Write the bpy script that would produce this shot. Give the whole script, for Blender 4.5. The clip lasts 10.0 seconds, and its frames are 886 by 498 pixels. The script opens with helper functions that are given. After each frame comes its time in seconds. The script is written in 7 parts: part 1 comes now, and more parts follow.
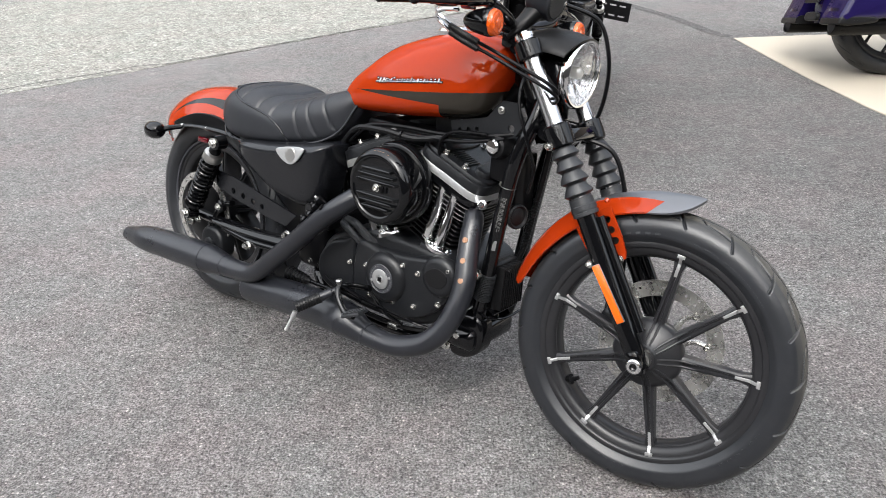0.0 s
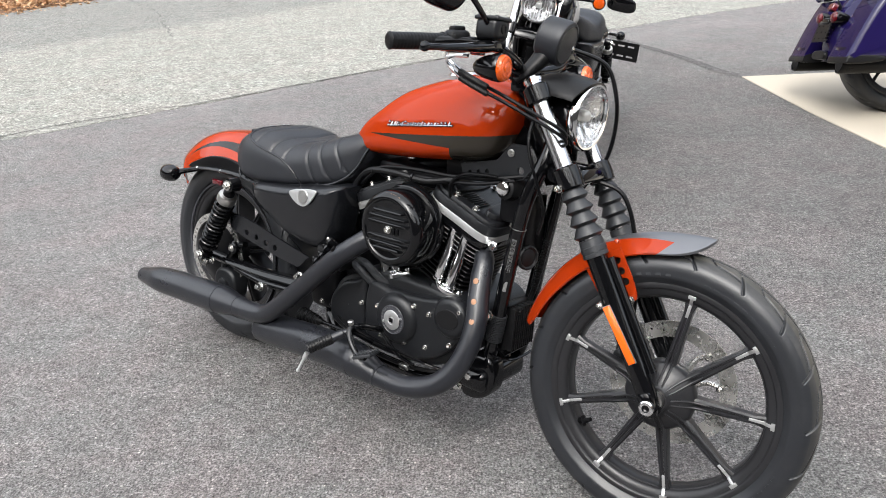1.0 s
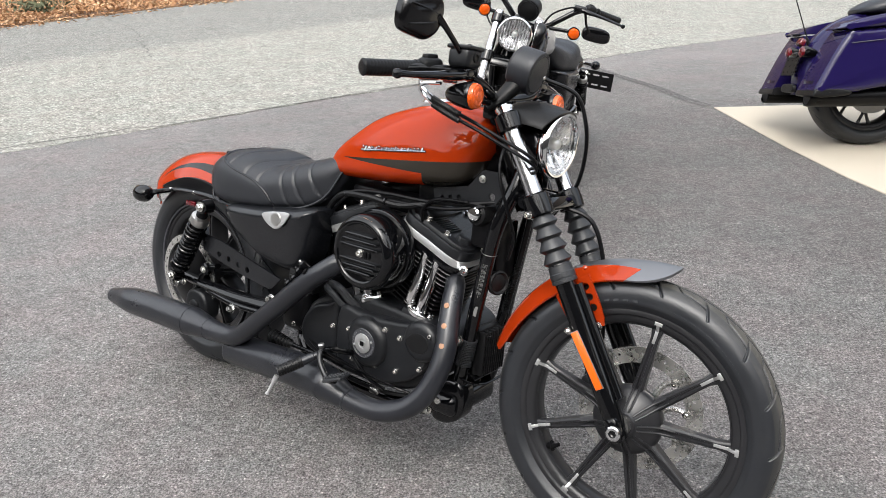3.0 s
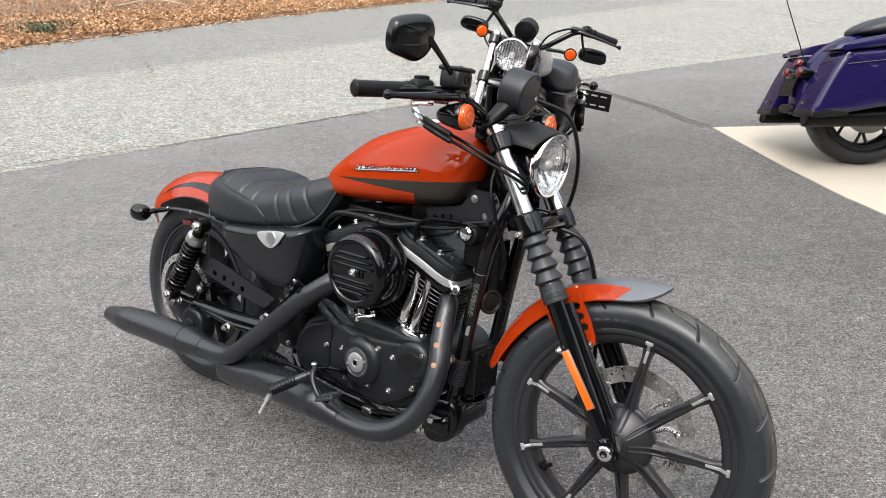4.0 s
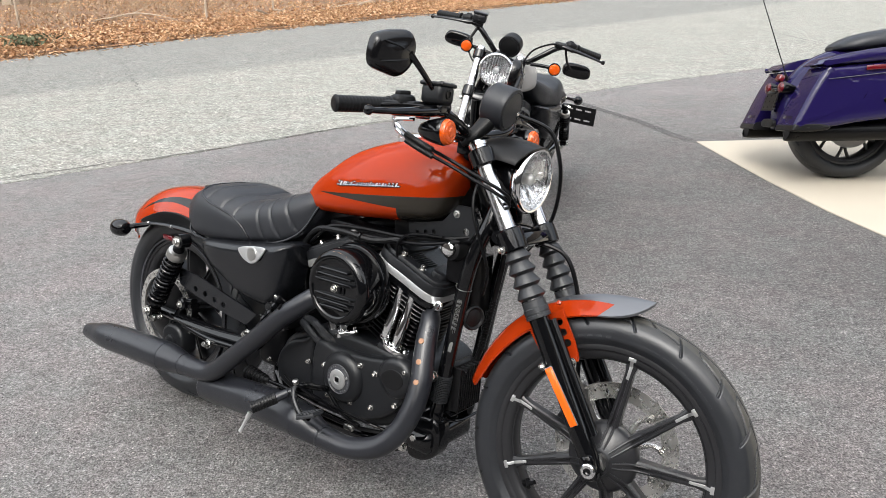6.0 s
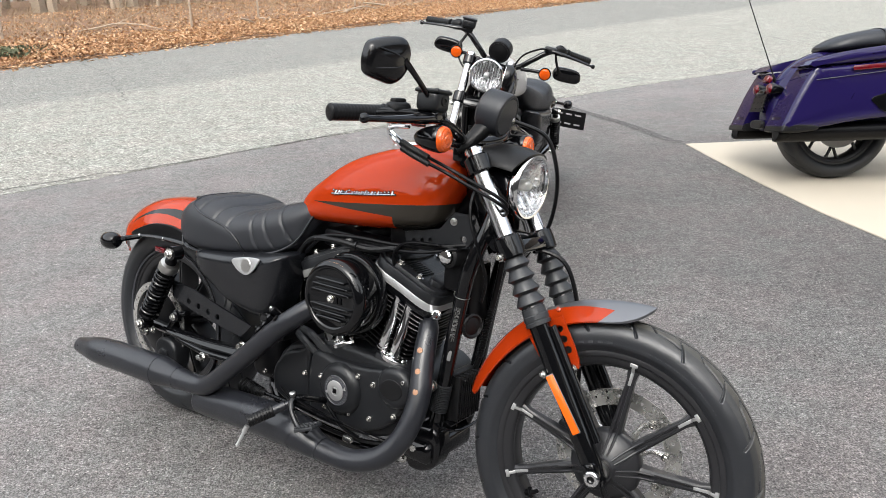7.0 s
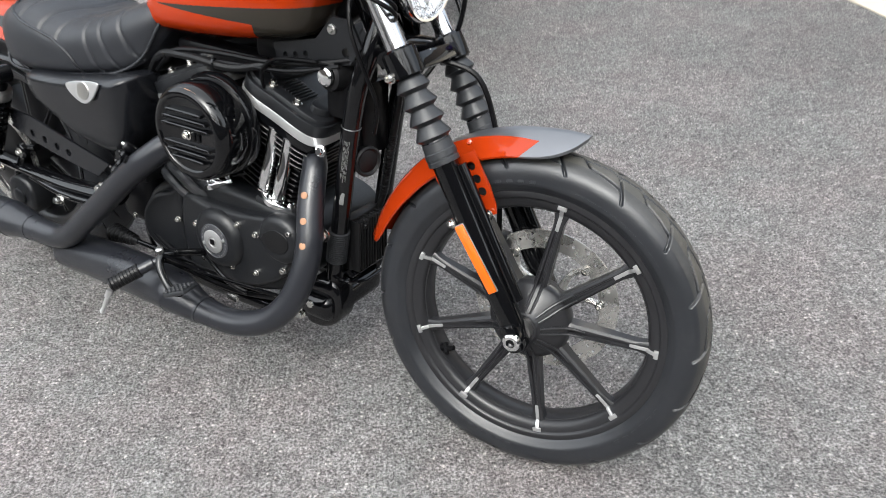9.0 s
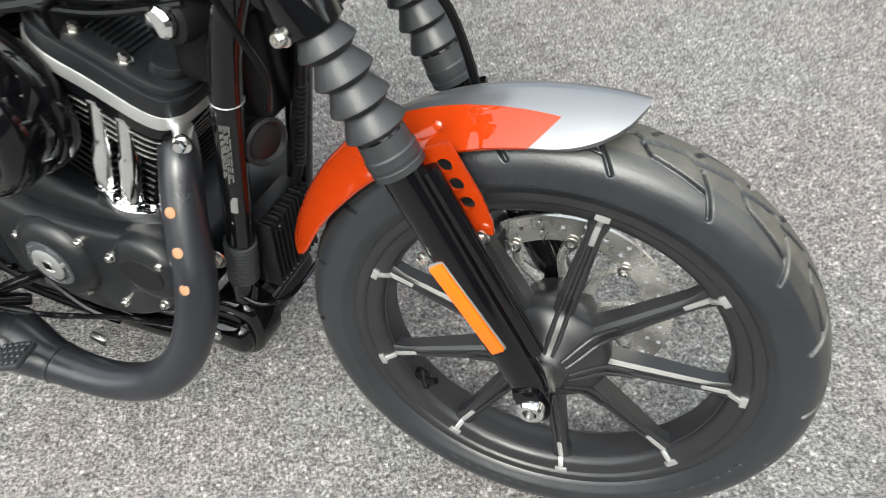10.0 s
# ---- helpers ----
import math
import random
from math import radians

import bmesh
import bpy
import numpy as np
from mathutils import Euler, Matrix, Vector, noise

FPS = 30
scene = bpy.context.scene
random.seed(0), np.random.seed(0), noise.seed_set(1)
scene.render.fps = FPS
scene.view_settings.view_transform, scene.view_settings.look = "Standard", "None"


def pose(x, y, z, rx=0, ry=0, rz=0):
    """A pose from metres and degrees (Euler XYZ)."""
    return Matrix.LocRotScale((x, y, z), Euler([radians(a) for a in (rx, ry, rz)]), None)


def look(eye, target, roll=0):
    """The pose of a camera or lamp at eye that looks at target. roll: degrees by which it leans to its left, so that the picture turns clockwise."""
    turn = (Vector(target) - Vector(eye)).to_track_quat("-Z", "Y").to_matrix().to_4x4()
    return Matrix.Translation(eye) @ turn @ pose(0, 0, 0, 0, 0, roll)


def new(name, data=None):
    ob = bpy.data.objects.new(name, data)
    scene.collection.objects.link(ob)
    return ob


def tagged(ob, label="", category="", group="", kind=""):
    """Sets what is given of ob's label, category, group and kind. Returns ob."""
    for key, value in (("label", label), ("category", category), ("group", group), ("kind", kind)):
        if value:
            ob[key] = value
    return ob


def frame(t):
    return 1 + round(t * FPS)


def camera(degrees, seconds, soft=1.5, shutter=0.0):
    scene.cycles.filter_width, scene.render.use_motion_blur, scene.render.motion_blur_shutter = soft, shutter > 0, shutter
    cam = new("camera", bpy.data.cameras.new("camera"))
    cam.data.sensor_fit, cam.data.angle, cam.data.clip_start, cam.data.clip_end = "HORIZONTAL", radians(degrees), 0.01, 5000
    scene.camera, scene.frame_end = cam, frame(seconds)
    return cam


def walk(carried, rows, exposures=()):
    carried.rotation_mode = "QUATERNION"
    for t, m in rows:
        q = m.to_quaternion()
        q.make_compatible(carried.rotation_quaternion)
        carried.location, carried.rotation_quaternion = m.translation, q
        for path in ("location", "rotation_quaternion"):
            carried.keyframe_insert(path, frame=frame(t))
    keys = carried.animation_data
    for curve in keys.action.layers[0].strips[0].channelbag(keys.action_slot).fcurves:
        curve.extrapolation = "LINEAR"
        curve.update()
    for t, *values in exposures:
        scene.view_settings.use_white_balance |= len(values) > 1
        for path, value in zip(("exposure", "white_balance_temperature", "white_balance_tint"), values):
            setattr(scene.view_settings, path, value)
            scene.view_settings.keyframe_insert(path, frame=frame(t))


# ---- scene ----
cam = camera(60.6, 10.0, soft=0.5, shutter=0.3)
PATH = [
    (0, (0.19, -0.085, 1.355), (0.074, 1.682, 0.427), -2.7),
    (0.5, (0.18, -0.082, 1.36), (0.026, 1.696, 0.458), -3.3),
    (1, (0.193, -0.091, 1.37), (0.048, 1.718, 0.53), -3.3),
    (1.5, (0.203, -0.105, 1.367), (0.105, 1.719, 0.552), -2.5),
    (2, (0.207, -0.109, 1.374), (0.118, 1.721, 0.572), -2.1),
    (3.5, (0.214, -0.1, 1.377), (0.13, 1.745, 0.61), -1.7),
    (4, (0.236, -0.109, 1.379), (0.143, 1.747, 0.641), -1.8),
    (4.5, (0.272, -0.113, 1.378), (0.168, 1.751, 0.66), -1.5),
    (5, (0.303, -0.111, 1.375), (0.196, 1.754, 0.662), -1.3),
    (6.5, (0.228, -0.084, 1.381), (0.193, 1.789, 0.681), -1.9),
    (7, (0.228, -0.077, 1.38), (0.198, 1.798, 0.686), -2.2),
    (7.5, (0.231, -0.077, 1.378), (0.193, 1.792, 0.665), -2.1),
    (8, (0.196, -0.048, 1.37), (0.182, 1.792, 0.584), -1.5),
    (8.2, (0.178, -0.016, 1.364), (0.200, 1.788, 0.501), -1.7),
    (8.5, (0.223, 0.065, 1.336), (0.294, 1.797, 0.337), -1.8),
    (8.7, (0.292, 0.140, 1.326), (0.369, 1.824, 0.249), -2.5),
    (9, (0.363, 0.291, 1.323), (0.409, 1.878, 0.106), -3.8),
    (9.3, (0.347, 0.454, 1.269), (0.425, 1.949, -0.056), -4.3),
    (9.5, (0.344, 0.599, 1.259), (0.452, 2.013, -0.151), -4.7),
    (9.7, (0.354, 0.732, 1.251), (0.491, 2.056, -0.242), -5.5),
    (10, (0.386, 0.925, 1.211), (0.511, 2.066, -0.427), -7.3),
]
walk(cam, [(t, look(eye, target, roll)) for t, eye, target, roll in PATH],
     exposures=[(0.0, 1.55, 6300, 8), (3.5, 1.45, 6380, 8), (8.0, 1.45, 6330, 7), (9.0, 1.70, 6250, 6), (9.5, 1.95, 6500, 4), (10.0, 2.02, 6450, 2)])

# ---- world, sun, exposure ----
world = bpy.data.worlds.new("overcast_sky")
scene.world = world
world.use_nodes = True
wn, wl = world.node_tree.nodes, world.node_tree.links
sky = wn.new("ShaderNodeTexSky")
sky.sky_type, sky.sun_disc = "NISHITA", False
sky.sun_elevation, sky.sun_rotation = radians(52), radians(200)
sky.air_density, sky.dust_density, sky.ozone_density = 1.0, 6.0, 1.0
pale = wn.new("ShaderNodeHueSaturation")
pale.inputs["Saturation"].default_value = 0.38
wl.new(sky.outputs[0], pale.inputs["Color"])
wl.new(pale.outputs[0], wn["Background"].inputs[0])
wn["Background"].inputs[1].default_value = 0.15

sun = new("sun", bpy.data.lights.new("sun", "SUN"))
sun.data.energy, sun.data.angle, sun.data.color = 1.1, radians(150), (1.0, 0.97, 0.93)
sun.matrix_world = look((-2, -5, 9), (0, 0, 0))


# ---- materials ----
def sock(nt, a, b):
    nt.links.new(a, b)


def maths(nt, op, a, b=None, c=None):
    n = nt.nodes.new("ShaderNodeMath")
    n.operation = op
    for k, v in enumerate((a, b, c)):
        if v is None:
            continue
        if isinstance(v, (int, float)):
            n.inputs[k].default_value = v
        else:
            sock(nt, v, n.inputs[k])
    return n.outputs[0]


def noise_tex(nt, scale, detail=4, rough=0.6, coords=None):
    n = nt.nodes.new("ShaderNodeTexNoise")
    n.inputs["Scale"].default_value, n.inputs["Detail"].default_value, n.inputs["Roughness"].default_value = scale, detail, rough
    if coords:
        sock(nt, coords, n.inputs["Vector"])
    return n


def ramp(nt, fac, stops):
    n = nt.nodes.new("ShaderNodeValToRGB")
    while len(n.color_ramp.elements) < len(stops):
        n.color_ramp.elements.new(0.5)
    for e, (p, c) in zip(n.color_ramp.elements, stops):
        e.position, e.color = p, (*((c, c, c) if isinstance(c, (int, float)) else c), 1)
    sock(nt, fac, n.inputs[0])
    return n.outputs[0]


def mix(nt, fac, a, b, how="MIX"):
    n = nt.nodes.new("ShaderNodeMix")
    n.data_type, n.blend_type = "RGBA", how
    for k, v in ((0, fac), (6, a), (7, b)):
        if isinstance(v, (int, float)):
            n.inputs[k].default_value = v
        elif isinstance(v, tuple):
            n.inputs[k].default_value = (*v, 1)
        else:
            sock(nt, v, n.inputs[k])
    return n.outputs[2]


def bump(nt, height, strength, distance, under=None):
    n = nt.nodes.new("ShaderNodeBump")
    n.inputs["Strength"].default_value, n.inputs["Distance"].default_value = strength, distance
    sock(nt, height, n.inputs["Height"])
    if under:
        sock(nt, under, n.inputs["Normal"])
    return n.outputs[0]


def blank(name):
    m = bpy.data.materials.new(name)
    m.use_nodes = True
    nt = m.node_tree
    tc = nt.nodes.new("ShaderNodeTexCoord").outputs["Object"]
    return m, nt, nt.nodes["Principled BSDF"], tc


def surface(name, color, rough=0.5, metal=0.0, coat=0.0, vary=0.15, grain=300, relief=0.0, dust=0.0, blotch=9, spec=0.5):
    """A plain finish with blotches, fine grain, uneven gloss and a little dust."""
    m, nt, p, tc = blank(name)
    big, fine = noise_tex(nt, blotch, 4, 0.6, tc), noise_tex(nt, grain, 2, 0.5, tc)
    v = maths(nt, "MULTIPLY_ADD", big.outputs[0], vary * 2, 1 - vary)
    c = mix(nt, 1.0, color, v, "MULTIPLY")
    if dust:
        d = ramp(nt, noise_tex(nt, 23, 6, 0.7, tc).outputs[0], ((0.5, 0.0), (0.85, dust)))
        c = mix(nt, d, c, (0.22, 0.2, 0.18))
    sock(nt, c, p.inputs["Base Color"])
    sock(nt, maths(nt, "MULTIPLY_ADD", big.outputs[0], rough * 0.5, rough * 0.75), p.inputs["Roughness"])
    p.inputs["Metallic"].default_value = metal
    p.inputs["Specular IOR Level"].default_value = spec
    if coat:
        p.inputs["Coat Weight"].default_value, p.inputs["Coat Roughness"].default_value = coat, 0.04
    if relief:
        sock(nt, bump(nt, fine.outputs[0], 0.5, relief), p.inputs["Normal"])
    return m


ORANGE, CHARCOAL = (0.240, 0.0190, 0.0006), (0.009, 0.0085, 0.008)


def paint(name, base, mask=None, second=CHARCOAL, coat=0.8, metal=0.0):
    """Clear-coated pearl paint; mask(nt, x, y, z) gives the second colour's panel."""
    m, nt, p, tc = blank(name)
    sep = nt.nodes.new("ShaderNodeSeparateXYZ")
    sock(nt, tc, sep.inputs[0])
    flake = noise_tex(nt, 1800, 1, 0.5, tc)
    c = mix(nt, maths(nt, "MULTIPLY", flake.outputs[0], 0.35), base, tuple(min(1, k * 1.35 + 0.01) for k in base))
    if mask:
        where = mask(nt, *sep.outputs)
        c = mix(nt, where, c, second)
        sock(nt, maths(nt, "MULTIPLY", where, metal), p.inputs["Metallic"])
    sock(nt, c, p.inputs["Base Color"])
    p.inputs["Roughness"].default_value = 0.45 if metal == 0 else 0.30
    p.inputs["Specular IOR Level"].default_value = 0.0
    p.inputs["Coat Weight"].default_value, p.inputs["Coat Roughness"].default_value = coat, 0.012
    wob = noise_tex(nt, 14, 2, 0.5, tc)
    sock(nt, bump(nt, wob.outputs[0], 0.03, 0.01), p.inputs["Coat Normal"])
    return m


def both(nt, *conds):
    out = conds[0]
    for k in conds[1:]:
        out = maths(nt, "MULTIPLY", out, k)
    return out


def tank_panel(nt, x, y, z):
    top = maths(nt, "LESS_THAN", z, maths(nt, "MULTIPLY_ADD", x, 0.113, 0.817 - 0.689 * 0.113))
    past = maths(nt, "MAXIMUM", maths(nt, "SUBTRACT", x, maths(nt, "MULTIPLY_ADD", z, 0.55, 0.948 - 0.55 * 0.81)), 0.0)
    line = maths(nt, "MULTIPLY_ADD", x, 0.012, 0.8135 - 0.69 * 0.012)
    low = maths(nt, "GREATER_THAN", z, maths(nt, "SUBTRACT", line, maths(nt, "MULTIPLY", maths(nt, "MULTIPLY", past, past), 330.0)))
    return both(nt, top, low)


def front_fender_panel(nt, x, y, z):
    tip = maths(nt, "GREATER_THAN", maths(nt, "MULTIPLY_ADD", z, -0.9, x), 1.490 - 0.9 * 0.68)
    band = both(nt, maths(nt, "GREATER_THAN", y, -0.006), maths(nt, "GREATER_THAN", x, 1.28))
    return maths(nt, "MAXIMUM", tip, band)


def rear_fender_panel(nt, x, y, z):
    dz = maths(nt, "SUBTRACT", z, 0.32)
    r = maths(nt, "SQRT", maths(nt, "ADD", maths(nt, "MULTIPLY", x, x), maths(nt, "MULTIPLY", dz, dz)))
    taper = maths(nt, "MULTIPLY_ADD", x, 0.044, 0.0093)
    line = maths(nt, "MULTIPLY_ADD", x, 0.044, 0.362)
    side = maths(nt, "LESS_THAN", maths(nt, "ABSOLUTE", maths(nt, "SUBTRACT", r, line)), taper)
    return side


M = {}
M["tank_orange"] = paint("orange_tank_paint", ORANGE, tank_panel, (0.022, 0.019, 0.015), 0.5)
M["ff_orange"] = paint("orange_front_fender_paint", ORANGE, front_fender_panel, (0.135, 0.138, 0.150), 0.8, 0.75)
M["rf_orange"] = paint("orange_rear_fender_paint", ORANGE, rear_fender_panel)
M["orange"] = paint("orange_paint", ORANGE)
M["silver_paint"] = paint("grey_silver_paint", (0.36, 0.35, 0.34))
M["purple"] = paint("purple_blue_paint", (0.0062, 0.0034, 0.036))
M["bag_dark"] = paint("dark_violet_stripe_paint", (0.0020, 0.0014, 0.0075))
M["gloss"] = surface("gloss_black_paint", (0.0022, 0.0023, 0.0028), 0.05, vary=0.2, dust=0.003, spec=0.42)
M["mirror_black"] = surface("satin_black_mirror_shell", (0.0026, 0.0026, 0.003), 0.17, vary=0.2, grain=800, relief=0.0002, dust=0.003, spec=0.42)
M["wrinkle"] = surface("black_wrinkle_coat", (0.0062, 0.0067, 0.0080), 0.36, vary=0.2, grain=1500, relief=0.0003, dust=0.006, spec=0.36)
M["satin"] = surface("satin_black_exhaust", (0.0108, 0.0116, 0.0148), 0.30, vary=0.2, grain=700, relief=0.0003, dust=0.012, spec=0.5)
M["dark"] = surface("dark_frame_metal", (0.0025, 0.0025, 0.003), 0.3, vary=0.3, dust=0.006, spec=0.15)
M["plastic"] = surface("matt_black_plastic", (0.005, 0.005, 0.0055), 0.40, vary=0.2, grain=800, relief=0.0004, dust=0.008, spec=0.22)
M["rubber"] = surface("tyre_rubber", (0.0115, 0.0126, 0.0152), 0.37, vary=0.3, grain=350, relief=0.0004, dust=0.04, spec=0.52)
M["tread"] = surface("dusty_tread_rubber", (0.046, 0.0435, 0.0375), 0.50, vary=0.35, grain=350, relief=0.0005, dust=0.25, spec=0.45)
M["shoulder"] = surface("scuffed_shoulder_rubber", (0.0225, 0.0225, 0.0220), 0.43, vary=0.3, grain=350, relief=0.0004, dust=0.12, spec=0.5)
M["boot"] = surface("ribbed_boot_rubber", (0.015, 0.016, 0.0182), 0.42, vary=0.25, grain=400, relief=0.0004, dust=0.02, spec=0.45)
M["leather"] = surface("black_vinyl_seat", (0.0115, 0.0126, 0.0158), 0.43, vary=0.2, grain=650, relief=0.0006, dust=0.008, spec=0.42)
M["chrome"] = surface("polished_chrome", (0.80, 0.80, 0.80), 0.08, metal=1.0, vary=0.05)
M["tube"] = surface("hard_chromed_tube", (0.62, 0.62, 0.635), 0.17, metal=1.0, vary=0.10)
M["steel"] = surface("brushed_steel", (0.52, 0.51, 0.49), 0.30, metal=1.0, vary=0.15, grain=500, relief=0.0002)
M["disc"] = surface("brake_disc_steel", (0.52, 0.51, 0.49), 0.27, metal=0.85, vary=0.2, grain=260, relief=0.0003, blotch=30)
M["zinc"] = surface("zinc_bolt", (0.62, 0.61, 0.58), 0.26, metal=1.0, vary=0.15)
M["silver"] = surface("machined_silver", (0.50, 0.50, 0.50), 0.36, metal=0.8, vary=0.1)
M["amber"] = surface("amber_lens", (0.56, 0.072, 0.001), 0.14, coat=0.2, vary=0.25, grain=110, relief=0.008)
M["red"] = surface("red_lens", (0.075, 0.0012, 0.004), 0.15, coat=0.6, vary=0.15, grain=160, relief=0.002)
M["reflect"] = surface("lamp_reflector", (0.62, 0.62, 0.63), 0.16, metal=0.92, vary=0.08)
M["reflector"] = surface("amber_reflector", (0.66, 0.10, 0.0015), 0.25, coat=0.3, vary=0.06, grain=420, relief=0.002)
M["grey_ring"] = surface("grey_anodised_ring", (0.035, 0.036, 0.042), 0.35, vary=0.1, grain=500, relief=0.0002)
M["label"] = surface("grey_label_print", (0.12, 0.12, 0.118), 0.5, vary=0.1)
M["bronze"] = surface("bare_heat_shield_hole", (0.27, 0.135, 0.068), 0.5, vary=0.2)
m, nt, p, tc = blank("clear_lens_glass")
p.inputs["Base Color"].default_value = (0.97, 0.98, 0.98, 1)
p.inputs["Roughness"].default_value, p.inputs["Transmission Weight"].default_value, p.inputs["IOR"].default_value = 0.02, 1.0, 1.45
M["glass"] = m


def paving(name, grit, greys, tint, patch, depth, specks, blush, lane=0.0, dimmed=False):
    """Rolled asphalt: gritty relief of small stones, some of them pale, in broad patches of uneven wear."""
    m, nt, p, tc = blank(name)
    fine = noise_tex(nt, grit, 3, 0.62, tc)
    stone = nt.nodes.new("ShaderNodeTexVoronoi")
    stone.inputs["Scale"].default_value = grit * 0.72
    sock(nt, tc, stone.inputs["Vector"])
    pick = nt.nodes.new("ShaderNodeSeparateColor")
    sock(nt, stone.outputs["Color"], pick.inputs[0])
    dark, mid_, light = greys
    c = ramp(nt, fine.outputs[0], ((0.34, dark), (0.50, mid_), (0.66, light)))
    c = mix(nt, 1.0, c, ramp(nt, pick.outputs[0], ((0.0, 0.78), (0.5, 1.0), (1.0, 1.18))), "MULTIPLY")
    # pits and pale stones of a coarser size, the stones in loose clusters
    coarse = nt.nodes.new("ShaderNodeTexVoronoi")
    coarse.inputs["Scale"].default_value = grit * 0.55
    ragged = nt.nodes.new("ShaderNodeVectorMath")
    ragged.operation = "MULTIPLY_ADD"
    sock(nt, noise_tex(nt, grit * 1.5, 3, 0.7, tc).outputs["Color"], ragged.inputs[0])
    ragged.inputs[1].default_value = (1.7 / grit,) * 3
    sock(nt, tc, ragged.inputs[2])
    sock(nt, ragged.outputs[0], coarse.inputs["Vector"])
    draw = nt.nodes.new("ShaderNodeSeparateColor")
    sock(nt, coarse.outputs["Color"], draw.inputs[0])
    pit = maths(nt, "MULTIPLY", ramp(nt, draw.outputs[0], ((0.80, 0.0), (0.86, 1.0))), ramp(nt, coarse.outputs["Distance"], ((0.22, 1.0), (0.44, 0.0))))
    c = mix(nt, maths(nt, "MULTIPLY", pit, 0.55), c, (0.03, 0.029, 0.028))
    chance = maths(nt, "MULTIPLY_ADD", noise_tex(nt, 7.0, 3, 0.6, tc).outputs[0], 0.55, maths(nt, "MULTIPLY", draw.outputs[1], 0.72))
    lit = maths(nt, "MULTIPLY", ramp(nt, chance, ((1.0 - specks * 1.6, 0.0), (1.02 - specks * 1.4, 1.0))), ramp(nt, coarse.outputs["Distance"], ((0.16, 1.0), (0.38, 0.0))))
    c = mix(nt, maths(nt, "MULTIPLY", lit, 0.7), c, (0.58, 0.565, 0.54))
    clump = noise_tex(nt, grit * 0.09, 4, 0.7, tc)
    c = mix(nt, 1.0, c, ramp(nt, clump.outputs[0], ((0.30, 0.80), (0.70, 1.20))), "MULTIPLY")
    knot = noise_tex(nt, grit * 0.36, 2, 0.6, tc)
    c = mix(nt, 1.0, c, ramp(nt, knot.outputs[0], ((0.36, 0.82), (0.64, 1.18))), "MULTIPLY")
    big = noise_tex(nt, 1.1, 7, 0.7, tc)
    c = mix(nt, 1.0, c, ramp(nt, big.outputs[0], ((0.32, 1 - patch), (0.68, 1.0))), "MULTIPLY")
    warm = noise_tex(nt, 2.6, 4, 0.7, tc)
    c = mix(nt, 1.0, c, ramp(nt, warm.outputs[0], ((0.40, (0.975, 1.0, 1.0)), (0.62, (1.0 + blush, 1.0, 1.0 + blush * 0.2)))), "MULTIPLY")
    if dimmed:  # shade painted into the colour, deepest round a point beside the slab
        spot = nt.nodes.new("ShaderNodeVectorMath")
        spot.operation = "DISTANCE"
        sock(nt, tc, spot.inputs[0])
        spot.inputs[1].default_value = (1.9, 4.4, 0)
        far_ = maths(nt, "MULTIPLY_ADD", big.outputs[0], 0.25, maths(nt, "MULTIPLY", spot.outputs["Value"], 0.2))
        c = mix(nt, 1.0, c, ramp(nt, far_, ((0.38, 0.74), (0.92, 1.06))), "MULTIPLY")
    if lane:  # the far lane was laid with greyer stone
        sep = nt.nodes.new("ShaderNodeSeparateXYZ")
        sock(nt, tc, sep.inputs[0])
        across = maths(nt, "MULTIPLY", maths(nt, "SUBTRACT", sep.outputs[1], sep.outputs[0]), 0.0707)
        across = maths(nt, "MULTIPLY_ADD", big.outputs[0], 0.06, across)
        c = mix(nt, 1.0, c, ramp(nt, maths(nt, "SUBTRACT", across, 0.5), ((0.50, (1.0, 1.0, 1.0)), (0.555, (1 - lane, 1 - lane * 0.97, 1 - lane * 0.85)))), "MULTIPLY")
    c = mix(nt, 1.0, c, tint, "MULTIPLY")
    sock(nt, c, p.inputs["Base Color"])
    p.inputs["Roughness"].default_value = 0.75
    p.inputs["Specular IOR Level"].default_value = 0.08
    rise = maths(nt, "SUBTRACT", fine.outputs[0], maths(nt, "MULTIPLY", stone.outputs["Distance"], 0.25))
    sock(nt, bump(nt, rise, 1.0, depth), p.inputs["Normal"])
    return m


M["asphalt"] = paving("parking_lot_asphalt", 165, (0.084, 0.186, 0.318), (1.0, 0.962, 0.940), 0.20, 0.011, 0.075, 0.045, dimmed=True)
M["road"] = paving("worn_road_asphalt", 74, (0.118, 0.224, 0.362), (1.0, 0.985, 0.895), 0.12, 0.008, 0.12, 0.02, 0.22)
M["seal"] = paving("dark_joint_sealer", 150, (0.045, 0.095, 0.170), (1.0, 0.965, 0.95), 0.2, 0.006, 0.03, 0.02)
M["crack"] = surface("open_crack", (0.07, 0.068, 0.065), 0.9, vary=0.3)
M["concrete"] = surface("cream_concrete", (0.36, 0.322, 0.262), 0.85, vary=0.12, grain=140, relief=0.003, blotch=1.5)
m, nt, p, tc = blank("oak_leaf_litter")
geo = nt.nodes.new("ShaderNodeNewGeometry")
c = ramp(nt, geo.outputs["Random Per Island"], ((0.0, (0.17, 0.085, 0.042)), (0.35, (0.34, 0.172, 0.078)), (0.7, (0.43, 0.245, 0.120)), (1.0, (0.56, 0.40, 0.25))))
c = mix(nt, 0.5, c, ramp(nt, noise_tex(nt, 40, 3, 0.6, tc).outputs[0], ((0.3, 0.5), (0.7, 1.0))), "MULTIPLY")
sock(nt, c, p.inputs["Base Color"])
p.inputs["Roughness"].default_value = 0.8
M["leaf"] = m
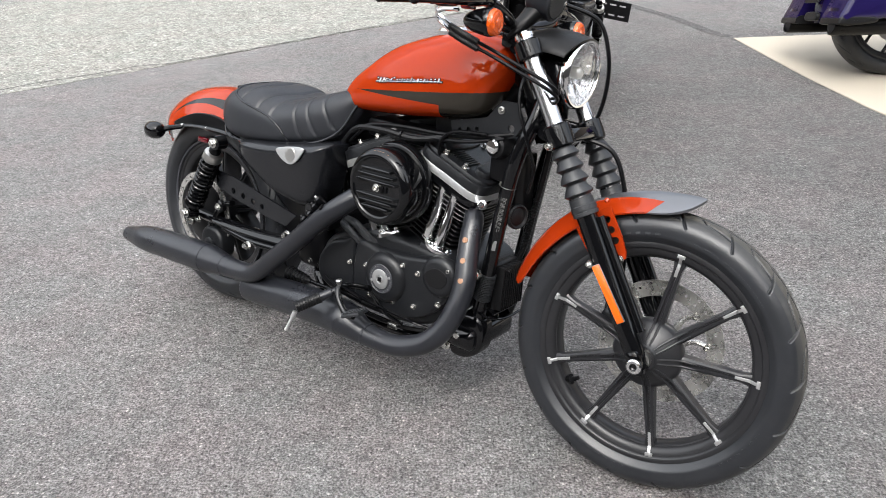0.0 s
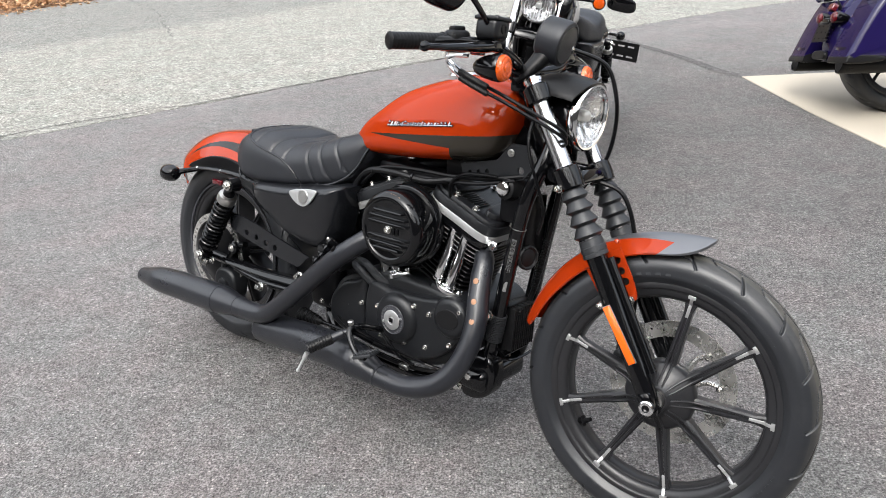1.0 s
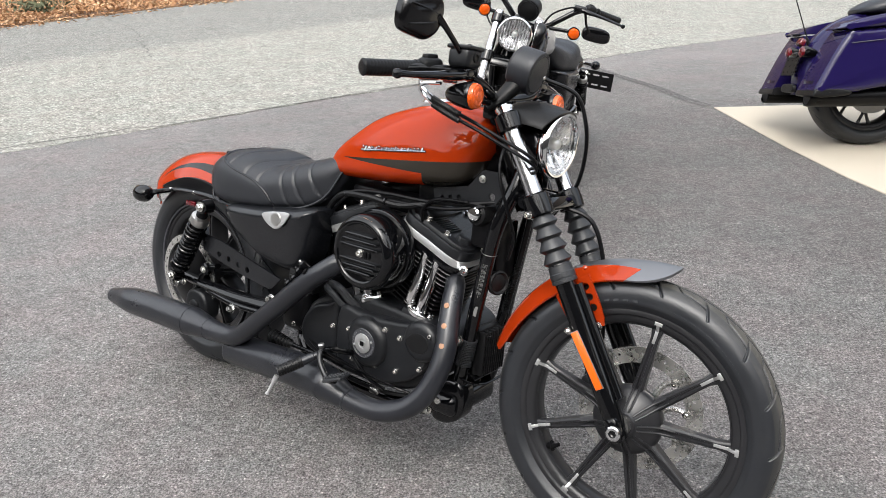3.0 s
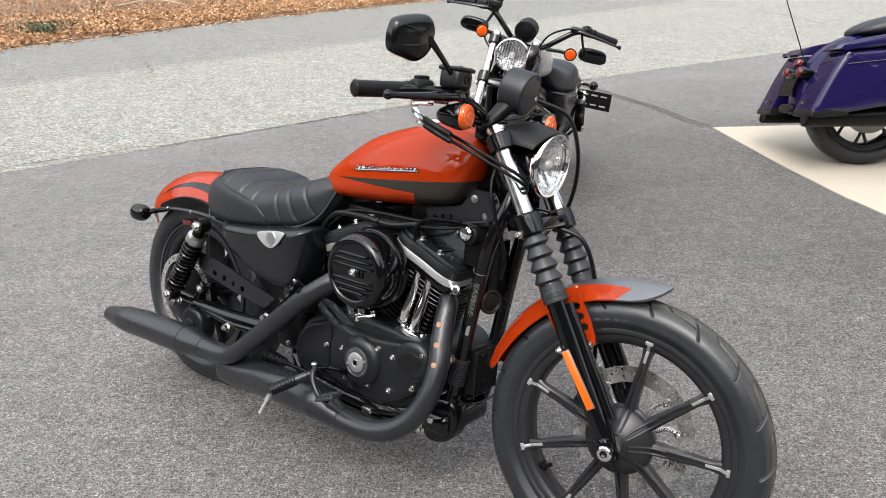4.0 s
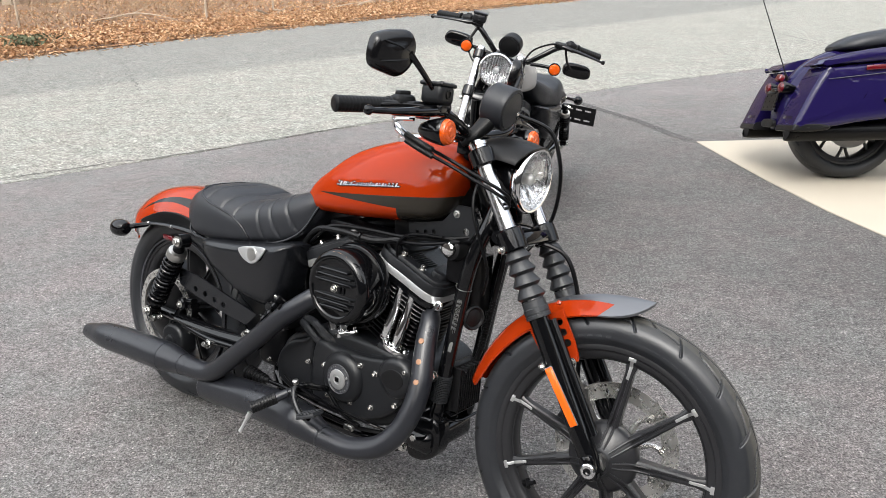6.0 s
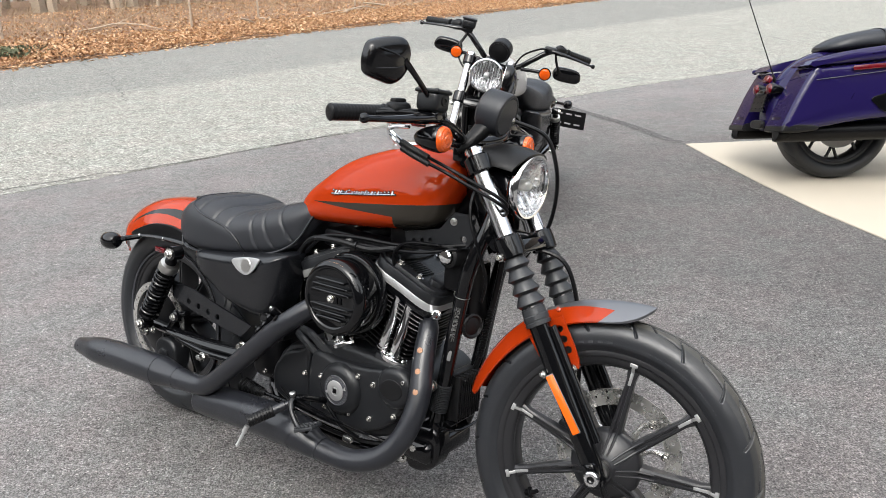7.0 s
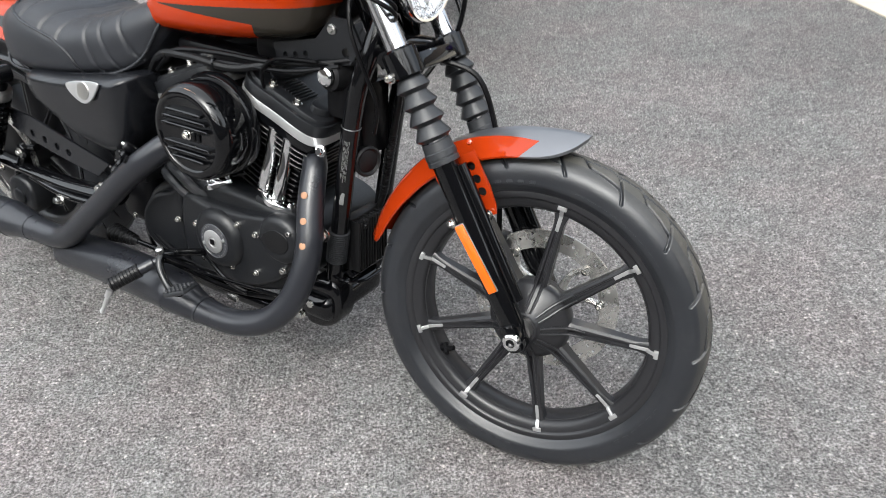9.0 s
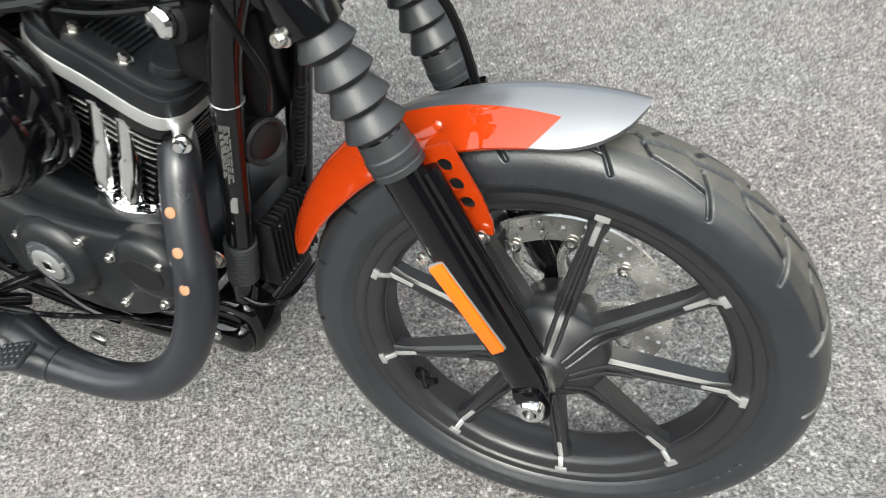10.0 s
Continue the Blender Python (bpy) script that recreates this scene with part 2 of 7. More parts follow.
M["soil"] = surface("leaf_mould_ground", (0.14, 0.080, 0.045), 0.95, vary=0.55, grain=25, relief=0.03, blotch=3)
M["straw"] = surface("dry_grass_stems", (0.25, 0.175, 0.11), 0.85, vary=0.4, blotch=3)
M["twig"] = surface("dead_branch_bark", (0.30, 0.24, 0.18), 0.9, vary=0.4, blotch=20)
M["woods"] = surface("horizon_backdrop", (0.10, 0.085, 0.072), 0.95, vary=0.5, blotch=0.4, grain=3)
M["wall"] = surface("added_dark_wall", (0.07, 0.066, 0.062), 0.8, vary=0.2, blotch=0.8, grain=20, relief=0.004)
M["green"] = surface("low_green_weed", (0.060, 0.066, 0.030), 0.8, vary=0.4, blotch=12)


# ---- mesh tools ----
def V(*a):
    return Vector(a)


def catmull(pts, n, closed=False):
    """Points of a smooth curve through pts, n to each stretch; each point may carry a radius as a last number."""
    P = [Vector(p) if len(p) <= 4 else p for p in pts]
    N, out = len(P), []
    for i in range(N if closed else N - 1):
        a, b, c, d = ((P[(i + k) % N] if closed else P[min(max(i + k, 0), N - 1)]) for k in (-1, 0, 1, 2))
        for j in range(n):
            t = j / n
            out.append(0.5 * (2 * b + (c - a) * t + (2 * a - 5 * b + 4 * c - d) * t * t + (3 * b - a - 3 * c + d) * t ** 3))
    if not closed:
        out.append(P[-1].copy())
    return out


def rings(bm, rows, cap=True, wrap=True, loop=False):
    """Skin rows of points with quads."""
    vs = [[bm.verts.new(p) for p in r] for r in rows]
    n = len(vs[0])
    for i in range(len(vs) - (0 if loop else 1)):
        a, b = vs[i], vs[(i + 1) % len(vs)]
        for j in range(n if wrap else n - 1):
            k = (j + 1) % n
            bm.faces.new((a[j], a[k], b[k], b[j]))
    if cap and wrap and not loop:
        bm.faces.new(vs[0][::-1])
        bm.faces.new(vs[-1])
    return vs


def tube(bm, pts, r, seg=12, sub=6, flat=1.0, cap=True):
    """A round bar along a smooth curve. r: one radius or one for each point."""
    rs = [r] * len(pts) if isinstance(r, (int, float)) else list(r)
    if sub > 1 and len(pts) > 2:
        q = catmull([(*p, k) for p, k in zip(pts, rs)], sub)
    elif sub > 1:
        q = [Vector((*pts[0], rs[0])), Vector((*pts[1], rs[1]))]
    else:
        q = [Vector((*p, k)) for p, k in zip(pts, rs)]
    P, rr = [k.to_3d() for k in q], [k[3] for k in q]
    side, rows = None, []
    for i, p in enumerate(P):
        d = (P[min(i + 1, len(P) - 1)] - P[max(i - 1, 0)]).normalized()
        if side is None:
            side = d.cross(V(0, 0, 1) if abs(d.z) < 0.9 else V(1, 0, 0)).normalized()
        side = (side - d * side.dot(d)).normalized()
        up = d.cross(side)
        rows.append([p + (side * math.cos(a) + up * math.sin(a) * flat) * rr[i] for a in (2 * math.pi * k / seg for k in range(seg))])
    rings(bm, rows, cap)


def basis(o, axis, up=(0, 0, 1)):
    """A frame at o whose z runs along axis and whose y leans towards up."""
    z = Vector(axis).normalized()
    u = Vector(up)
    if abs(z.dot(u.normalized())) > 0.99:
        u = V(1, 0, 0)
    x = u.cross(z).normalized()
    y = z.cross(x)
    return Matrix.Translation(o) @ Matrix((x, y, z)).transposed().to_4x4()


def lathe(bm, prof, o, axis, seg=24, cap=True):
    """Turn (radius, height) pairs round an axis."""
    B = basis(o, axis)
    rings(bm, [[B @ V(r * math.cos(a), r * math.sin(a), h) for a in (2 * math.pi * k / seg for k in range(seg))] for r, h in prof], cap)


def merge(bm, other, m=None):
    if m:
        other.transform(m)
    idx = {v: bm.verts.new(v.co) for v in other.verts}
    for f in other.faces:
        bm.faces.new([idx[v] for v in f.verts])
    other.free()


def box(bm, c, s, bev=0.004, m=None, segs=2):
    """A box with rounded edges."""
    t = bmesh.new()
    bmesh.ops.create_cube(t, size=1)
    bmesh.ops.scale(t, vec=s, verts=t.verts)
    if bev:
        bmesh.ops.bevel(t, geom=t.edges[:], offset=min(bev, min(s) * 0.45), segments=segs, affect="EDGES", profile=0.5)
    merge(bm, t, (m or Matrix()) @ Matrix.Translation(c))


def circle(cx, cy, r, n=14):
    return [(cx + r * math.cos(2 * math.pi * k / n), cy + r * math.sin(2 * math.pi * k / n)) for k in range(n)]


def plate(bm, outline, thick, m, holes=()):
    """A flat plate in m's xy plane, with holes cut right through."""
    t = bmesh.new()
    edges = []
    for loop in (outline, *holes):
        vs = [t.verts.new((x, y, -thick / 2)) for x, y in loop]
        edges += [t.edges.new((vs[i], vs[(i + 1) % len(vs)])) for i in range(len(vs))]
    got = bmesh.ops.triangle_fill(t, use_beauty=True, use_dissolve=False, edges=edges)
    faces = [g for g in got["geom"] if isinstance(g, bmesh.types.BMFace)]
    ext = bmesh.ops.extrude_face_region(t, geom=faces)
    bmesh.ops.translate(t, vec=(0, 0, thick), verts=[g for g in ext["geom"] if isinstance(g, bmesh.types.BMVert)])
    merge(bm, t, m)


def cover(bm, outline, depth, rnd, m, sub=5, steps=4, dome=0.0):
    """A cast cover: a smooth closed outline drawn out to depth, with a rounded rim and a slightly domed face."""
    q = [p.to_2d() for p in catmull([(x, y, 0) for x, y in outline], sub, True)]
    n = len(q)
    area = sum(q[i].x * q[(i + 1) % n].y - q[(i + 1) % n].x * q[i].y for i in range(n))
    sgn = 1 if area > 0 else -1
    nor = []
    for i in range(n):
        d = (q[(i + 1) % n] - q[i - 1]).normalized()
        nor.append(Vector((-d.y, d.x)) * sgn)
    rows = [[m @ V(p.x, p.y, 0) for p in q]]
    for k in range(steps + 1):
        a = math.pi / 2 * k / steps
        rows.append([m @ V(*(p + w * rnd * (1 - math.cos(a))), depth - rnd + rnd * math.sin(a)) for p, w in zip(q, nor)])
    mid = sum(q, Vector((0, 0))) / n
    for f in (0.7, 0.4, 0.12):
        rows.append([m @ V(*(mid + (p + w * rnd - mid) * f), depth + dome * (1 - f * f)) for p, w in zip(q, nor)])
    rings(bm, rows, True)


def pillow(bm, outline, depth, m, sub=6, tuck=0.0):
    """A pressed cover that swells from its outline to a nearly flat face."""
    q = [p.to_2d() for p in catmull([(x, y, 0) for x, y in outline], sub, True)]
    mid = sum(q, Vector((0, 0))) / len(q)
    top, foot = max(p.y for p in q), min(p.y for p in q)
    rows = [[m @ V(p.x, p.y, 0) for p in q]]
    for k in range(1, 17):
        f = math.cos(math.pi / 2 * k / 17)
        ring_ = [mid + (p - mid) * (1 - (1 - f) ** 1.6) for p in q]
        rows.append([m @ V(*p, depth * (1 - f ** 5) ** 0.55 * (1 - tuck * ((top - p.y) / (top - foot)) ** 1.6)) for p in ring_])
    rings(bm, rows, True)


def bolt(bm, o, axis, r=0.006, h=0.006, seg=6):
    """A hexagon head on its washer."""
    lathe(bm, ((r * 1.5, -0.002), (r * 1.5, 0.001), (r * 1.2, 0.0015)), o, axis, 12)
    lathe(bm, ((r, 0.001), (r, h * 0.8), (r * 0.8, h)), o, axis, seg)


def cap_bolt(bm, o, axis, r=0.006, h=0.007):
    """A domed cap screw with a socket."""
    lathe(bm, ((r * 1.25, -0.002), (r * 1.25, 0.001), (r, 0.0015), (r, h * 0.75), (r * 0.8, h), (r * 0.45, h), (r * 0.4, h * 0.5)), o, axis, 12)


def part(name, bm, material, parent=None, label="", m=None, sharp=38):
    """Link a bmesh as one mesh object under a thing or a part."""
    if m:
        bm.transform(m)
    bmesh.ops.recalc_face_normals(bm, faces=bm.faces[:])
    me = bpy.data.meshes.new(name)
    bm.to_mesh(me)
    bm.free()
    me.shade_smooth()
    me.set_sharp_from_angle(angle=radians(sharp))
    me.materials.append(M[material] if isinstance(material, str) else material)
    ob = new(name, me)
    ob.parent = parent
    if label:
        ob["label"] = label
    return ob


def B():
    return bmesh.new()


# ---- ground ----
def sheet(name, pts, z, material, label="", category="", thick=0.0):
    bm = B()
    vs = [bm.verts.new((x, y, z)) for x, y in pts]
    bm.faces.new(vs)
    if z > 0:  # a closed edge down into the ground
        low = [bm.verts.new((x, y, -0.01)) for x, y in pts]
        for i in range(len(vs)):
            j = (i + 1) % len(vs)
            bm.faces.new((vs[i], low[i], low[j], vs[j]))
    bmesh.ops.triangulate(bm, faces=bm.faces[:])
    ob = part(name, bm, material)
    return tagged(ob, label, category, kind="structure")


def ribbon(name, pts, width, z, material, label, wob=0.0, sub=8):
    rng = random.Random(len(pts) * 7 + int(width * 1000))
    q = catmull([(x, y, 0) for x, y in pts], sub)
    rows = []
    for i, p in enumerate(q):
        d = (q[min(i + 1, len(q) - 1)] - q[max(i - 1, 0)]).normalized()
        n = V(-d.y, d.x, 0)
        s = n * rng.uniform(-wob, wob)
        w = width * rng.uniform(0.5, 1.3) / 2 if wob else width / 2
        rows.append([p + s + n * w + V(0, 0, z), p + s - n * w + V(0, 0, z)])
    bm = B()
    rings(bm, rows, False, False)
    return tagged(part(name, bm, material), label, "crack" if "crack" in name else "joint", kind="structure")


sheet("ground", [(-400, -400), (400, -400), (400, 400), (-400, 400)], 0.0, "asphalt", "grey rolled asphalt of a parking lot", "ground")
near = [(-60, -38.0), (-20, -8.2), (-8, 1.2), (-4.5, 3.85), (-2.93, 5.02), (-2.01, 5.75), (-1.25, 6.37), (-0.61, 6.85), (0.6, 7.65), (1.74, 8.5), (2.59, 9.05), (4.1, 9.95), (5.27, 10.6), (12, 14.6), (60, 46)]
far = [(60, 96), (12, 38.5), (4.4, 28.6), (1.2, 24.9), (-1.3, 22.0), (-4.4, 18.2), (-5.7, 16.3), (-6.7, 14.7), (-7.6, 13.2), (-10, 9.8), (-20, -2), (-60, -52)]
rng = random.Random(4)
edge = [p.to_2d() + Vector((rng.uniform(-0.03, 0.03), rng.uniform(-0.03, 0.03))) for p in catmull([(x, y, 0) for x, y in near], 10)]
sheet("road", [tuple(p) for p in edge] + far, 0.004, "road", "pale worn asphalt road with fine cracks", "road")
sheet("pavement", [(2.09, 5.86), (2.21, 4.73), (2.31, 4.06), (2.43, 3.55), (2.62, 2.6), (2.9, 1.2), (9.0, 1.2), (9.0, 5.95), (4.0, 5.93), (2.8, 5.88)], 0.006, "concrete", "cream concrete slab set in the asphalt", "pavement")
ribbon("joint_seal", [(2.08, 5.93), (1.98, 6.12), (1.82, 6.72), (1.55, 7.4), (1.35, 8.0), (1.2, 8.15)], 0.085, 0.004, "seal", "dark sealed joint strip across the asphalt")
ribbon("road_edge_crack", [(-4.2, 4.1), (-3.03, 5.13), (-2.71, 5.33), (-2.43, 5.55), (-2.24, 5.60), (-1.9, 5.85), (-1.2, 6.42), (-0.6, 6.88), (0.6, 7.68), (1.7, 8.5)], 0.016, 0.008, "crack", "crumbled dark crack along the road edge", 0.012)
ribbon("road_crack", [(-6.25, 13.7), (-6.04, 13.38), (-5.55, 12.75), (-5.41, 12.44), (-4.95, 11.75), (-4.66, 11.14), (-4.5, 10.7), (-4.07, 9.93), (-3.72, 9.18)], 0.017, 0.008, "crack", "thin jagged crack in the road", 0.03)
ribbon("road_crack", [(4.3, 27.3), (4.78, 25.58), (5.3, 22.8), (5.63, 21.01), (5.83, 17.96), (6.02, 16.36), (6.07, 14.67), (6.07, 13.41), (6.1, 12.4), (6.2, 11.2)], 0.017, 0.008, "crack", "thin jagged crack in the road", 0.03)


def verge_frame(s, d):
    """A place s metres along the road's far edge and d metres beyond it."""
    a = [Vector(p) for p in far[::-1]]
    dist = s
    i = 3
    p0 = a[3]
    for i in range(3, len(a) - 1):
        L = (a[i + 1] - a[i]).length
        if dist <= L or i == len(a) - 2:
            t = (a[i + 1] - a[i]) / L
            p0 = a[i] + t * dist
            return p0 + Vector((-t.y, t.x)) * d
        dist -= L
    return p0


def bank(x, y, d):
    return 0.02 + 0.05 * min(max(d, 0), 14) * 0.45 + 0.05 * noise.noise((x * 0.8, y * 0.8, 0))


bm = B()
rows = []
for i in range(90):
    s = -6 + i * 0.6
    row = []
    for d in (-0.12, 0.1, 0.4, 0.9, 1.6, 2.6, 4, 6, 9, 14, 22, 40):
        p = verge_frame(max(s, 0), d) if s >= 0 else verge_frame(0, d) + (verge_frame(1, d) - verge_frame(0, d)) * s
        row.append(V(p.x, p.y, 0.0 if d < 0 else bank(p.x, p.y, d) + 0.02))
    rows.append(row)
rings(bm, rows, False, False)
tagged(part("verge_ground", bm, "soil"), "brown leaf-mould bank beside the road", "ground", kind="structure")

rng = random.Random(11)
verts, faces = [], []
for k in range(92000):
    s = rng.uniform(-5, 36)
    d = abs(rng.gauss(0, 2.2)) - 0.15 if rng.random() < 0.70 else rng.uniform(0, 14)
    if rng.random() < 0.02:
        d = -rng.uniform(0, 0.8)
    p = verge_frame(max(s, 0), d) if s >= 0 else verge_frame(0, d) + (verge_frame(1, d) - verge_frame(0, d)) * s
    z = bank(p.x, p.y, d) + 0.03 + rng.uniform(0, 0.05) if d > 0 else 0.03
    L = rng.uniform(0.020, 0.052)
    m = Matrix.Translation((p.x, p.y, z)) @ Euler((rng.uniform(-0.9, 0.9) * (1 if d > 0 else 0.3), rng.uniform(-0.9, 0.9) * (1 if d > 0 else 0.3), rng.uniform(0, 6.3))).to_matrix().to_4x4()
    lift = rng.uniform(0.1, 0.5) * L
    b = len(verts)
    for q in ((-L, 0, 0), (-0.3 * L, 0.5 * L, lift), (0.4 * L, 0.38 * L, lift), (L, 0, 0.1 * L), (0.4 * L, -0.38 * L, lift), (-0.3 * L, -0.5 * L, lift)):
        verts.append(tuple(m @ Vector(q)))
    faces += [(b, b + 1, b + 2, b + 3), (b, b + 3, b + 4, b + 5)]
me = bpy.data.meshes.new("leaf_litter")
me.from_pydata(verts, [], faces)
me.materials.append(M["leaf"])
tagged(new("leaf_litter", me), "fallen brown and orange oak leaves along the road", "leaves", kind="stuff")

verts, faces = [], []
for k in range(6500):
    s, d = rng.uniform(-5, 30), rng.uniform(3.0, 18)
    if k % 5 == 0:
        s, d = rng.uniform(-5, 8), rng.uniform(2.2, 9)
    p = verge_frame(max(s, 0), d) if s >= 0 else verge_frame(0, d) + (verge_frame(1, d) - verge_frame(0, d)) * s
    z, h = bank(p.x, p.y, d), rng.uniform(0.15, 0.9) * (1 if d > 4 else 0.4)
    lean = Vector((rng.uniform(-1.1, 1.1), rng.uniform(-1.1, 1.1), rng.uniform(0.4, 1))).normalized()
    side = Vector((rng.uniform(-1, 1), rng.uniform(-1, 1), 0)).normalized() * rng.uniform(0.004, 0.010)
    o = Vector((p.x, p.y, z))
    mid, top = o + lean * h * 0.6, o + lean * h + Vector((lean.x, lean.y, -0.15)) * h * 0.5
    b = len(verts)
    verts += [tuple(o - side), tuple(o + side), tuple(mid + side * 0.8), tuple(mid - side * 0.8), tuple(top)]
    faces += [(b, b + 1, b + 2, b + 3), (b + 3, b + 2, b + 4)]
me = bpy.data.meshes.new("dry_grass")
me.from_pydata(verts, [], faces)
me.materials.append(M["straw"])
tagged(new("dry_grass", me), "dry straw-coloured grass and brush stems on the bank", "grass", kind="stuff")

for s, d, L, yaw in ((9.5, 4.2, 3.2, 0.4), (12.0, 3.4, 2.2, 0.9), (5.0, 5.5, 2.6, -0.3), (14.5, 5.0, 2.8, 0.7), (8.0, 3.0, 1.4, 1.2)):
    p = verge_frame(s, d)
    z = bank(p.x, p.y, d) + 0.1
    bm = B()
    pts = [(p.x + math.cos(yaw) * t * L, p.y + math.sin(yaw) * t * L, z + 0.1 * math.sin(5 * t + s)) for t in (0, 0.25, 0.5, 0.75, 1)]
    tube(bm, pts, [0.03, 0.027, 0.022, 0.016, 0.007], 7, 4)
    q = Vector(pts[2])
    tube(bm, [q, q + V(0.3, 0.2, 0.15), q + V(0.6, 0.25, 0.3)], [0.014, 0.01, 0.004], 6, 4)
    tagged(part("fallen_branch", bm, "twig"), "bare dead branch lying in the leaves", "branch", group="fallen branches")
for s, d, h in ((6.8, 3.6, 1.6), (9.8, 4.6, 1.9), (3.0, 5.0, 1.7), (15.0, 6.0, 2.2)):
    p = verge_frame(s, d)
    z = bank(p.x, p.y, d)
    bm = B()
    tube(bm, [(p.x, p.y, z - 0.05), (p.x + 0.03, p.y, z + h * 0.5), (p.x + 0.10, p.y + 0.06, z + h)], [0.035, 0.026, 0.012], 8, 5)
    tube(bm, [(p.x + 0.04, p.y, z + h * 0.55), (p.x + 0.3, p.y + 0.1, z + h * 0.8), (p.x + 0.45, p.y + 0.2, z + h * 1.05)], [0.015, 0.01, 0.004], 6, 4)
    tagged(part("sapling", bm, "twig"), "thin bare grey sapling stem on the bank", "sapling", group="saplings")
verts, faces = [], []
for k in range(420):
    p = verge_frame(0.9, 0.9) + Vector((rng.gauss(0, 0.26), rng.gauss(0, 0.2)))
    z, L = bank(p.x, p.y, 0.9) + rng.uniform(0.02, 0.26), rng.uniform(0.03, 0.07)
    m = Matrix.Translation((p.x, p.y, z)) @ Euler((rng.uniform(-1, 1), rng.uniform(-1, 1), rng.uniform(0, 6.3))).to_matrix().to_4x4()
    b = len(verts)
    verts += [tuple(m @ Vector(q)) for q in ((-L, 0, 0), (0, 0.4 * L, 0.1 * L), (L, 0, 0), (0, -0.4 * L, 0.1 * L))]
    faces.append((b, b + 1, b + 2, b + 3))
me = bpy.data.meshes.new("green_weed")
me.from_pydata(verts, [], faces)
me.materials.append(M["green"])
tagged(new("green_weed", me), "small clump of dark green weed among leaves", "weed", kind="stuff")


# ---- unseen, added to darken reflections: woods round the lot, a wall behind the camera ----
rng = random.Random(21)
# tall unseen ring that keeps the low sky out of reflections
bm = B()
rows = []
for k in range(181):
    a = 2 * math.pi * k / 180
    R = 95 + 6 * math.sin(3 * a)
    h = 24 + 4.5 * noise.noise((math.cos(a) * 9, math.sin(a) * 9, 1)) + rng.uniform(-1.2, 1.2)
    rows.append([V(R * math.cos(a), R * math.sin(a), -0.5), V(R * math.cos(a), R * math.sin(a), h * 0.5), V((R + 1) * math.cos(a), (R + 1) * math.sin(a), h)])
rings(bm, rows, False, False)
tagged(part("backdrop", bm, "woods"), "grey-brown backdrop of unseen woods that darkens the horizon", "woods", kind="structure")


def bare_tree(verts, faces, rng, x, y, h, r, limbs, twigs):
    """A bare trunk with limbs and twigs, as tapering five-sided bars."""
    base, top = Vector((x, y, -0.2)), Vector((x + rng.uniform(-0.8, 0.8), y + rng.uniform(-0.8, 0.8), h))
    bars = [(base, top, r, r * 0.25)]
    for j in range(limbs):
        f = rng.uniform(0.3, 0.95)
        o = base.lerp(top, f)
        an = rng.uniform(0, 6.3)
        L = ((1.1 - f) * 5 + 0.8) * h / 15
        tip = o + Vector((math.cos(an) * L, math.sin(an) * L, L * rng.uniform(0.5, 1.1)))
        bars.append((o, tip, r * 0.4 * (1.15 - f), 0.01))
        for i in range(twigs):
            q = o.lerp(tip, rng.uniform(0.3, 1.0))
            bars.append((q, q + Vector((rng.uniform(-1, 1), rng.uniform(-1, 1), rng.uniform(0.1, 1))) * L * 0.35, r * 0.10, 0.006))
    for a, b_, ra, rb in bars:
        d_ = (b_ - a).normalized()
        u = d_.cross(Vector((0.3, 0.9, 0.1))).normalized()
        w = d_.cross(u)
        i0 = len(verts)
        for o, rr in ((a, ra), (b_, rb)):
            for q in range(5):
                an = 2 * math.pi * q / 5
                verts.append(tuple(o + (u * math.cos(an) + w * math.sin(an)) * rr))
        faces += [(i0 + q, i0 + (q + 1) % 5, i0 + 5 + (q + 1) % 5, i0 + 5 + q) for q in range(5)]


verts, faces = [], []
for k in range(330):
    s, d = rng.uniform(-6, 60), rng.uniform(14, 45)
    p = verge_frame(max(s, 0), d) if s >= 0 else verge_frame(0, d) + (verge_frame(1, d) - verge_frame(0, d)) * s
    bare_tree(verts, faces, rng, p.x, p.y, rng.uniform(9, 17), rng.uniform(0.08, 0.2), 9, 0)
for k in range(36):
    p = verge_frame(rng.uniform(-4, 34), rng.uniform(15, 24))
    bare_tree(verts, faces, rng, p.x, p.y, rng.uniform(13, 19), rng.uniform(0.16, 0.3), 30, 4)
for k in range(30):
    bare_tree(verts, faces, rng, rng.uniform(-22, 22), rng.uniform(-22, -10), rng.uniform(14, 20), rng.uniform(0.18, 0.34), 34, 5)
me = bpy.data.meshes.new("woodland")
me.from_pydata(verts, [], faces)
me.materials.append(M["twig"])
tagged(new("woodland", me), "bare grey trees round the lot", "trees", kind="stuff")
# dark wall added behind the camera so that glossy sides reflect less sky
bm = B()
box(bm, (1.0, -7.5, 2.4), (30, 0.3, 4.8), 0.02)
tagged(part("wall_south", bm, "wall"), "plain dark unseen wall added to darken reflections", "wall", kind="structure")


# ---- motorcycle with a V-twin engine ----
# Own axes: x ahead from the rear axle, y to its left, z up, standing upright on its wheels.
RAKE = V(-0.5, 0, math.sqrt(0.75))
PIVOT = V(1.632, 0, 0)


def steer_matrix(deg):
    return Matrix.Translation(PIVOT) @ Matrix.Rotation(radians(deg), 4, RAKE) @ Matrix.Translation(-PIVOT)


def fork_at(z, y=0.0, dx=0.0):
    """A point on the fork legs' axis at that height."""
    return V(1.7055 - 0.5774 * z + dx, y, z)


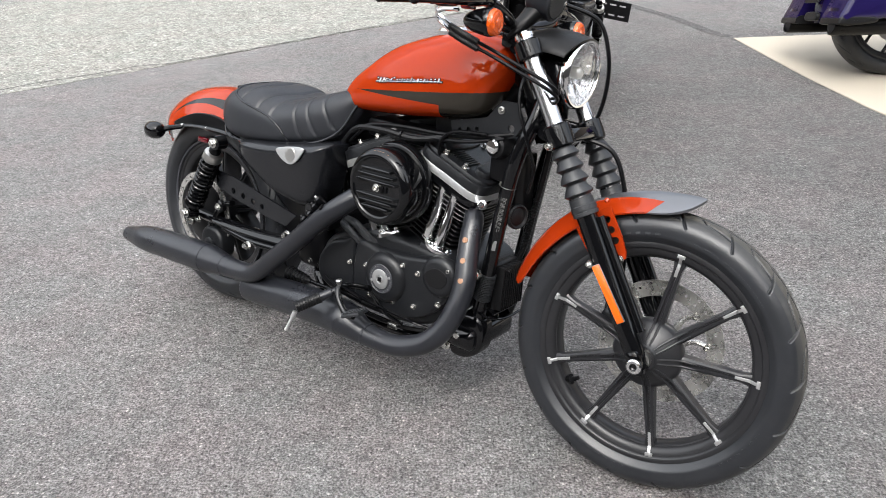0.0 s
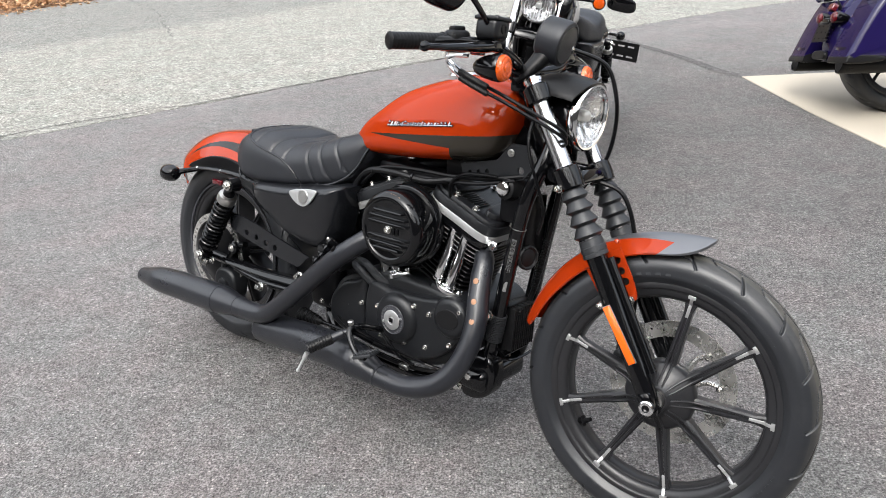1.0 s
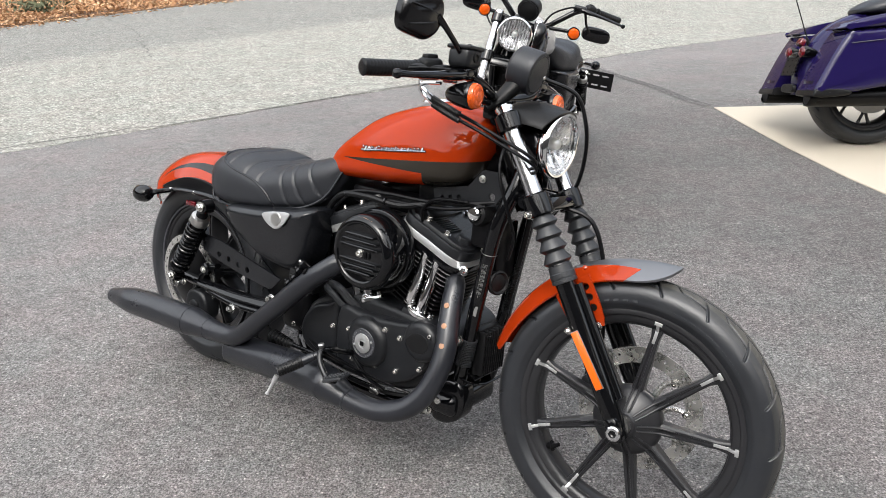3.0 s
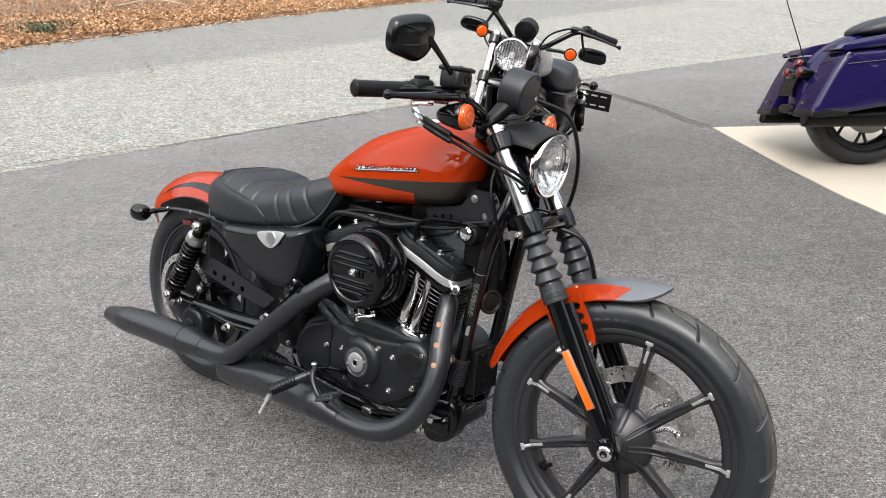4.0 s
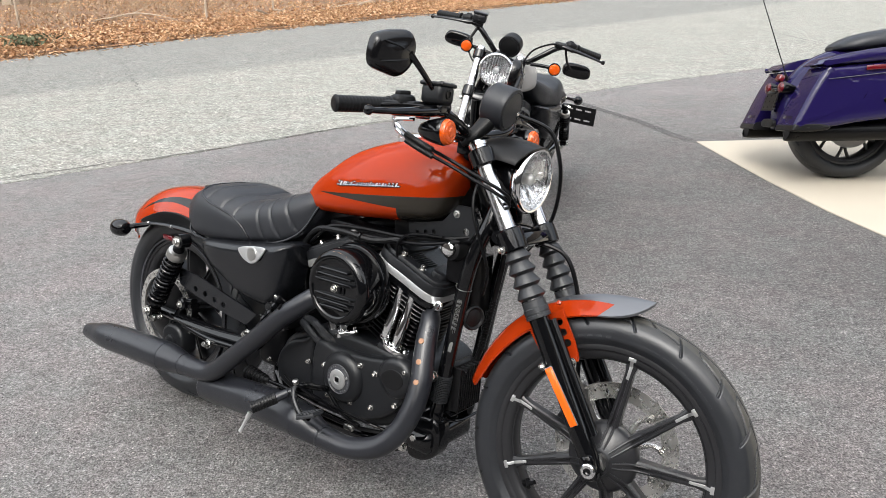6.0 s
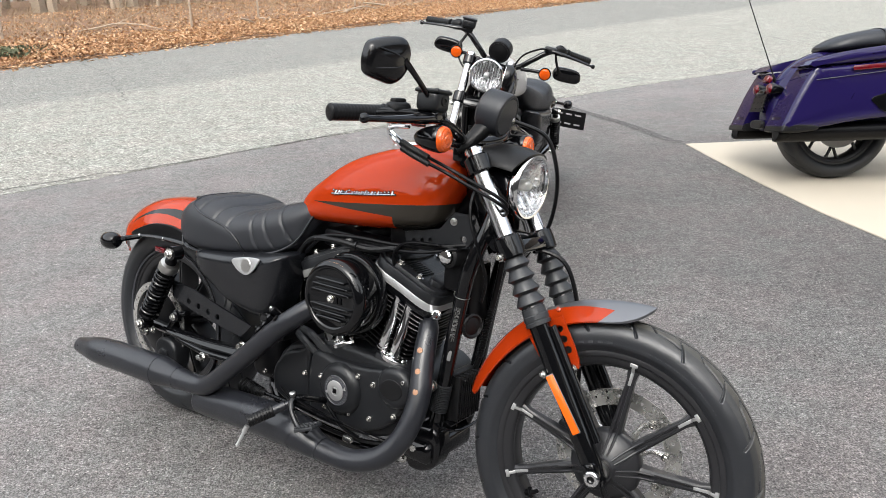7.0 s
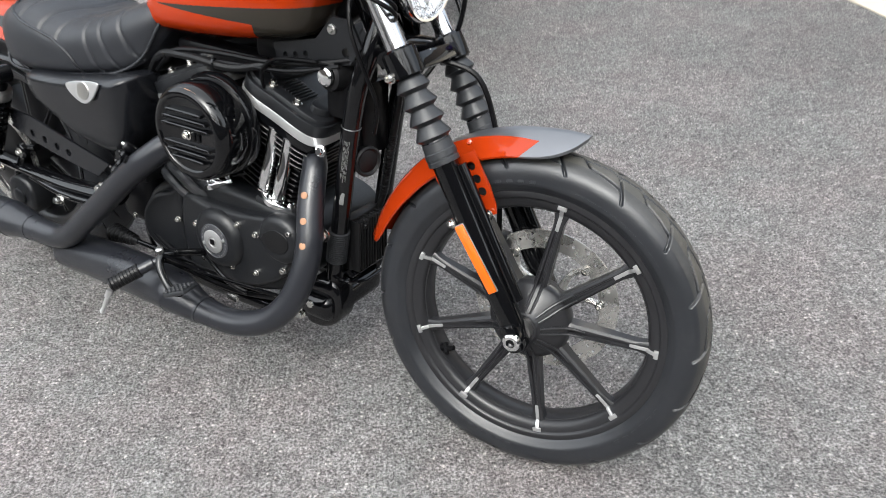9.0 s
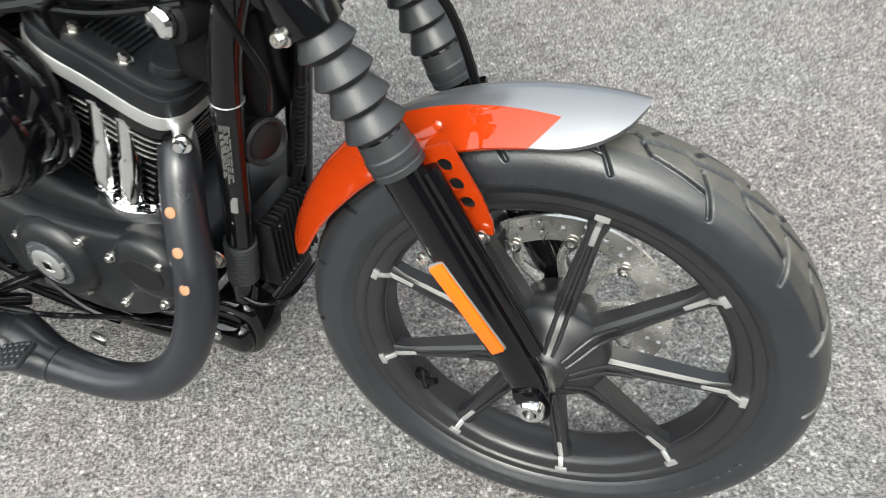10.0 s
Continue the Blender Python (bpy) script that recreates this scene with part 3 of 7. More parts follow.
def tyre_mesh(bm, c, R, W, bead, n=240, m=30, grooves=0, width=0.0042):
    """A tyre with a rounded section and sipes cut into its shoulders."""
    rc, h = (R + bead) / 2, (R - bead) / 2
    cell = n // grooves if grooves else 1
    rows = []
    for i in range(n):
        row = []
        for j in range(m + 1):
            a = radians(-152 + 304 * j / m)
            deg, sg = abs(math.degrees(a)), (1 if a > 0 else -1)
            # the columns lean with the grooves, so that each groove runs along one of them
            lean = (min(deg, 46) * 0.024 - max(0, min(deg, 72) - 46) * 0.022) / max(grooves, 1)
            th = 2 * math.pi * (i / n + (lean if grooves else 0))
            k = abs(math.cos(a)) ** 0.85 * (1 if math.cos(a) > 0 else -1)
            r = rc + h * k
            y = W / 2 * (abs(math.sin(a)) ** 0.8) * sg
            if k < -0.3:
                y *= 1 - 0.25 * (-k - 0.3)
            if grooves:
                col = (i + (cell // 2 if sg > 0 else 0)) % cell
                wide = round(cell * 0.02)
                one = abs(col - cell // 4) <= wide and 14 < deg < 58
                three = abs(col - cell * 3 // 4) <= wide and 60 < deg < 70 and (i // cell) % 2 == 0
                if one or three:
                    r -= 0.0050
                    y -= sg * 0.0025
            if abs(deg - 99) < 2.6 or abs(deg - 124) < 2.6:
                y += sg * 0.0014
            row.append(c + V(r * math.cos(th), y, r * math.sin(th)))
        rows.append(row)
    rings(bm, rows, False, False, True)


def tread_tyre(name, c, R, W, bead, parent, label, S, periods=18, n=1440, m=128):
    """A front tyre: a zigzag groove round the crown, and on each shoulder bent grooves crossed by short ones."""
    rc, h = (R + bead) / 2, (R - bead) / 2
    L = 2 * math.pi * R / periods
    lines = [((0.0, 0.009), (0.011, 0.023)), ((0.011, 0.023), (0.080, 0.037)), ((0.066, 0.013), (0.079, 0.035)), ((0.079, 0.035), (0.092, 0.056))]
    f = np.linspace(-1, 1, m + 1)
    a = np.radians(np.where(np.abs(f) < 0.80, f * 100, np.sign(f) * (80 + (np.abs(f) - 0.80) * 360)))
    ca, sa = np.cos(a), np.sin(a)
    k = np.abs(ca) ** 0.85 * np.sign(ca)
    r0, y0 = rc + h * k, W / 2 * np.abs(sa) ** 0.8 * np.sign(sa)
    y0 = np.where(k < -0.3, y0 * (1 - 0.25 * (-k - 0.3)), y0)
    step = np.hypot(np.diff(r0), np.diff(y0))
    arc = np.concatenate(([0], np.cumsum(step)))
    arc = arc - arc[m // 2]
    deg = np.abs(np.degrees(a))
    y0 = y0 + np.sign(sa) * 0.0012 * ((np.abs(deg - 99) < 2.4) | (np.abs(deg - 126) < 2.4))
    th = 2 * math.pi * np.arange(n) / n
    u = -th * R
    near = np.full((n, m + 1), 1.0)
    for sg in (-1, 1):
        uu = np.mod(u + (L / 2 if sg > 0 else 0.0), L)
        for (ua, va), (ub, vb) in lines:
            for wrap_ in (-L, 0.0, L):
                pu, pv = uu[:, None] + wrap_ - ua, (sg * arc)[None, :] - va
                du, dv = ub - ua, vb - va
                t = np.clip((pu * du + pv * dv) / (du * du + dv * dv), 0, 1)
                near = np.minimum(near, np.hypot(pu - t * du, pv - t * dv))
    f = np.mod(u, L / 2) / (L / 2)
    zig = np.where(f < 0.82, -0.0045 + 0.009 * f / 0.82, 0.0045 - 0.009 * (f - 0.82) / 0.18)
    near = np.minimum(near, np.abs(arc[None, :] - zig[:, None]) * 1.1)
    dent = 0.0056 * np.clip((0.0034 - near) / 0.0022, 0, 1) * (np.abs(arc) < 0.062)[None, :]
    tilt = np.clip(np.abs(arc) / 0.055, 0, 1) * np.sign(arc)
    r = r0[None, :] - dent * np.sqrt(1 - 0.6 * tilt ** 2)[None, :]
    y = y0[None, :] - dent * 0.75 * tilt[None, :]
    P = np.stack((c.x + r * np.cos(th)[:, None], c.y + y, c.z + r * np.sin(th)[:, None]), -1).reshape(-1, 3)
    i, j = np.meshgrid(np.arange(n), np.arange(m), indexing="ij")
    i2 = (i + 1) % n
    Q = np.stack((i * (m + 1) + j, i2 * (m + 1) + j, i2 * (m + 1) + j + 1, i * (m + 1) + j + 1), -1).reshape(-1, 4)
    me = bpy.data.meshes.new(name)
    me.from_pydata(P.tolist(), [], Q.tolist())
    me.transform(S)
    me.flip_normals()
    me.shade_smooth()
    for key in ("rubber", "shoulder", "tread"):
        me.materials.append(M[key])
    width = np.abs(arc[:-1] + arc[1:]) / 2
    me.polygons.foreach_set("material_index", ((width < 0.046).astype(np.int32) + (width < 0.028))[None, :].repeat(n, 0).ravel() * (dent[:, :-1] < 0.002).ravel())
    ob = new(name, me)
    ob.parent = parent
    ob["label"] = label
    return ob


def lathe_y(bm, prof, c, seg=48, loop=False):
    """Turn (radius, y) pairs round the line through c across the motorcycle."""
    rows = [[c + V(r * math.cos(a), y, r * math.sin(a)) for a in (2 * math.pi * k / seg for k in range(seg))] for r, y in prof]
    rings(bm, rows, not loop, True, loop)


def spoke_mesh(bm, c, ang, r0, r1, w0, w1, d0, d1, y0=0.0):
    """One cast spoke: a tapering bar with a raised rib on both faces."""
    e, t = V(math.cos(ang), 0, math.sin(ang)), V(-math.sin(ang), 0, math.cos(ang))
    rows = []
    for k in range(9):
        f = k / 8
        r = r0 + (r1 - r0) * f
        w, d = w0 + (w1 - w0) * f, d0 + (d1 - d0) * f
        flare = 1 + 0.7 * max(0, (f - 0.85) / 0.15) ** 2 + 0.5 * max(0, (0.15 - f) / 0.15) ** 2
        w *= flare
        sec = [(-w, -d * 0.72), (-w * 0.62, -d), (-w * 0.30, -d), (-w * 0.16, -d * 0.74), (w * 0.16, -d * 0.74), (w * 0.30, -d), (w * 0.62, -d), (w, -d * 0.72),
               (w, d * 0.72), (w * 0.5, d), (-w * 0.5, d), (-w, d * 0.72)]
        rows.append([c + e * r + t * u + V(0, v + y0, 0) for u, v in sec])
    rings(bm, rows, True)


def rim_profile(rim, W):
    a = W / 2
    return ((rim + 0.012, -a), (rim + 0.013, -a + 0.004), (rim - 0.004, -a + 0.007), (rim - 0.012, -a + 0.016), (rim - 0.020, -a * 0.5), (rim - 0.020, a * 0.5), (rim - 0.012, a - 0.016),
            (rim - 0.004, a - 0.007), (rim + 0.013, a - 0.004), (rim + 0.012, a), (rim + 0.004, a + 0.001), (rim - 0.014, a - 0.006), (rim - 0.022, a - 0.014), (rim - 0.026, a * 0.55),
            (rim - 0.030, a * 0.4), (rim - 0.030, -a * 0.4), (rim - 0.028, -a * 0.55), (rim - 0.0265, -a + 0.017), (rim - 0.0245, -a + 0.0115), (rim - 0.0195, -a + 0.0070), (rim - 0.012, -a + 0.0045), (rim - 0.006, -a + 0.0030), (rim - 0.004, -a - 0.0005), (rim - 0.001, -a - 0.002), (rim + 0.005, -a - 0.002))


def front_wheel(root, S, o):
    c = V(1.515, 0, 0.33)
    bm = B()
    lathe_y(bm, rim_profile(0.252, 0.078), c, 96, True)
    wheel = part("front_wheel", bm, "wheel", root, "", S)
    if o["detail"]:
        tyre = tread_tyre("tyre", c, 0.329, 0.104, 0.246, wheel, "black tyre with bent shoulder grooves", S)
        # raised writing on the sidewall, as plain bars
        for k in [*range(0, 5), *range(8, 17), *range(30, 36), *range(46, 52)]:
            bm = B()
            a = radians(112 - k * 4.4)
            e, t = V(math.cos(a), 0, math.sin(a)), V(-math.sin(a), 0, math.cos(a))
            tall = 0.014 if k < 8 or k > 28 else 0.007
            lean = Matrix((e * 0.985 + V(0, 0.17, 0), t, V(0, 1, 0))).transposed().to_4x4()
            box(bm, (0, 0, 0), (tall, 0.011 if tall > 0.01 else 0.016, 0.0012), 0.0004, Matrix.Translation(c + e * 0.2865 + V(0, -0.0511, 0)) @ lean, 1)
            part("sidewall_mark", bm, "rubber", tyre, "", S)
    else:
        bm = B()
        tyre_mesh(bm, c, 0.329, 0.104, 0.246, o["tyre_res"], 30, 26)
        part("tyre", bm, "rubber", wheel, "black tyre with slanted shoulder grooves", S)
    bm = B()
    lathe_y(bm, ((0.018, -0.069), (0.029, -0.069), (0.031, -0.065), (0.044, -0.056), (0.060, -0.045), (0.076, -0.035), (0.082, -0.024), (0.078, 0.004), (0.056, 0.03), (0.050, 0.060), (0.018, 0.062)), c, 40)
    part("hub", bm, "wheel", wheel, "", S)
    bm = B()
    spoke_mesh(bm, V(0, 0, 0), 0, 0.040, 0.229, 0.0145, 0.0085, 0.018, 0.011, -0.015)
    tip = B()
    box(tip, (0.2095, 0, -0.0262), (0.034, 0.0072, 0.003), 0.001)
    box(tip, (0.2425, 0, -0.0368), (0.0085, 0.017, 0.004), 0.001)
    box(tip, (0.2330, 0, -0.0325), (0.019, 0.0072, 0.004), 0.001, Matrix.Translation((0.2330, 0, -0.0325)) @ Matrix.Rotation(radians(28), 4, "Y") @ Matrix.Translation((-0.2330, 0, 0.0325)))
    # turn the mark from its xy plane into the wheel's plane
    tip.transform(Matrix(((1, 0, 0, 0), (0, 0, 1, 0), (0, 1, 0, 0), (0, 0, 0, 1))))
    for k in range(9):
        m = Matrix.Translation(c) @ Matrix.Rotation(-radians(2 + 40 * k), 4, "Y")
        a = bm.copy()
        sp = part("spoke", a, "wheel", wheel, "", S @ m)
        if o["detail"]:
            rib = B()
            for t in (-0.0062, 0.0062):
                tube(rib, [(0.034, -0.0630, t * 0.8), (0.052, -0.0510, t), (0.078, -0.0350, t), (0.110, -0.0325, t * 0.9)], [0.0022, 0.003, 0.003, 0.002], 8, 3)
            part("hub_rib", rib, "wheel", wheel, "", S @ m)
        if o["detail"]:
            part("machined_tip", tip.copy(), "silver", wheel, "bright machined spoke end", S @ m)
    bm.free(), tip.free()
    # disc brake on the left side
    bm = B()
    holes = []
    for k in range(30):
        a = 2 * math.pi * k / 30
        for r in ((0.142, 0.126) if k % 2 else (0.134,)):
            holes.append(circle(r * math.cos(a), r * math.sin(a), 0.0036, 8))
    holes.append(circle(0, 0, 0.112, 60))
    md = Matrix.Translation(c + V(0, 0.066, 0)) @ Matrix(((1, 0, 0, 0), (0, 0, -1, 0), (0, 1, 0, 0), (0, 0, 0, 1)))
    plate(bm, circle(0, 0, 0.150, 90), 0.005, md, holes)
    part("brake_disc", bm, "disc", wheel, "drilled steel brake disc", S)
    for k in range(9):
        bm = B()
        a = 2 * math.pi * (k + 0.25) / 9
        tube(bm, [c + V(0.05 * math.cos(a), 0.062, 0.05 * math.sin(a)), c + V(0.085 * math.cos(a + 0.12), 0.064, 0.085 * math.sin(a + 0.12)), c + V(0.116 * math.cos(a), 0.066, 0.116 * math.sin(a))], [0.009, 0.006, 0.008], 8, 3)
        part("disc_carrier_arm", bm, "disc", wheel, "steel disc carrier arm", S)
    for k in range(9):
        bm = B()
        a = 2 * math.pi * (k + 0.25) / 9
        lathe(bm, ((0.009, 0), (0.009, 0.0022), (0.005, 0.003), (0.004, 0.001)), c + V(0.112 * math.cos(a), 0.061, 0.112 * math.sin(a)), (0, -1, 0), 12)
        part("disc_rivet", bm, "zinc", wheel, "", S)
    bm = B()
    box(bm, (1.402, 0.068, 0.395), (0.055, 0.062, 0.105), 0.014, Matrix())
    lathe(bm, ((0.022, 0), (0.022, 0.012), (0.016, 0.016)), (1.405, 0.036, 0.42), (0, -1, 0), 18)
    lathe(bm, ((0.022, 0), (0.022, 0.012), (0.016, 0.016)), (1.400, 0.036, 0.37), (0, -1, 0), 18)
    part("brake_caliper", bm, "wrinkle", root, "black brake caliper", S)
    bm = B()
    tube(bm, [c + V(-0.180, -0.012, -0.134), c + V(-0.166, -0.022, -0.124), c + V(-0.158, -0.032, -0.119), c + V(-0.146, -0.036, -0.110)], [0.010, 0.008, 0.006, 0.005], 10, 3)
    tube(bm, [c + V(-0.170, -0.020, -0.118), c + V(-0.158, -0.040, -0.126)], [0.006, 0.005], 10, 1)
    part("valve_stem", bm, "dark", wheel, "", S)
    # axle ends
    bm = B()
    lathe(bm, ((0.012, -0.05), (0.012, 0.0), (0.017, 0.002), (0.017, 0.012), (0.014, 0.015), (0.0085, 0.015), (0.008, 0.004)), c + V(0, -0.116, 0), (0, -1, 0), 24)
    part("axle_nut", bm, "chrome", root, "bright axle end with hollow centre", S)
    bm = B()
    lathe(bm, ((0.012, -0.02), (0.022, 0.0), (0.022, 0.018), (0.012, 0.02)), c + V(0, -0.068, 0), (0, -1, 0), 24)
    part("axle_spacer", bm, "steel", root, "steel axle spacer", S)


def front_fender(root, S, o):
    c = V(1.515, 0, 0.33)
    rows = []
    N, K = 48, 18
    for i in range(N + 1):
        f = i / N
        a = radians(166.8 - 85.3 * f)
        half = 0.058 - 0.010 * max(0.0, 1 - f / 0.30) ** 1.3
        if f > 0.80:
            half *= max(0.02, 1 - ((f - 0.80) / 0.20) ** 2.6) ** 0.5
        if f < 0.06:
            half *= 0.80 + 0.2 * (f / 0.06) ** 0.5
        row = []
        for j in range(K + 1):
            u = -1 + 2 * j / K
            drop = 0.041 * abs(u) ** 1.5 * (half / 0.058) ** 1.4
            r = 0.369 - drop + 0.004 * max(0, f - 0.85) / 0.15
            row.append(c + V(r * math.cos(a), u * half, r * math.sin(a)))
        for j in range(K, -1, -1):
            u = -1 + 2 * j / K
            drop = 0.041 * abs(u) ** 1.5 * (half / 0.058) ** 1.4
            r = 0.3655 - drop
            row.append(c + V(r * math.cos(a), u * half * 0.97, r * math.sin(a)))
        rows.append(row)
    bm = B()
    rings(bm, rows, True)
    fen = part("front_fender", bm, o["ff"], root, "", S)
    for sg in (-1, 1):
        bm = B()
        m = basis((1.395, sg * 0.0700, 0.60), (0, -1, 0), (-0.53, 0, 0.85))
        plate(bm, [(-0.018, 0.050 if sg < 0 else 0.02), (0.020, 0.050 if sg < 0 else 0.02), (0.020, -0.02), (0.016, -0.055), (0.010, -0.070), (-0.012, -0.070), (-0.017, -0.05)], 0.005, m,
              [circle(0.002, 0.026, 0.0085), circle(0.002, 0.001, 0.0085), circle(0.002, -0.024, 0.0085)])
        plate(bm, [(-0.074, 0.030), (-0.054, 0.034), (-0.052, -0.040), (-0.040, -0.075), (-0.052, -0.082), (-0.066, -0.045)], 0.005, m)
        part("fender_bracket", bm, o["flat"], fen, "", S)
        bm = B()
        bolt(bm, fork_at(0.542, sg * 0.079, 0.035), (0, sg, 0), 0.007, 0.009)
        part("bolt", bm, "zinc", fen, "", S)
    bm = B()
    lathe(bm, ((0.006, 0), (0.005, 0.003), (0.002, 0.004)), (1.372, -0.062, 0.663), (0, -0.8, 0.4), 12)
    part("rivet", bm, o["flat"], fen, "", S)


def fork(root, S, o):
    for sg in (-1, 1):
        y = sg * 0.096
        bm = B()
        tube(bm, [fork_at(0.985, y), fork_at(0.60, y)], 0.0195, 24, 1)
        leg = part("fork_tube", bm, "tube", root, "polished fork tube", S)
        bm = B()
        d = (fork_at(0.3, y) - fork_at(0.7, y)).normalized()
        lathe(bm, ((0.024, 0.0), (0.0255, 0.004), (0.0255, 0.030), (0.0235, 0.040), (0.0225, 0.22), (0.0235, 0.30), (0.023, 0.365), (0.019, 0.392), (0.012, 0.402)), fork_at(0.668, y), d, 28)
        box(bm, (0, 0, 0), (0.052, 0.034, 0.060), 0.012, basis((1.513, y + sg * 0.004, 0.333), -d, (0, 1, 0)) @ Matrix.Rotation(math.pi / 2, 4, "Z"))
        # raised rib down the leg's front
        tube(bm, [fork_at(0.63, y - sg * 0.004, 0.030), fork_at(0.40, y - sg * 0.004, 0.032)], 0.011, 10, 1)
        part("fork_slider", bm, "gloss", root, "gloss black lower fork leg", S)
        if o["boots"]:
            prof = [(0.021, -0.004), (0.0235, 0.0)]
            L, n = 0.118, 4
            for k in range(n):
                h = k * L / n
                prof += [(0.0205 + k * 0.0008, h + 0.001), (0.0215 + k * 0.0008, h + L / n * 0.12), (0.0305 + k * 0.0008, h + L / n * 0.66), (0.0308 + k * 0.0008, h + L / n * 0.74), (0.0215 + k * 0.0008, h + L / n * 0.985)]
            prof += [(0.0265, L + 0.002), (0.0275, L + 0.018), (0.029, L + 0.020), (0.029, L + 0.030), (0.028, L + 0.031), (0.028, L + 0.034), (0.029, L + 0.035), (0.029, L + 0.042), (0.024, L + 0.043)]
            bm = B()
            lathe(bm, prof, fork_at(0.766, y), d, 36)
            part("fork_boot", bm, "boot", root, "ribbed rubber fork boot", S, sharp=30)
        # clamps
        bm = B()
        lathe(bm, ((0.026, -0.026), (0.031, -0.022), (0.032, 0.0), (0.031, 0.022), (0.026, 0.026)), fork_at(0.786 if o["boots"] else 0.80, y), d, 24)
        part("lower_clamp", bm, "gloss", root, "", S)
        bm = B()
        lathe(bm, ((0.025, -0.022), (0.0295, -0.018), (0.0295, 0.016), (0.025, 0.020)), fork_at(0.958, y), d, 24)
        part("upper_clamp", bm, "gloss", root, "", S)
        bm = B()
        lathe(bm, ((0.0215, 0), (0.0215, 0.008), (0.017, 0.013), (0.009, 0.014)), fork_at(0.983, y), -d, 20)
        part("fork_cap", bm, "chrome", root, "", S)
        bm = B()
        cap_bolt(bm, fork_at(0.764, y + sg * 0.026, -0.020), (-0.3, sg, 0), 0.0078, 0.011)
        part("clamp_bolt", bm, "zinc", root, "", S)
        if o["detail"] and sg < 0:
            bm = B()
            m = basis(V(1.429, y - 0.0225, 0.472), (0.12, -1, 0.07), (-0.57, 0, 0.82))
            box(bm, (0, 0, 0.0025), (0.0165, 0.136, 0.007), 0.002, m)
            part("side_reflector", bm, "reflector", root, "long amber side reflector", S)
            bm = B()
            m = basis(V(1.429, y - 0.021, 0.472), (0.12, -1, 0.07), (-0.57, 0, 0.82))
            box(bm, (0, 0, 0.001), (0.0195, 0.139, 0.005), 0.002, m)
            part("reflector_backing", bm, "label", root, "", S)
            bm = B()
            bolt(bm, fork_at(0.525, y - 0.018, -0.028), (-0.5, -0.8, 0), 0.006, 0.008)
            part("bolt", bm, "zinc", root, "", S)
    # yokes and steering head
    bm = B()
    a, b = fork_at(0.786, -0.095, -0.03), fork_at(0.786, 0.095, -0.03)
    tube(bm, [a, (a + b) / 2 + V(-0.03, 0, 0.008), b], [0.020, 0.028, 0.020], 14, 6, 0.8)
    box(bm, (0, 0, 0), (0.030, 0.150, 0.030), 0.006, basis(fork_at(0.786, 0.0, 0.012), (fork_at(0.9) - fork_at(0.8)).normalized(), (0, 1, 0)) @ Matrix.Rotation(math.pi / 2, 4, "Z") @ Matrix.Rotation(math.pi / 2, 4, "Z"))
    part("lower_yoke", bm, "gloss", root, "", S)
    bm = B()
    a, b = fork_at(0.958, -0.095, -0.03), fork_at(0.958, 0.095, -0.03)
    tube(bm, [a, (a + b) / 2 + V(-0.02, 0, 0.004), b], [0.018, 0.03, 0.018], 14, 6, 0.6)
    part("upper_yoke", bm, "gloss", root, "", S)
    bm = B()
    tube(bm, [PIVOT + RAKE * 0.88, PIVOT + RAKE * 1.10], 0.034, 20, 1)
    part("steering_head", bm, "gloss", root)


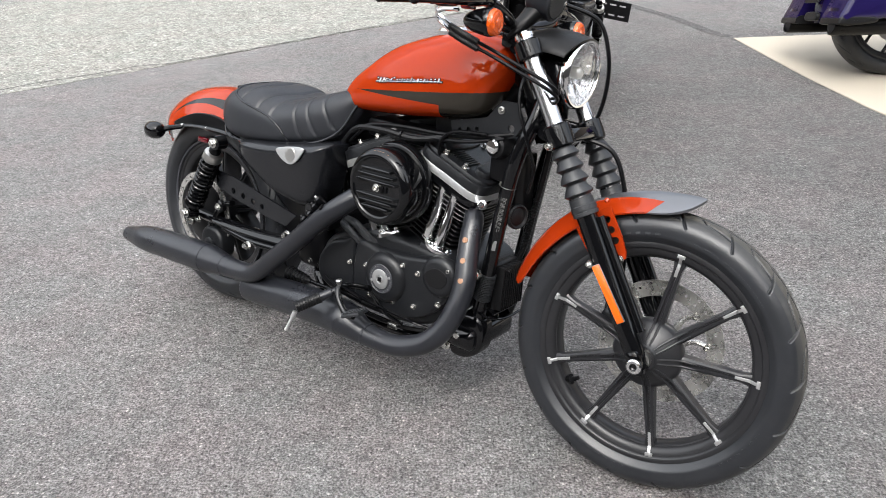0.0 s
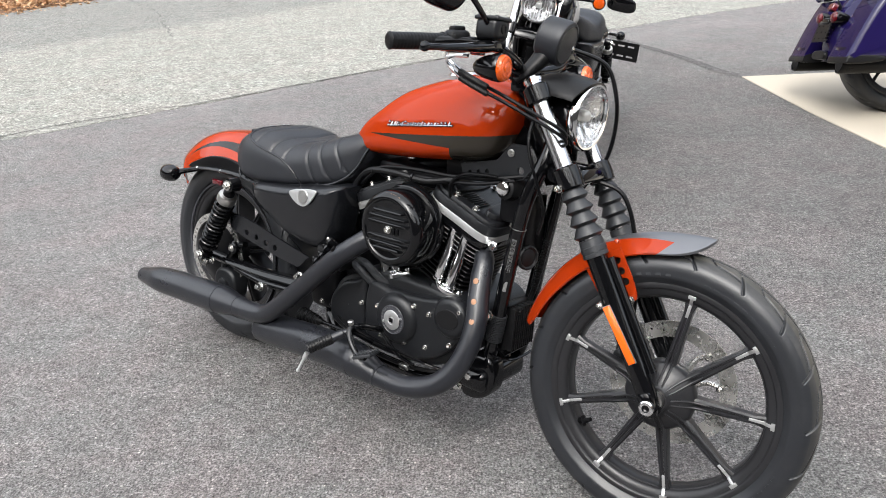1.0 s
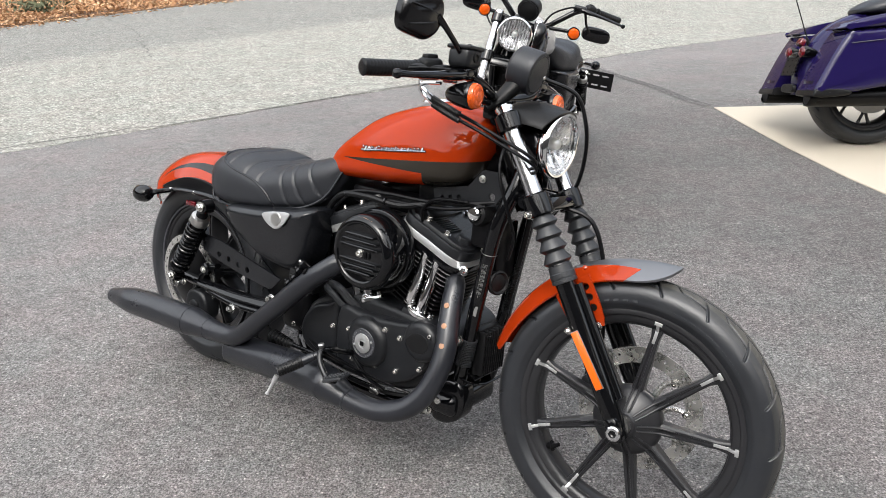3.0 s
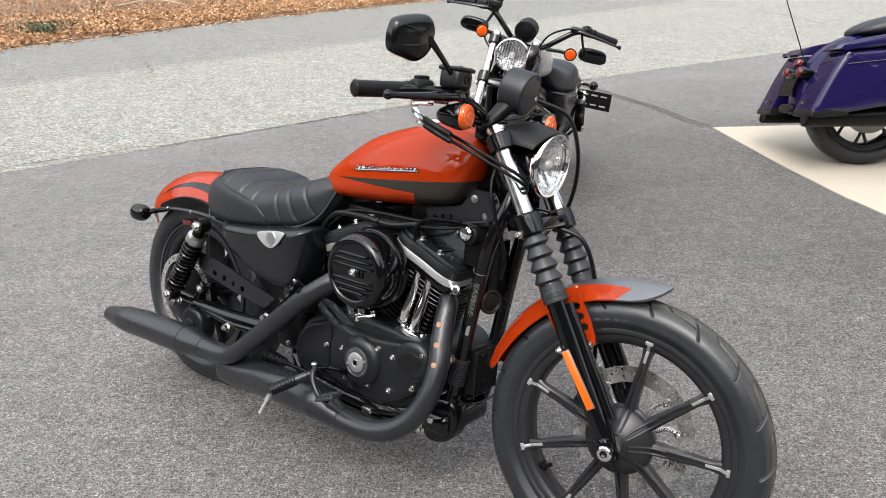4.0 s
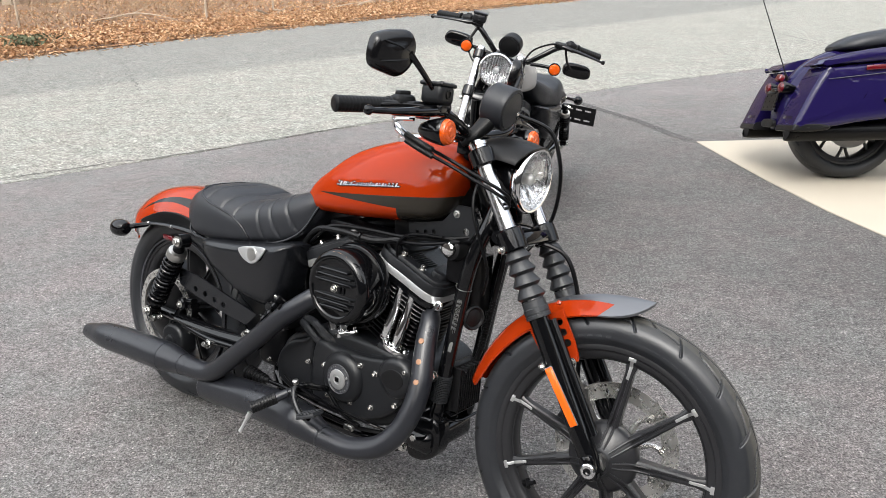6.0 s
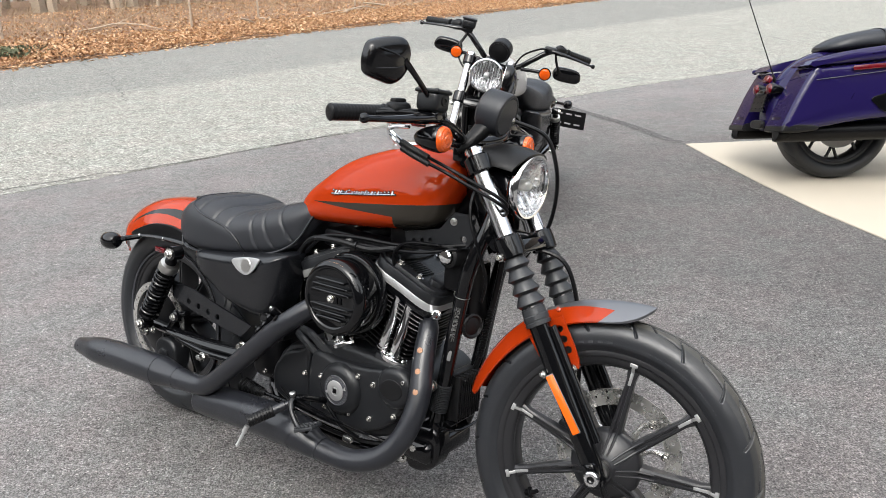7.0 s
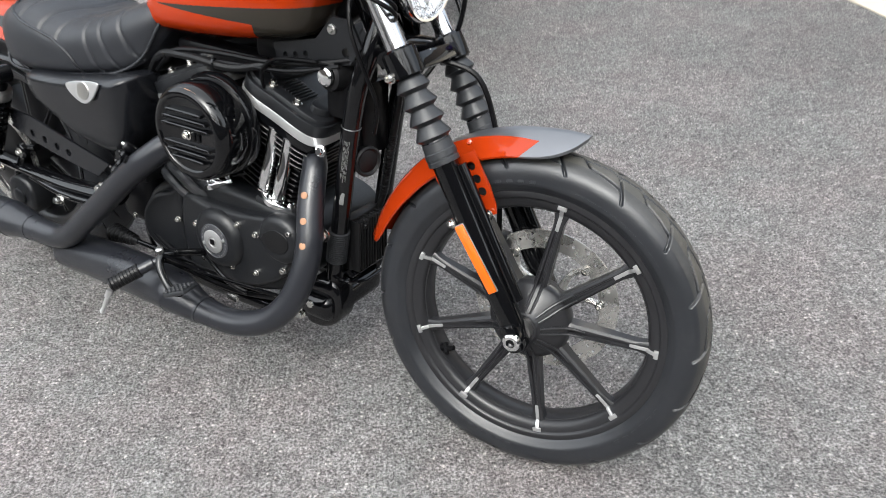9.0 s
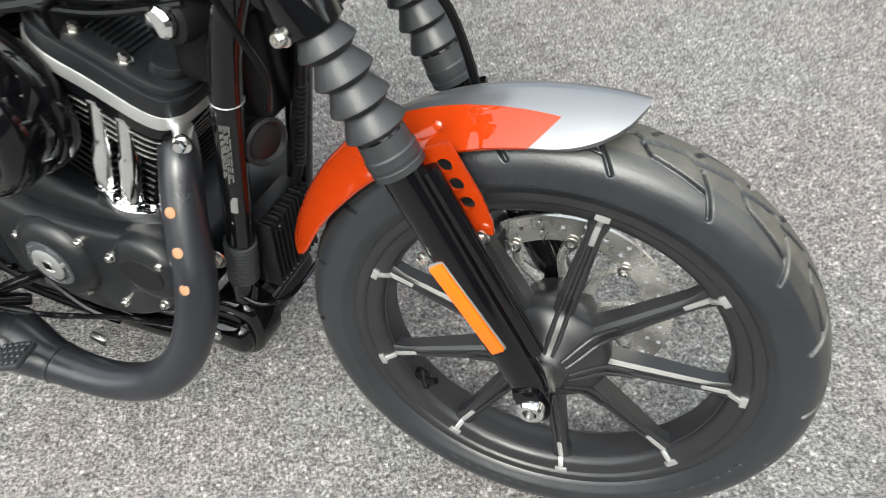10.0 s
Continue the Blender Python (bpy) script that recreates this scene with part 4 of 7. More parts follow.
def headlamp(root, S, o):
    c = V(*o["lamp"]) - V(0, 0, 0.004)
    ax = V(*o["lamp_axis"]).normalized()
    K = Matrix.Translation(c) @ Matrix.Scale(0.935, 4) @ Matrix.Translation(-c)
    bm = B()
    lathe(bm, ((0.012, -0.125), (0.034, -0.118), (0.058, -0.095), (0.074, -0.06), (0.080, -0.025), (0.081, -0.008), (0.078, -0.004), (0.0760, -0.006), (0.0745, -0.030), (0.055, -0.062), (0.010, -0.066)), c, ax, 48)
    body = part("headlamp", bm, "gloss", root, "", S @ K)
    bm = B()
    lathe(bm, ((0.079, -0.016), (0.084, -0.012), (0.0865, -0.002), (0.0850, 0.008), (0.080, 0.013), (0.0755, 0.012), (0.0735, 0.005), (0.0735, -0.004)), c, ax, 64, False)
    part("bezel", bm, "chrome", body, "polished lamp ring", S @ K)
    bm = B()
    m = basis(c, ax)
    rows = []
    for i in range(25):
        r = 0.0735 - 0.0615 * i / 24
        row = []
        for k in range(120):
            a = 2 * math.pi * k / 120
            x, y = r * math.cos(a), r * math.sin(a)
            col = math.floor(x / 0.0130 + 0.5)
            flute = 0.0060 * (abs(x / 0.0130 - col) * 2) ** 2 * (1 if (col + math.floor(y / 0.030)) % 2 else -0.5)
            row.append(m @ V(x, y, -0.048 + 0.050 * (r / 0.0735) ** 2 + flute * (0 < i)))
        rows.append(row)
    rings(bm, rows, False)
    part("reflector", bm, "reflect", body, "fluted lamp reflector", S @ K, sharp=12)
    bm = B()
    lathe(bm, ((0.012, -0.045), (0.0155, -0.012), (0.015, -0.004), (0.010, 0.002), (0.004, 0.004)), c, ax, 20)
    part("bulb_shield", bm, "silver", body, "", S @ K)
    bm = B()
    lathe(bm, ((0.0735, 0.002), (0.0735, 0.004), (0.055, 0.010), (0.030, 0.014), (0.004, 0.0155), (0.004, 0.0140), (0.030, 0.0125), (0.055, 0.0085), (0.0728, 0.002)), c, ax, 48, False)
    g = part("lens", bm, "glass", body, "clear curved lens", S @ K)
    g.visible_shadow = False
    if o["visor"]:
        rows = []
        for i in range(17):
            f = i / 16
            x = -0.168 + 0.186 * f
            w = 0.056 + 0.046 * math.sin(min(1, f * 1.25) * math.pi / 2) - 0.004 * f
            top = 0.086 + 0.014 * math.sin(f * math.pi) - 0.030 * (1 - f) ** 2 - 0.004 * f
            row = []
            for j in range(21):
                a = radians(162 - 144 * j / 20)
                low = max(0.0, math.sin(a)) ** 0.9
                row.append(c + V(x + 0.055 * (1 - low) * (0.35 - f), w * math.cos(a) * 1.02, (top - 0.018) * low + 0.026 - 0.012 * f))
            rows.append(row)
        inner = [[p + V(0, 0, -0.004) for p in r] for r in rows]
        bm = B()
        rings(bm, [r + q[::-1] for r, q in zip(rows, inner)], True)
        part("headlamp_visor", bm, "plastic", body, "matt black lamp visor", S)
    bm = B()
    box(bm, (c.x - 0.10, 0, c.z + 0.055), (0.11, 0.05, 0.02), 0.006)
    part("lamp_bracket", bm, "dark", root, "", S)
    bm = B()
    tube(bm, [(c.x - 0.08, 0, c.z - 0.03), (c.x - 0.11, 0, c.z - 0.08)], 0.016, 12, 1)
    part("lamp_stay", bm, "dark", root, "", S)


def signal(root, S, o, c, stem, r=0.0285):
    c = V(*c)
    bm = B()
    lathe(bm, ((0.006, -0.068), (0.015, -0.060), (0.023, -0.042), (0.0285, -0.018), (0.030, -0.003), (0.0285, 0.0)), c, (1, 0, 0.02), 28)
    body = part("turn_signal", bm, "gloss", root, "", S)
    bm = B()
    lathe(bm, ((r, -0.004), (r, 0.006), (r * 0.92, 0.0105), (r * 0.80, 0.0115), (r * 0.78, 0.0128), (r * 0.60, 0.0138), (r * 0.57, 0.0126), (r * 0.40, 0.0130), (r * 0.36, 0.0150), (r * 0.1, 0.0155)), c, (1, 0, 0.02), 32)
    part("signal_lens", bm, "amber", body, "amber lens", S)
    bm = B()
    tube(bm, [c + V(-0.03, 0, 0), c + V(-0.035, (stem - c.y) * 0.5, -0.004), V(c.x - 0.03, stem, c.z - 0.01)], 0.0085, 12, 4)
    part("signal_stem", bm, "gloss", body, "", S)


def gauge(root, S, o):
    c = V(*o["gauge"])
    ax = V(0.82, 0.02, -0.22).normalized() if o["detail"] else V(0.80, -0.18, -0.25).normalized()
    bm = B()
    lathe(bm, ((0.010, -0.050), (0.044, -0.048), (0.050, -0.042), (0.0525, 0.0), (0.0525, 0.012), (0.0510, 0.0145), (0.0475, 0.0155), (0.0465, 0.0140), (0.0455, 0.0155), (0.020, 0.019), (0.004, 0.0195)), c, ax, 48)
    g = part("speedometer", bm, "leather" if o["detail"] else "plastic", root, "black stitched gauge cover" if o["detail"] else "black round gauge", S)
    bm = B()
    for k in range(46):
        a = 2 * math.pi * k / 46
        m = basis(c, ax) @ V(0.0435 * math.cos(a), 0.0435 * math.sin(a), 0.0174)
        lathe(bm, ((0.0014, -0.004), (0.0014, 0.0006), (0.0006, 0.0010)), m, ax, 6)
    part("stitching", bm, "boot", g, "", S)
    bm = B()
    tube(bm, [c + V(-0.030, -0.006, -0.022), c + V(-0.045, -0.024, -0.050), c + V(-0.064, -0.044, -0.078), c + V(-0.080, -0.050, -0.092)], [0.034, 0.027, 0.020, 0.015], 16, 5, 0.7)
    part("gauge_bracket", bm, "plastic", g, "", S)


def cable(root, name, pts, r, material, S=None, label="", seg=8):
    bm = B()
    tube(bm, pts, r, seg, 8)
    return part(name, bm, material, root, label, S)


def bars_low(root, S, o):
    """Flat black bars of the orange machine."""
    S = S @ Matrix.Translation((0.016, 0.0, -0.006))
    bm = B()
    right = [(1.060, 0, 1.012), (1.068, -0.06, 1.016), (1.082, -0.120, 1.030), (1.066, -0.185, 1.056), (1.020, -0.245, 1.060), (0.978, -0.300, 1.054), (0.932, -0.385, 1.046)]
    left = [(x, -y, z) for x, y, z in right[::-1]]
    tube(bm, left + right[1:], 0.0125, 16, 6)
    bar = part("handlebar", bm, "gloss", root, "", S)
    bm = B()
    bm.free()
    for y in (-0.045, 0.045):
        bm = B()
        box(bm, (1.062, y, 0.990), (0.036, 0.030, 0.052), 0.008)
        part("riser", bm, "gloss", bar, "", S)
    for sg in (1, -1):
        F = Matrix.Diagonal((1, sg, 1, 1))
        bm = B()
        a, b = V(0.930, -0.392, 1.0455), V(0.986, -0.270, 1.0565)
        d = (b - a).normalized()
        prof = [(0.010, 0.0), (0.0155, 0.001), (0.0185, 0.004)]
        L = (b - a).length
        for k in range(15):
            h = 0.008 + (L - 0.014) * k / 15
            prof += [(0.0176, h), (0.0176, h + 0.005), (0.01745, h + 0.0055), (0.01745, h + (L - 0.014) / 15 - 0.0005)]
        prof += [(0.020, L - 0.005), (0.020, L), (0.012, L)]
        lathe(bm, prof, a, d, 26)
        part("grip", bm, "plastic", bar, "black rubber grip", S @ F)
        bm = B()
        box(bm, (0, 0, 0), (0.044, 0.048, 0.052), 0.013, basis((1.003, -0.246, 1.060), d), 3)
        box(bm, (0, 0.022, 0.0), (0.024, 0.016, 0.03), 0.005, basis((1.003, -0.246, 1.062), d))
        part("switch_housing", bm, "plastic", bar, "", S @ F)
        bm = B()
        tube(bm, [(1.062, -0.200, 1.058), (1.066, -0.235, 1.054), (1.062, -0.30, 1.048), (1.050, -0.36, 1.043), (1.036, -0.412, 1.040)], [0.018, 0.0175, 0.0125, 0.0092, 0.0085], 14, 6, 0.75)
        lathe(bm, ((0.004, -0.008), (0.0095, -0.005), (0.0105, 0.0), (0.0085, 0.006), (0.003, 0.009)), (1.035, -0.414, 1.040), (-0.25, -1, 0), 14)
        part("lever", bm, "gloss", bar, "black hand lever", S @ F)
        bm = B()
        box(bm, (1.058, -0.195, 1.060), (0.050, 0.052, 0.030), 0.010, None, 3)
        part("lever_perch", bm, "gloss", bar, "", S @ F)
        if sg > 0:
            bm = B()
            box(bm, (1.062, -0.203, 1.092), (0.056, 0.060, 0.044), 0.012, None, 4)
            box(bm, (1.062, -0.203, 1.1135), (0.060, 0.065, 0.0095), 0.0042, None, 3)
            tube(bm, [(1.064, -0.203, 1.075), (1.064, -0.168, 1.070), (1.062, -0.158, 1.056)], [0.016, 0.014, 0.011], 14, 4)
            for sx, sy in ((-1, -1), (1, -1), (-1, 1), (1, 1)):
                lathe(bm, ((0.0045, 0.0), (0.0045, 0.0018), (0.0020, 0.0020), (0.0018, 0.0008)), (1.062 + sx * 0.0215, -0.203 + sy * 0.024, 1.1178), (0, 0, 1), 10)
            res = part("brake_reservoir", bm, "wrinkle", root, "", S)
            bm = B()
            lathe(bm, ((0.0105, -0.002), (0.0105, 0.003), (0.0075, 0.0035), (0.007, 0.001)), (1.0900, -0.205, 1.093), (1, 0, 0), 20)
            part("sight_glass", bm, "plastic", res, "round sight glass in its ring", S)
            bm = B()
            box(bm, (1.045, -0.225, 1.040), (0.024, 0.030, 0.010), 0.004)
            part("lever_plate", bm, "red", bar, "", S)
        # mirror on its stalk
        mc = V(1.018, -0.330, 1.168) if sg > 0 else V(0.988, -0.308, 1.186)
        bm = B()
        m = basis(mc - V(0, 0, 0.005), (0.93, -0.28, -0.12), (0, 0, 1)) @ Matrix.Diagonal((0.88, 1.14, 1, 1))
        cover(bm, [(-0.072, -0.01), (-0.068, 0.019), (-0.049, 0.03), (-0.008, 0.039), (0.029, 0.042), (0.049, 0.03), (0.056, 0.013), (0.053, -0.013), (0.038, -0.032), (0.015, -0.042), (-0.013, -0.04), (-0.06, -0.031)], 0.026, 0.018, m, 5, 7, 0.006)
        mir = part("mirror", bm, "mirror_black", root, "", S @ F)
        bm = B()
        cover(bm, [(-x, y) for x, y in [(-0.066, -0.009), (-0.063, 0.017), (-0.045, 0.028), (-0.007, 0.036), (0.027, 0.039), (0.045, 0.028), (0.052, 0.012), (0.049, -0.012), (0.035, -0.029), (0.014, -0.039), (-0.012, -0.037), (-0.055, -0.029)]], 0.002, 0.0006, m @ Matrix.Rotation(math.pi, 4, "Y"), 5, 2)
        part("mirror_glass", bm, "chrome", mir, "", S @ F)
        for sy in (-1, 1):
            bm = B()
            tube(bm, [m @ V(-0.050, 0.018 * sy, 0.0268), m @ V(-0.028, 0.0155 * sy, 0.0283), m @ V(0.0, 0.012 * sy, 0.0292), m @ V(0.026, 0.007 * sy, 0.0288)], [0.0014, 0.0022, 0.0022, 0.0014], 8, 4)
            part("shell_ridge", bm, "mirror_black", mir, "", S @ F)
        cable(mir, "mirror_stalk", [mc + V(0.030, 0.020, -0.004), mc + V(0.040, 0.045, -0.026), mc + V(0.046, 0.100, -0.066), mc + V(0.042, 0.128, -0.092), mc + V(0.036, 0.132, -0.120)], [0.0085, 0.0062, 0.0058, 0.0058, 0.008], "gloss", S @ F, "", 12)


def bars_high(root, S, o):
    """Wide, raised bars with mirrors hung below them."""
    S = S @ Matrix.Translation((-0.03, 0.058, -0.055))
    bm = B()
    right = [(1.075, 0, 1.015), (1.085, -0.07, 1.02), (1.09, -0.13, 1.07), (1.075, -0.20, 1.125), (1.03, -0.27, 1.135), (0.96, -0.40, 1.115)]
    left = [(x, -y, z) for x, y, z in right[::-1]]
    tube(bm, left + right[1:], 0.013, 14, 6)
    bar = part("handlebar", bm, "gloss", root, "", S)
    for sg in (1, -1):
        F = Matrix.Diagonal((1, sg, 1, 1))
        bm = B()
        a, b = V(0.955, -0.41, 1.1135), V(1.02, -0.29, 1.133)
        L = (b - a).length
        prof = [(0.010, 0.0), (0.0165, 0.002)] + [q for k in range(10) for q in ((0.0178, 0.006 + L * 0.092 * k), (0.0178, 0.006 + L * 0.092 * k + 0.008), (0.0166, 0.006 + L * 0.092 * k + 0.009))] + [(0.021, L - 0.004), (0.021, L), (0.012, L)]
        lathe(bm, prof, a, b - a, 18)
        part("grip", bm, "plastic", bar, "black rubber grip", S @ F)
        bm = B()
        box(bm, (0, 0, 0), (0.044, 0.046, 0.056), 0.016, basis((1.040, -0.255, 1.138), b - a), 4)
        box(bm, (0, 0.020, 0.004), (0.020, 0.016, 0.026), 0.006, basis((1.040, -0.255, 1.138), b - a))
        part("switch_housing", bm, "plastic", bar, "", S @ F)
        bm = B()
        tube(bm, [(1.082, -0.20, 1.140), (1.092, -0.25, 1.134), (1.080, -0.33, 1.124), (1.048, -0.42, 1.108)], [0.014, 0.013, 0.0095, 0.0075], 12, 5, 0.7)
        lathe(bm, ((0.003, -0.009), (0.009, -0.006), (0.0105, 0.0), (0.009, 0.006), (0.003, 0.009)), (1.046, -0.424, 1.1075), (-0.3, -1, -0.15), 12)
        part("lever", bm, "gloss", bar, "black hand lever", S @ F)
        bm = B()
        if sg > 0:
            box(bm, (1.085, -0.20, 1.163), (0.054, 0.066, 0.040), 0.012, None, 3)
            box(bm, (1.085, -0.20, 1.186), (0.058, 0.070, 0.009), 0.003)
            lathe(bm, ((0.009, 0.0), (0.009, 0.004), (0.006, 0.005), (0.004, 0.003)), (1.111, -0.20, 1.162), (1, 0, 0), 16)
        box(bm, (1.082, -0.205, 1.138), (0.034, 0.060, 0.030), 0.010, None, 3)
        part("brake_reservoir" if sg > 0 else "lever_perch", bm, "wrinkle", bar, "", S @ F)
        mc = V(1.03, -0.275 if sg > 0 else -0.315, 1.035)
        bm = B()
        m = basis(mc, (0.97, -0.15, 0.0))
        cover(bm, [(-0.07, -0.01), (-0.055, 0.026), (0.0, 0.034), (0.055, 0.028), (0.07, 0.0), (0.055, -0.028), (0.0, -0.034), (-0.05, -0.030)], 0.024, 0.012, m, 5, 4, 0.003)
        mir = part("mirror", bm, "gloss", root, "", S @ F)
        cable(mir, "mirror_stalk", [mc + V(0.026, 0.03, 0.004), mc + V(0.05, 0.06, 0.04), mc + V(0.05, 0.085, 0.10)], 0.006, "gloss", S @ F, "", 10)
    cable(root, "brake_line", [(1.085, -0.20, 1.12), (1.12, -0.22, 1.06), (1.16, -0.20, 1.0), (1.20, -0.13, 0.95), (1.22, -0.06, 0.93)], 0.0045, "dark", S)
    cable(root, "clutch_cable", [(1.085, 0.20, 1.13), (1.13, 0.16, 1.14), (1.16, 0.08, 1.09), (1.17, 0.05, 1.0), (1.14, 0.05, 0.9)], 0.0045, "dark", S)


def tank(root, o):
    # outlines along the slanted length s: half width, top, bottom
    tab = ((0.562, 0.030, 0.805, 0.765), (0.588, 0.066, 0.845, 0.757), (0.634, 0.092, 0.888, 0.751), (0.691, 0.108, 0.933, 0.752), (0.778, 0.124, 0.966, 0.758), (0.856, 0.131, 0.984, 0.765),
           (0.910, 0.133, 0.986, 0.772), (0.960, 0.132, 0.978, 0.779), (1.000, 0.127, 0.965, 0.786), (1.030, 0.116, 0.950, 0.793), (1.050, 0.095, 0.926, 0.805), (1.058, 0.060, 0.895, 0.830))
    q = catmull([Vector(t) for t in tab], 5)
    rows = []
    for s, w, zt, zb in q:
        zc = zb + 0.36 * (zt - zb)
        row = []
        for k in range(56):
            a = 2 * math.pi * k / 56
            ca, sa = math.cos(a), math.sin(a)
            up = sa > 0
            y = w * (abs(ca) ** (0.86 if up else 0.5)) * (1 if ca > 0 else -1)
            z = zc + ((zt - zc) * abs(sa) ** 0.90 if up else -(zc - zb) * abs(sa) ** 0.62)
            row.append(V(s + 0.40 * (z - 0.80), y, z))
        rows.append(row)
    bm = B()
    rings(bm, rows, True)
    t = part("fuel_tank", bm, o["tank"], root, o["tank_label"], sharp=60)
    bm = B()
    lathe(bm, ((0.030, -0.012), (0.036, -0.006), (0.037, 0.004), (0.033, 0.010), (0.022, 0.013), (0.004, 0.014)), (0.893, -0.012, 0.979), (-0.10, -0.05, 1), 32)
    part("fuel_cap", bm, "chrome" if o["detail"] else "gloss", t, "polished filler cap")
    if o["detail"]:
        # badge drawn as a line of slanted bars, light on dark
        rng = random.Random(3)
        def on_tank(s, z, lift):
            best = min(q, key=lambda t: abs(t[0] + 0.4 * (z - 0.80) - s))
            _, w, zt, zb = best
            zc = zb + 0.36 * (zt - zb)
            sa = max(0.0, min(1.0, (z - zc) / (zt - zc))) ** (1 / 0.90)
            y = -w * math.sqrt(max(0, 1 - sa * sa)) ** 0.86
            return V(s, y - lift, z)
        x0, x1 = 0.738, 0.962
        for name, mat_, lift, grow in (("badge_backing", "dark", 0.0004, 0.0030), ("badge", "silver", 0.0012, -0.0004)):
            bm = B()
            rng = random.Random(5)
            x = x0
            k = 0
            while x < x1 - 0.006:
                w = rng.choice((0.007, 0.010, 0.012))
                h = 0.0200 if k in (0, 7) else rng.choice((0.0105, 0.0120, 0.0140))
                zmid = 0.845 + (x - x0) * 0.125
                n = V(0, -1, 0.35).normalized()
                for z_off, hh in ((0.0, 0.003), (h * 0.5 - 0.0015, 0.003)) if rng.random() < 0.5 else ((h * 0.22, h),):
                    c = on_tank(x + w / 2, zmid + z_off, lift)
                    m = basis(c, n, (0.25, 0, 1))
                    box(bm, (0, 0, 0), (w * 0.45 + grow, hh * 0.9 + grow, 0.0022), 0.0006, m, 1)
                x += w
                k += 1
            for z_off in (-0.001,):
                for i in range(22):
                    xx = x0 + (x1 - x0) * (i + 0.5) / 22
                    c = on_tank(xx, 0.845 + (xx - x0) * 0.125 + z_off, lift)
                    box(bm, (0, 0, 0), ((x1 - x0) / 22 + 0.001 + grow, 0.0022 + grow, 0.0022), 0.0005, basis(c, V(0, -1, 0.35), (0, 0, 1)), 1)
            part(name, bm, mat_, t, "lettering drawn as plain silver bars" if name == "badge" else "")


def seat(root, o):
    tab = ((0.082, 0.060, 0.680, 0.655), (0.101, 0.105, 0.714, 0.638), (0.128, 0.128, 0.739, 0.626), (0.166, 0.146, 0.757, 0.610), (0.218, 0.155, 0.767, 0.603), (0.285, 0.157, 0.763, 0.607),
           (0.345, 0.154, 0.748, 0.615), (0.400, 0.149, 0.748, 0.622), (0.460, 0.142, 0.764, 0.632), (0.530, 0.133, 0.786, 0.644), (0.582, 0.120, 0.804, 0.662), (0.622, 0.103, 0.814, 0.696), (0.646, 0.080, 0.817, 0.738), (0.658, 0.050, 0.814, 0.775))
    q = catmull([Vector(t) for t in tab], 20)
    K = 112
    GROOVES = (0.200, 0.262, 0.340, 0.396, 0.453, 0.505, 0.573)
    SEAM = ((0.600, 0.445), (0.641, 0.432), (0.676, 0.405), (0.700, 0.352), (0.712, 0.285), (0.737, 0.190), (0.757, 0.162), (0.80, 0.152))

    def seam_at(z):
        for (za, xa), (zb_, xb) in zip(SEAM, SEAM[1:]):
            if z <= zb_:
                return xa + (xb - xa) * max(0, (z - za) / (zb_ - za))
        return SEAM[-1][1]

    rows, plain = [], []
    for x, w, zt, zb in q:
        row, bare = [], []
        for k in range(K):
            a = 2 * math.pi * k / K
            ca, sa = math.cos(a), math.sin(a)
            up = sa > 0
            zc = zb + 0.34 * (zt - zb)
            y = w * abs(ca) ** (0.58 if up else 0.30) * (1 if ca > 0 else -1)
            z = zc + ((zt - zc) * abs(sa) ** 0.70 if up else -(zc - zb) * abs(sa) ** 0.5)
            nrm = V(0, ca / max(w, 0.01), sa / max(zt - zc, 0.02)).normalized()
            inside = x - seam_at(z)
            # crosswise stitched grooves between padded rolls, inside the piped seam
            dip = 0.0
            if o["detail"] and sa > -0.7 and inside > 0:
                xs = x + (min(0.75, max(0.0, 0.33 + (x - 0.45) * 3.2)) * (z - 0.72) if x > 0.41 else 0.22 * abs(y))
                gap = min(abs(xs - g) for g in GROOVES)
                dip = 0.0046 * math.exp(-(gap / 0.0036) ** 2) + 0.0007 * math.exp(-(gap / 0.011) ** 2)
                dip = (dip + 0.0015) * min(1, inside / 0.015)
            elif o["detail"] and up and inside > -0.02:
                dip = 0.002 * (1 + inside / 0.02)
            p = V(x + 0.35 * max(0, z - 0.72) * max(0, min(1, (x - 0.5) / 0.1)) * 0.5, y, z)
            bare.append((inside, p))
            row.append(p - nrm * dip)
        rows.append(row)
        plain.append(bare)
    bm = B()
    rings(bm, rows, True)
    st = part("seat", bm, "leather", root, "black stitched vinyl solo seat", sharp=70)
    if o["detail"]:
        line = []
        for k in range(-12, K // 2 + 13):
            for i in range(len(plain) - 1):
                (a, pa), (b, pb_) = plain[i][k % K], plain[i + 1][k % K]
                if a <= 0 < b:
                    line.append(pa.lerp(pb_, -a / (b - a)))
                    break
        bm = B()
        tube(bm, line[::2], 0.0034, 8, 3)
        part("seam_piping", bm, "plastic_smooth", st)
        cable(st, "piping", [(0.134, -0.1270, 0.632), (0.172, -0.1480, 0.613), (0.235, -0.1560, 0.609), (0.326, -0.156, 0.616), (0.425, -0.149, 0.631), (0.53, -0.136, 0.650), (0.588, -0.121, 0.676), (0.622, -0.108, 0.710), (0.650, -0.090, 0.766), (0.668, -0.06, 0.802)], 0.0035, "plastic_smooth")


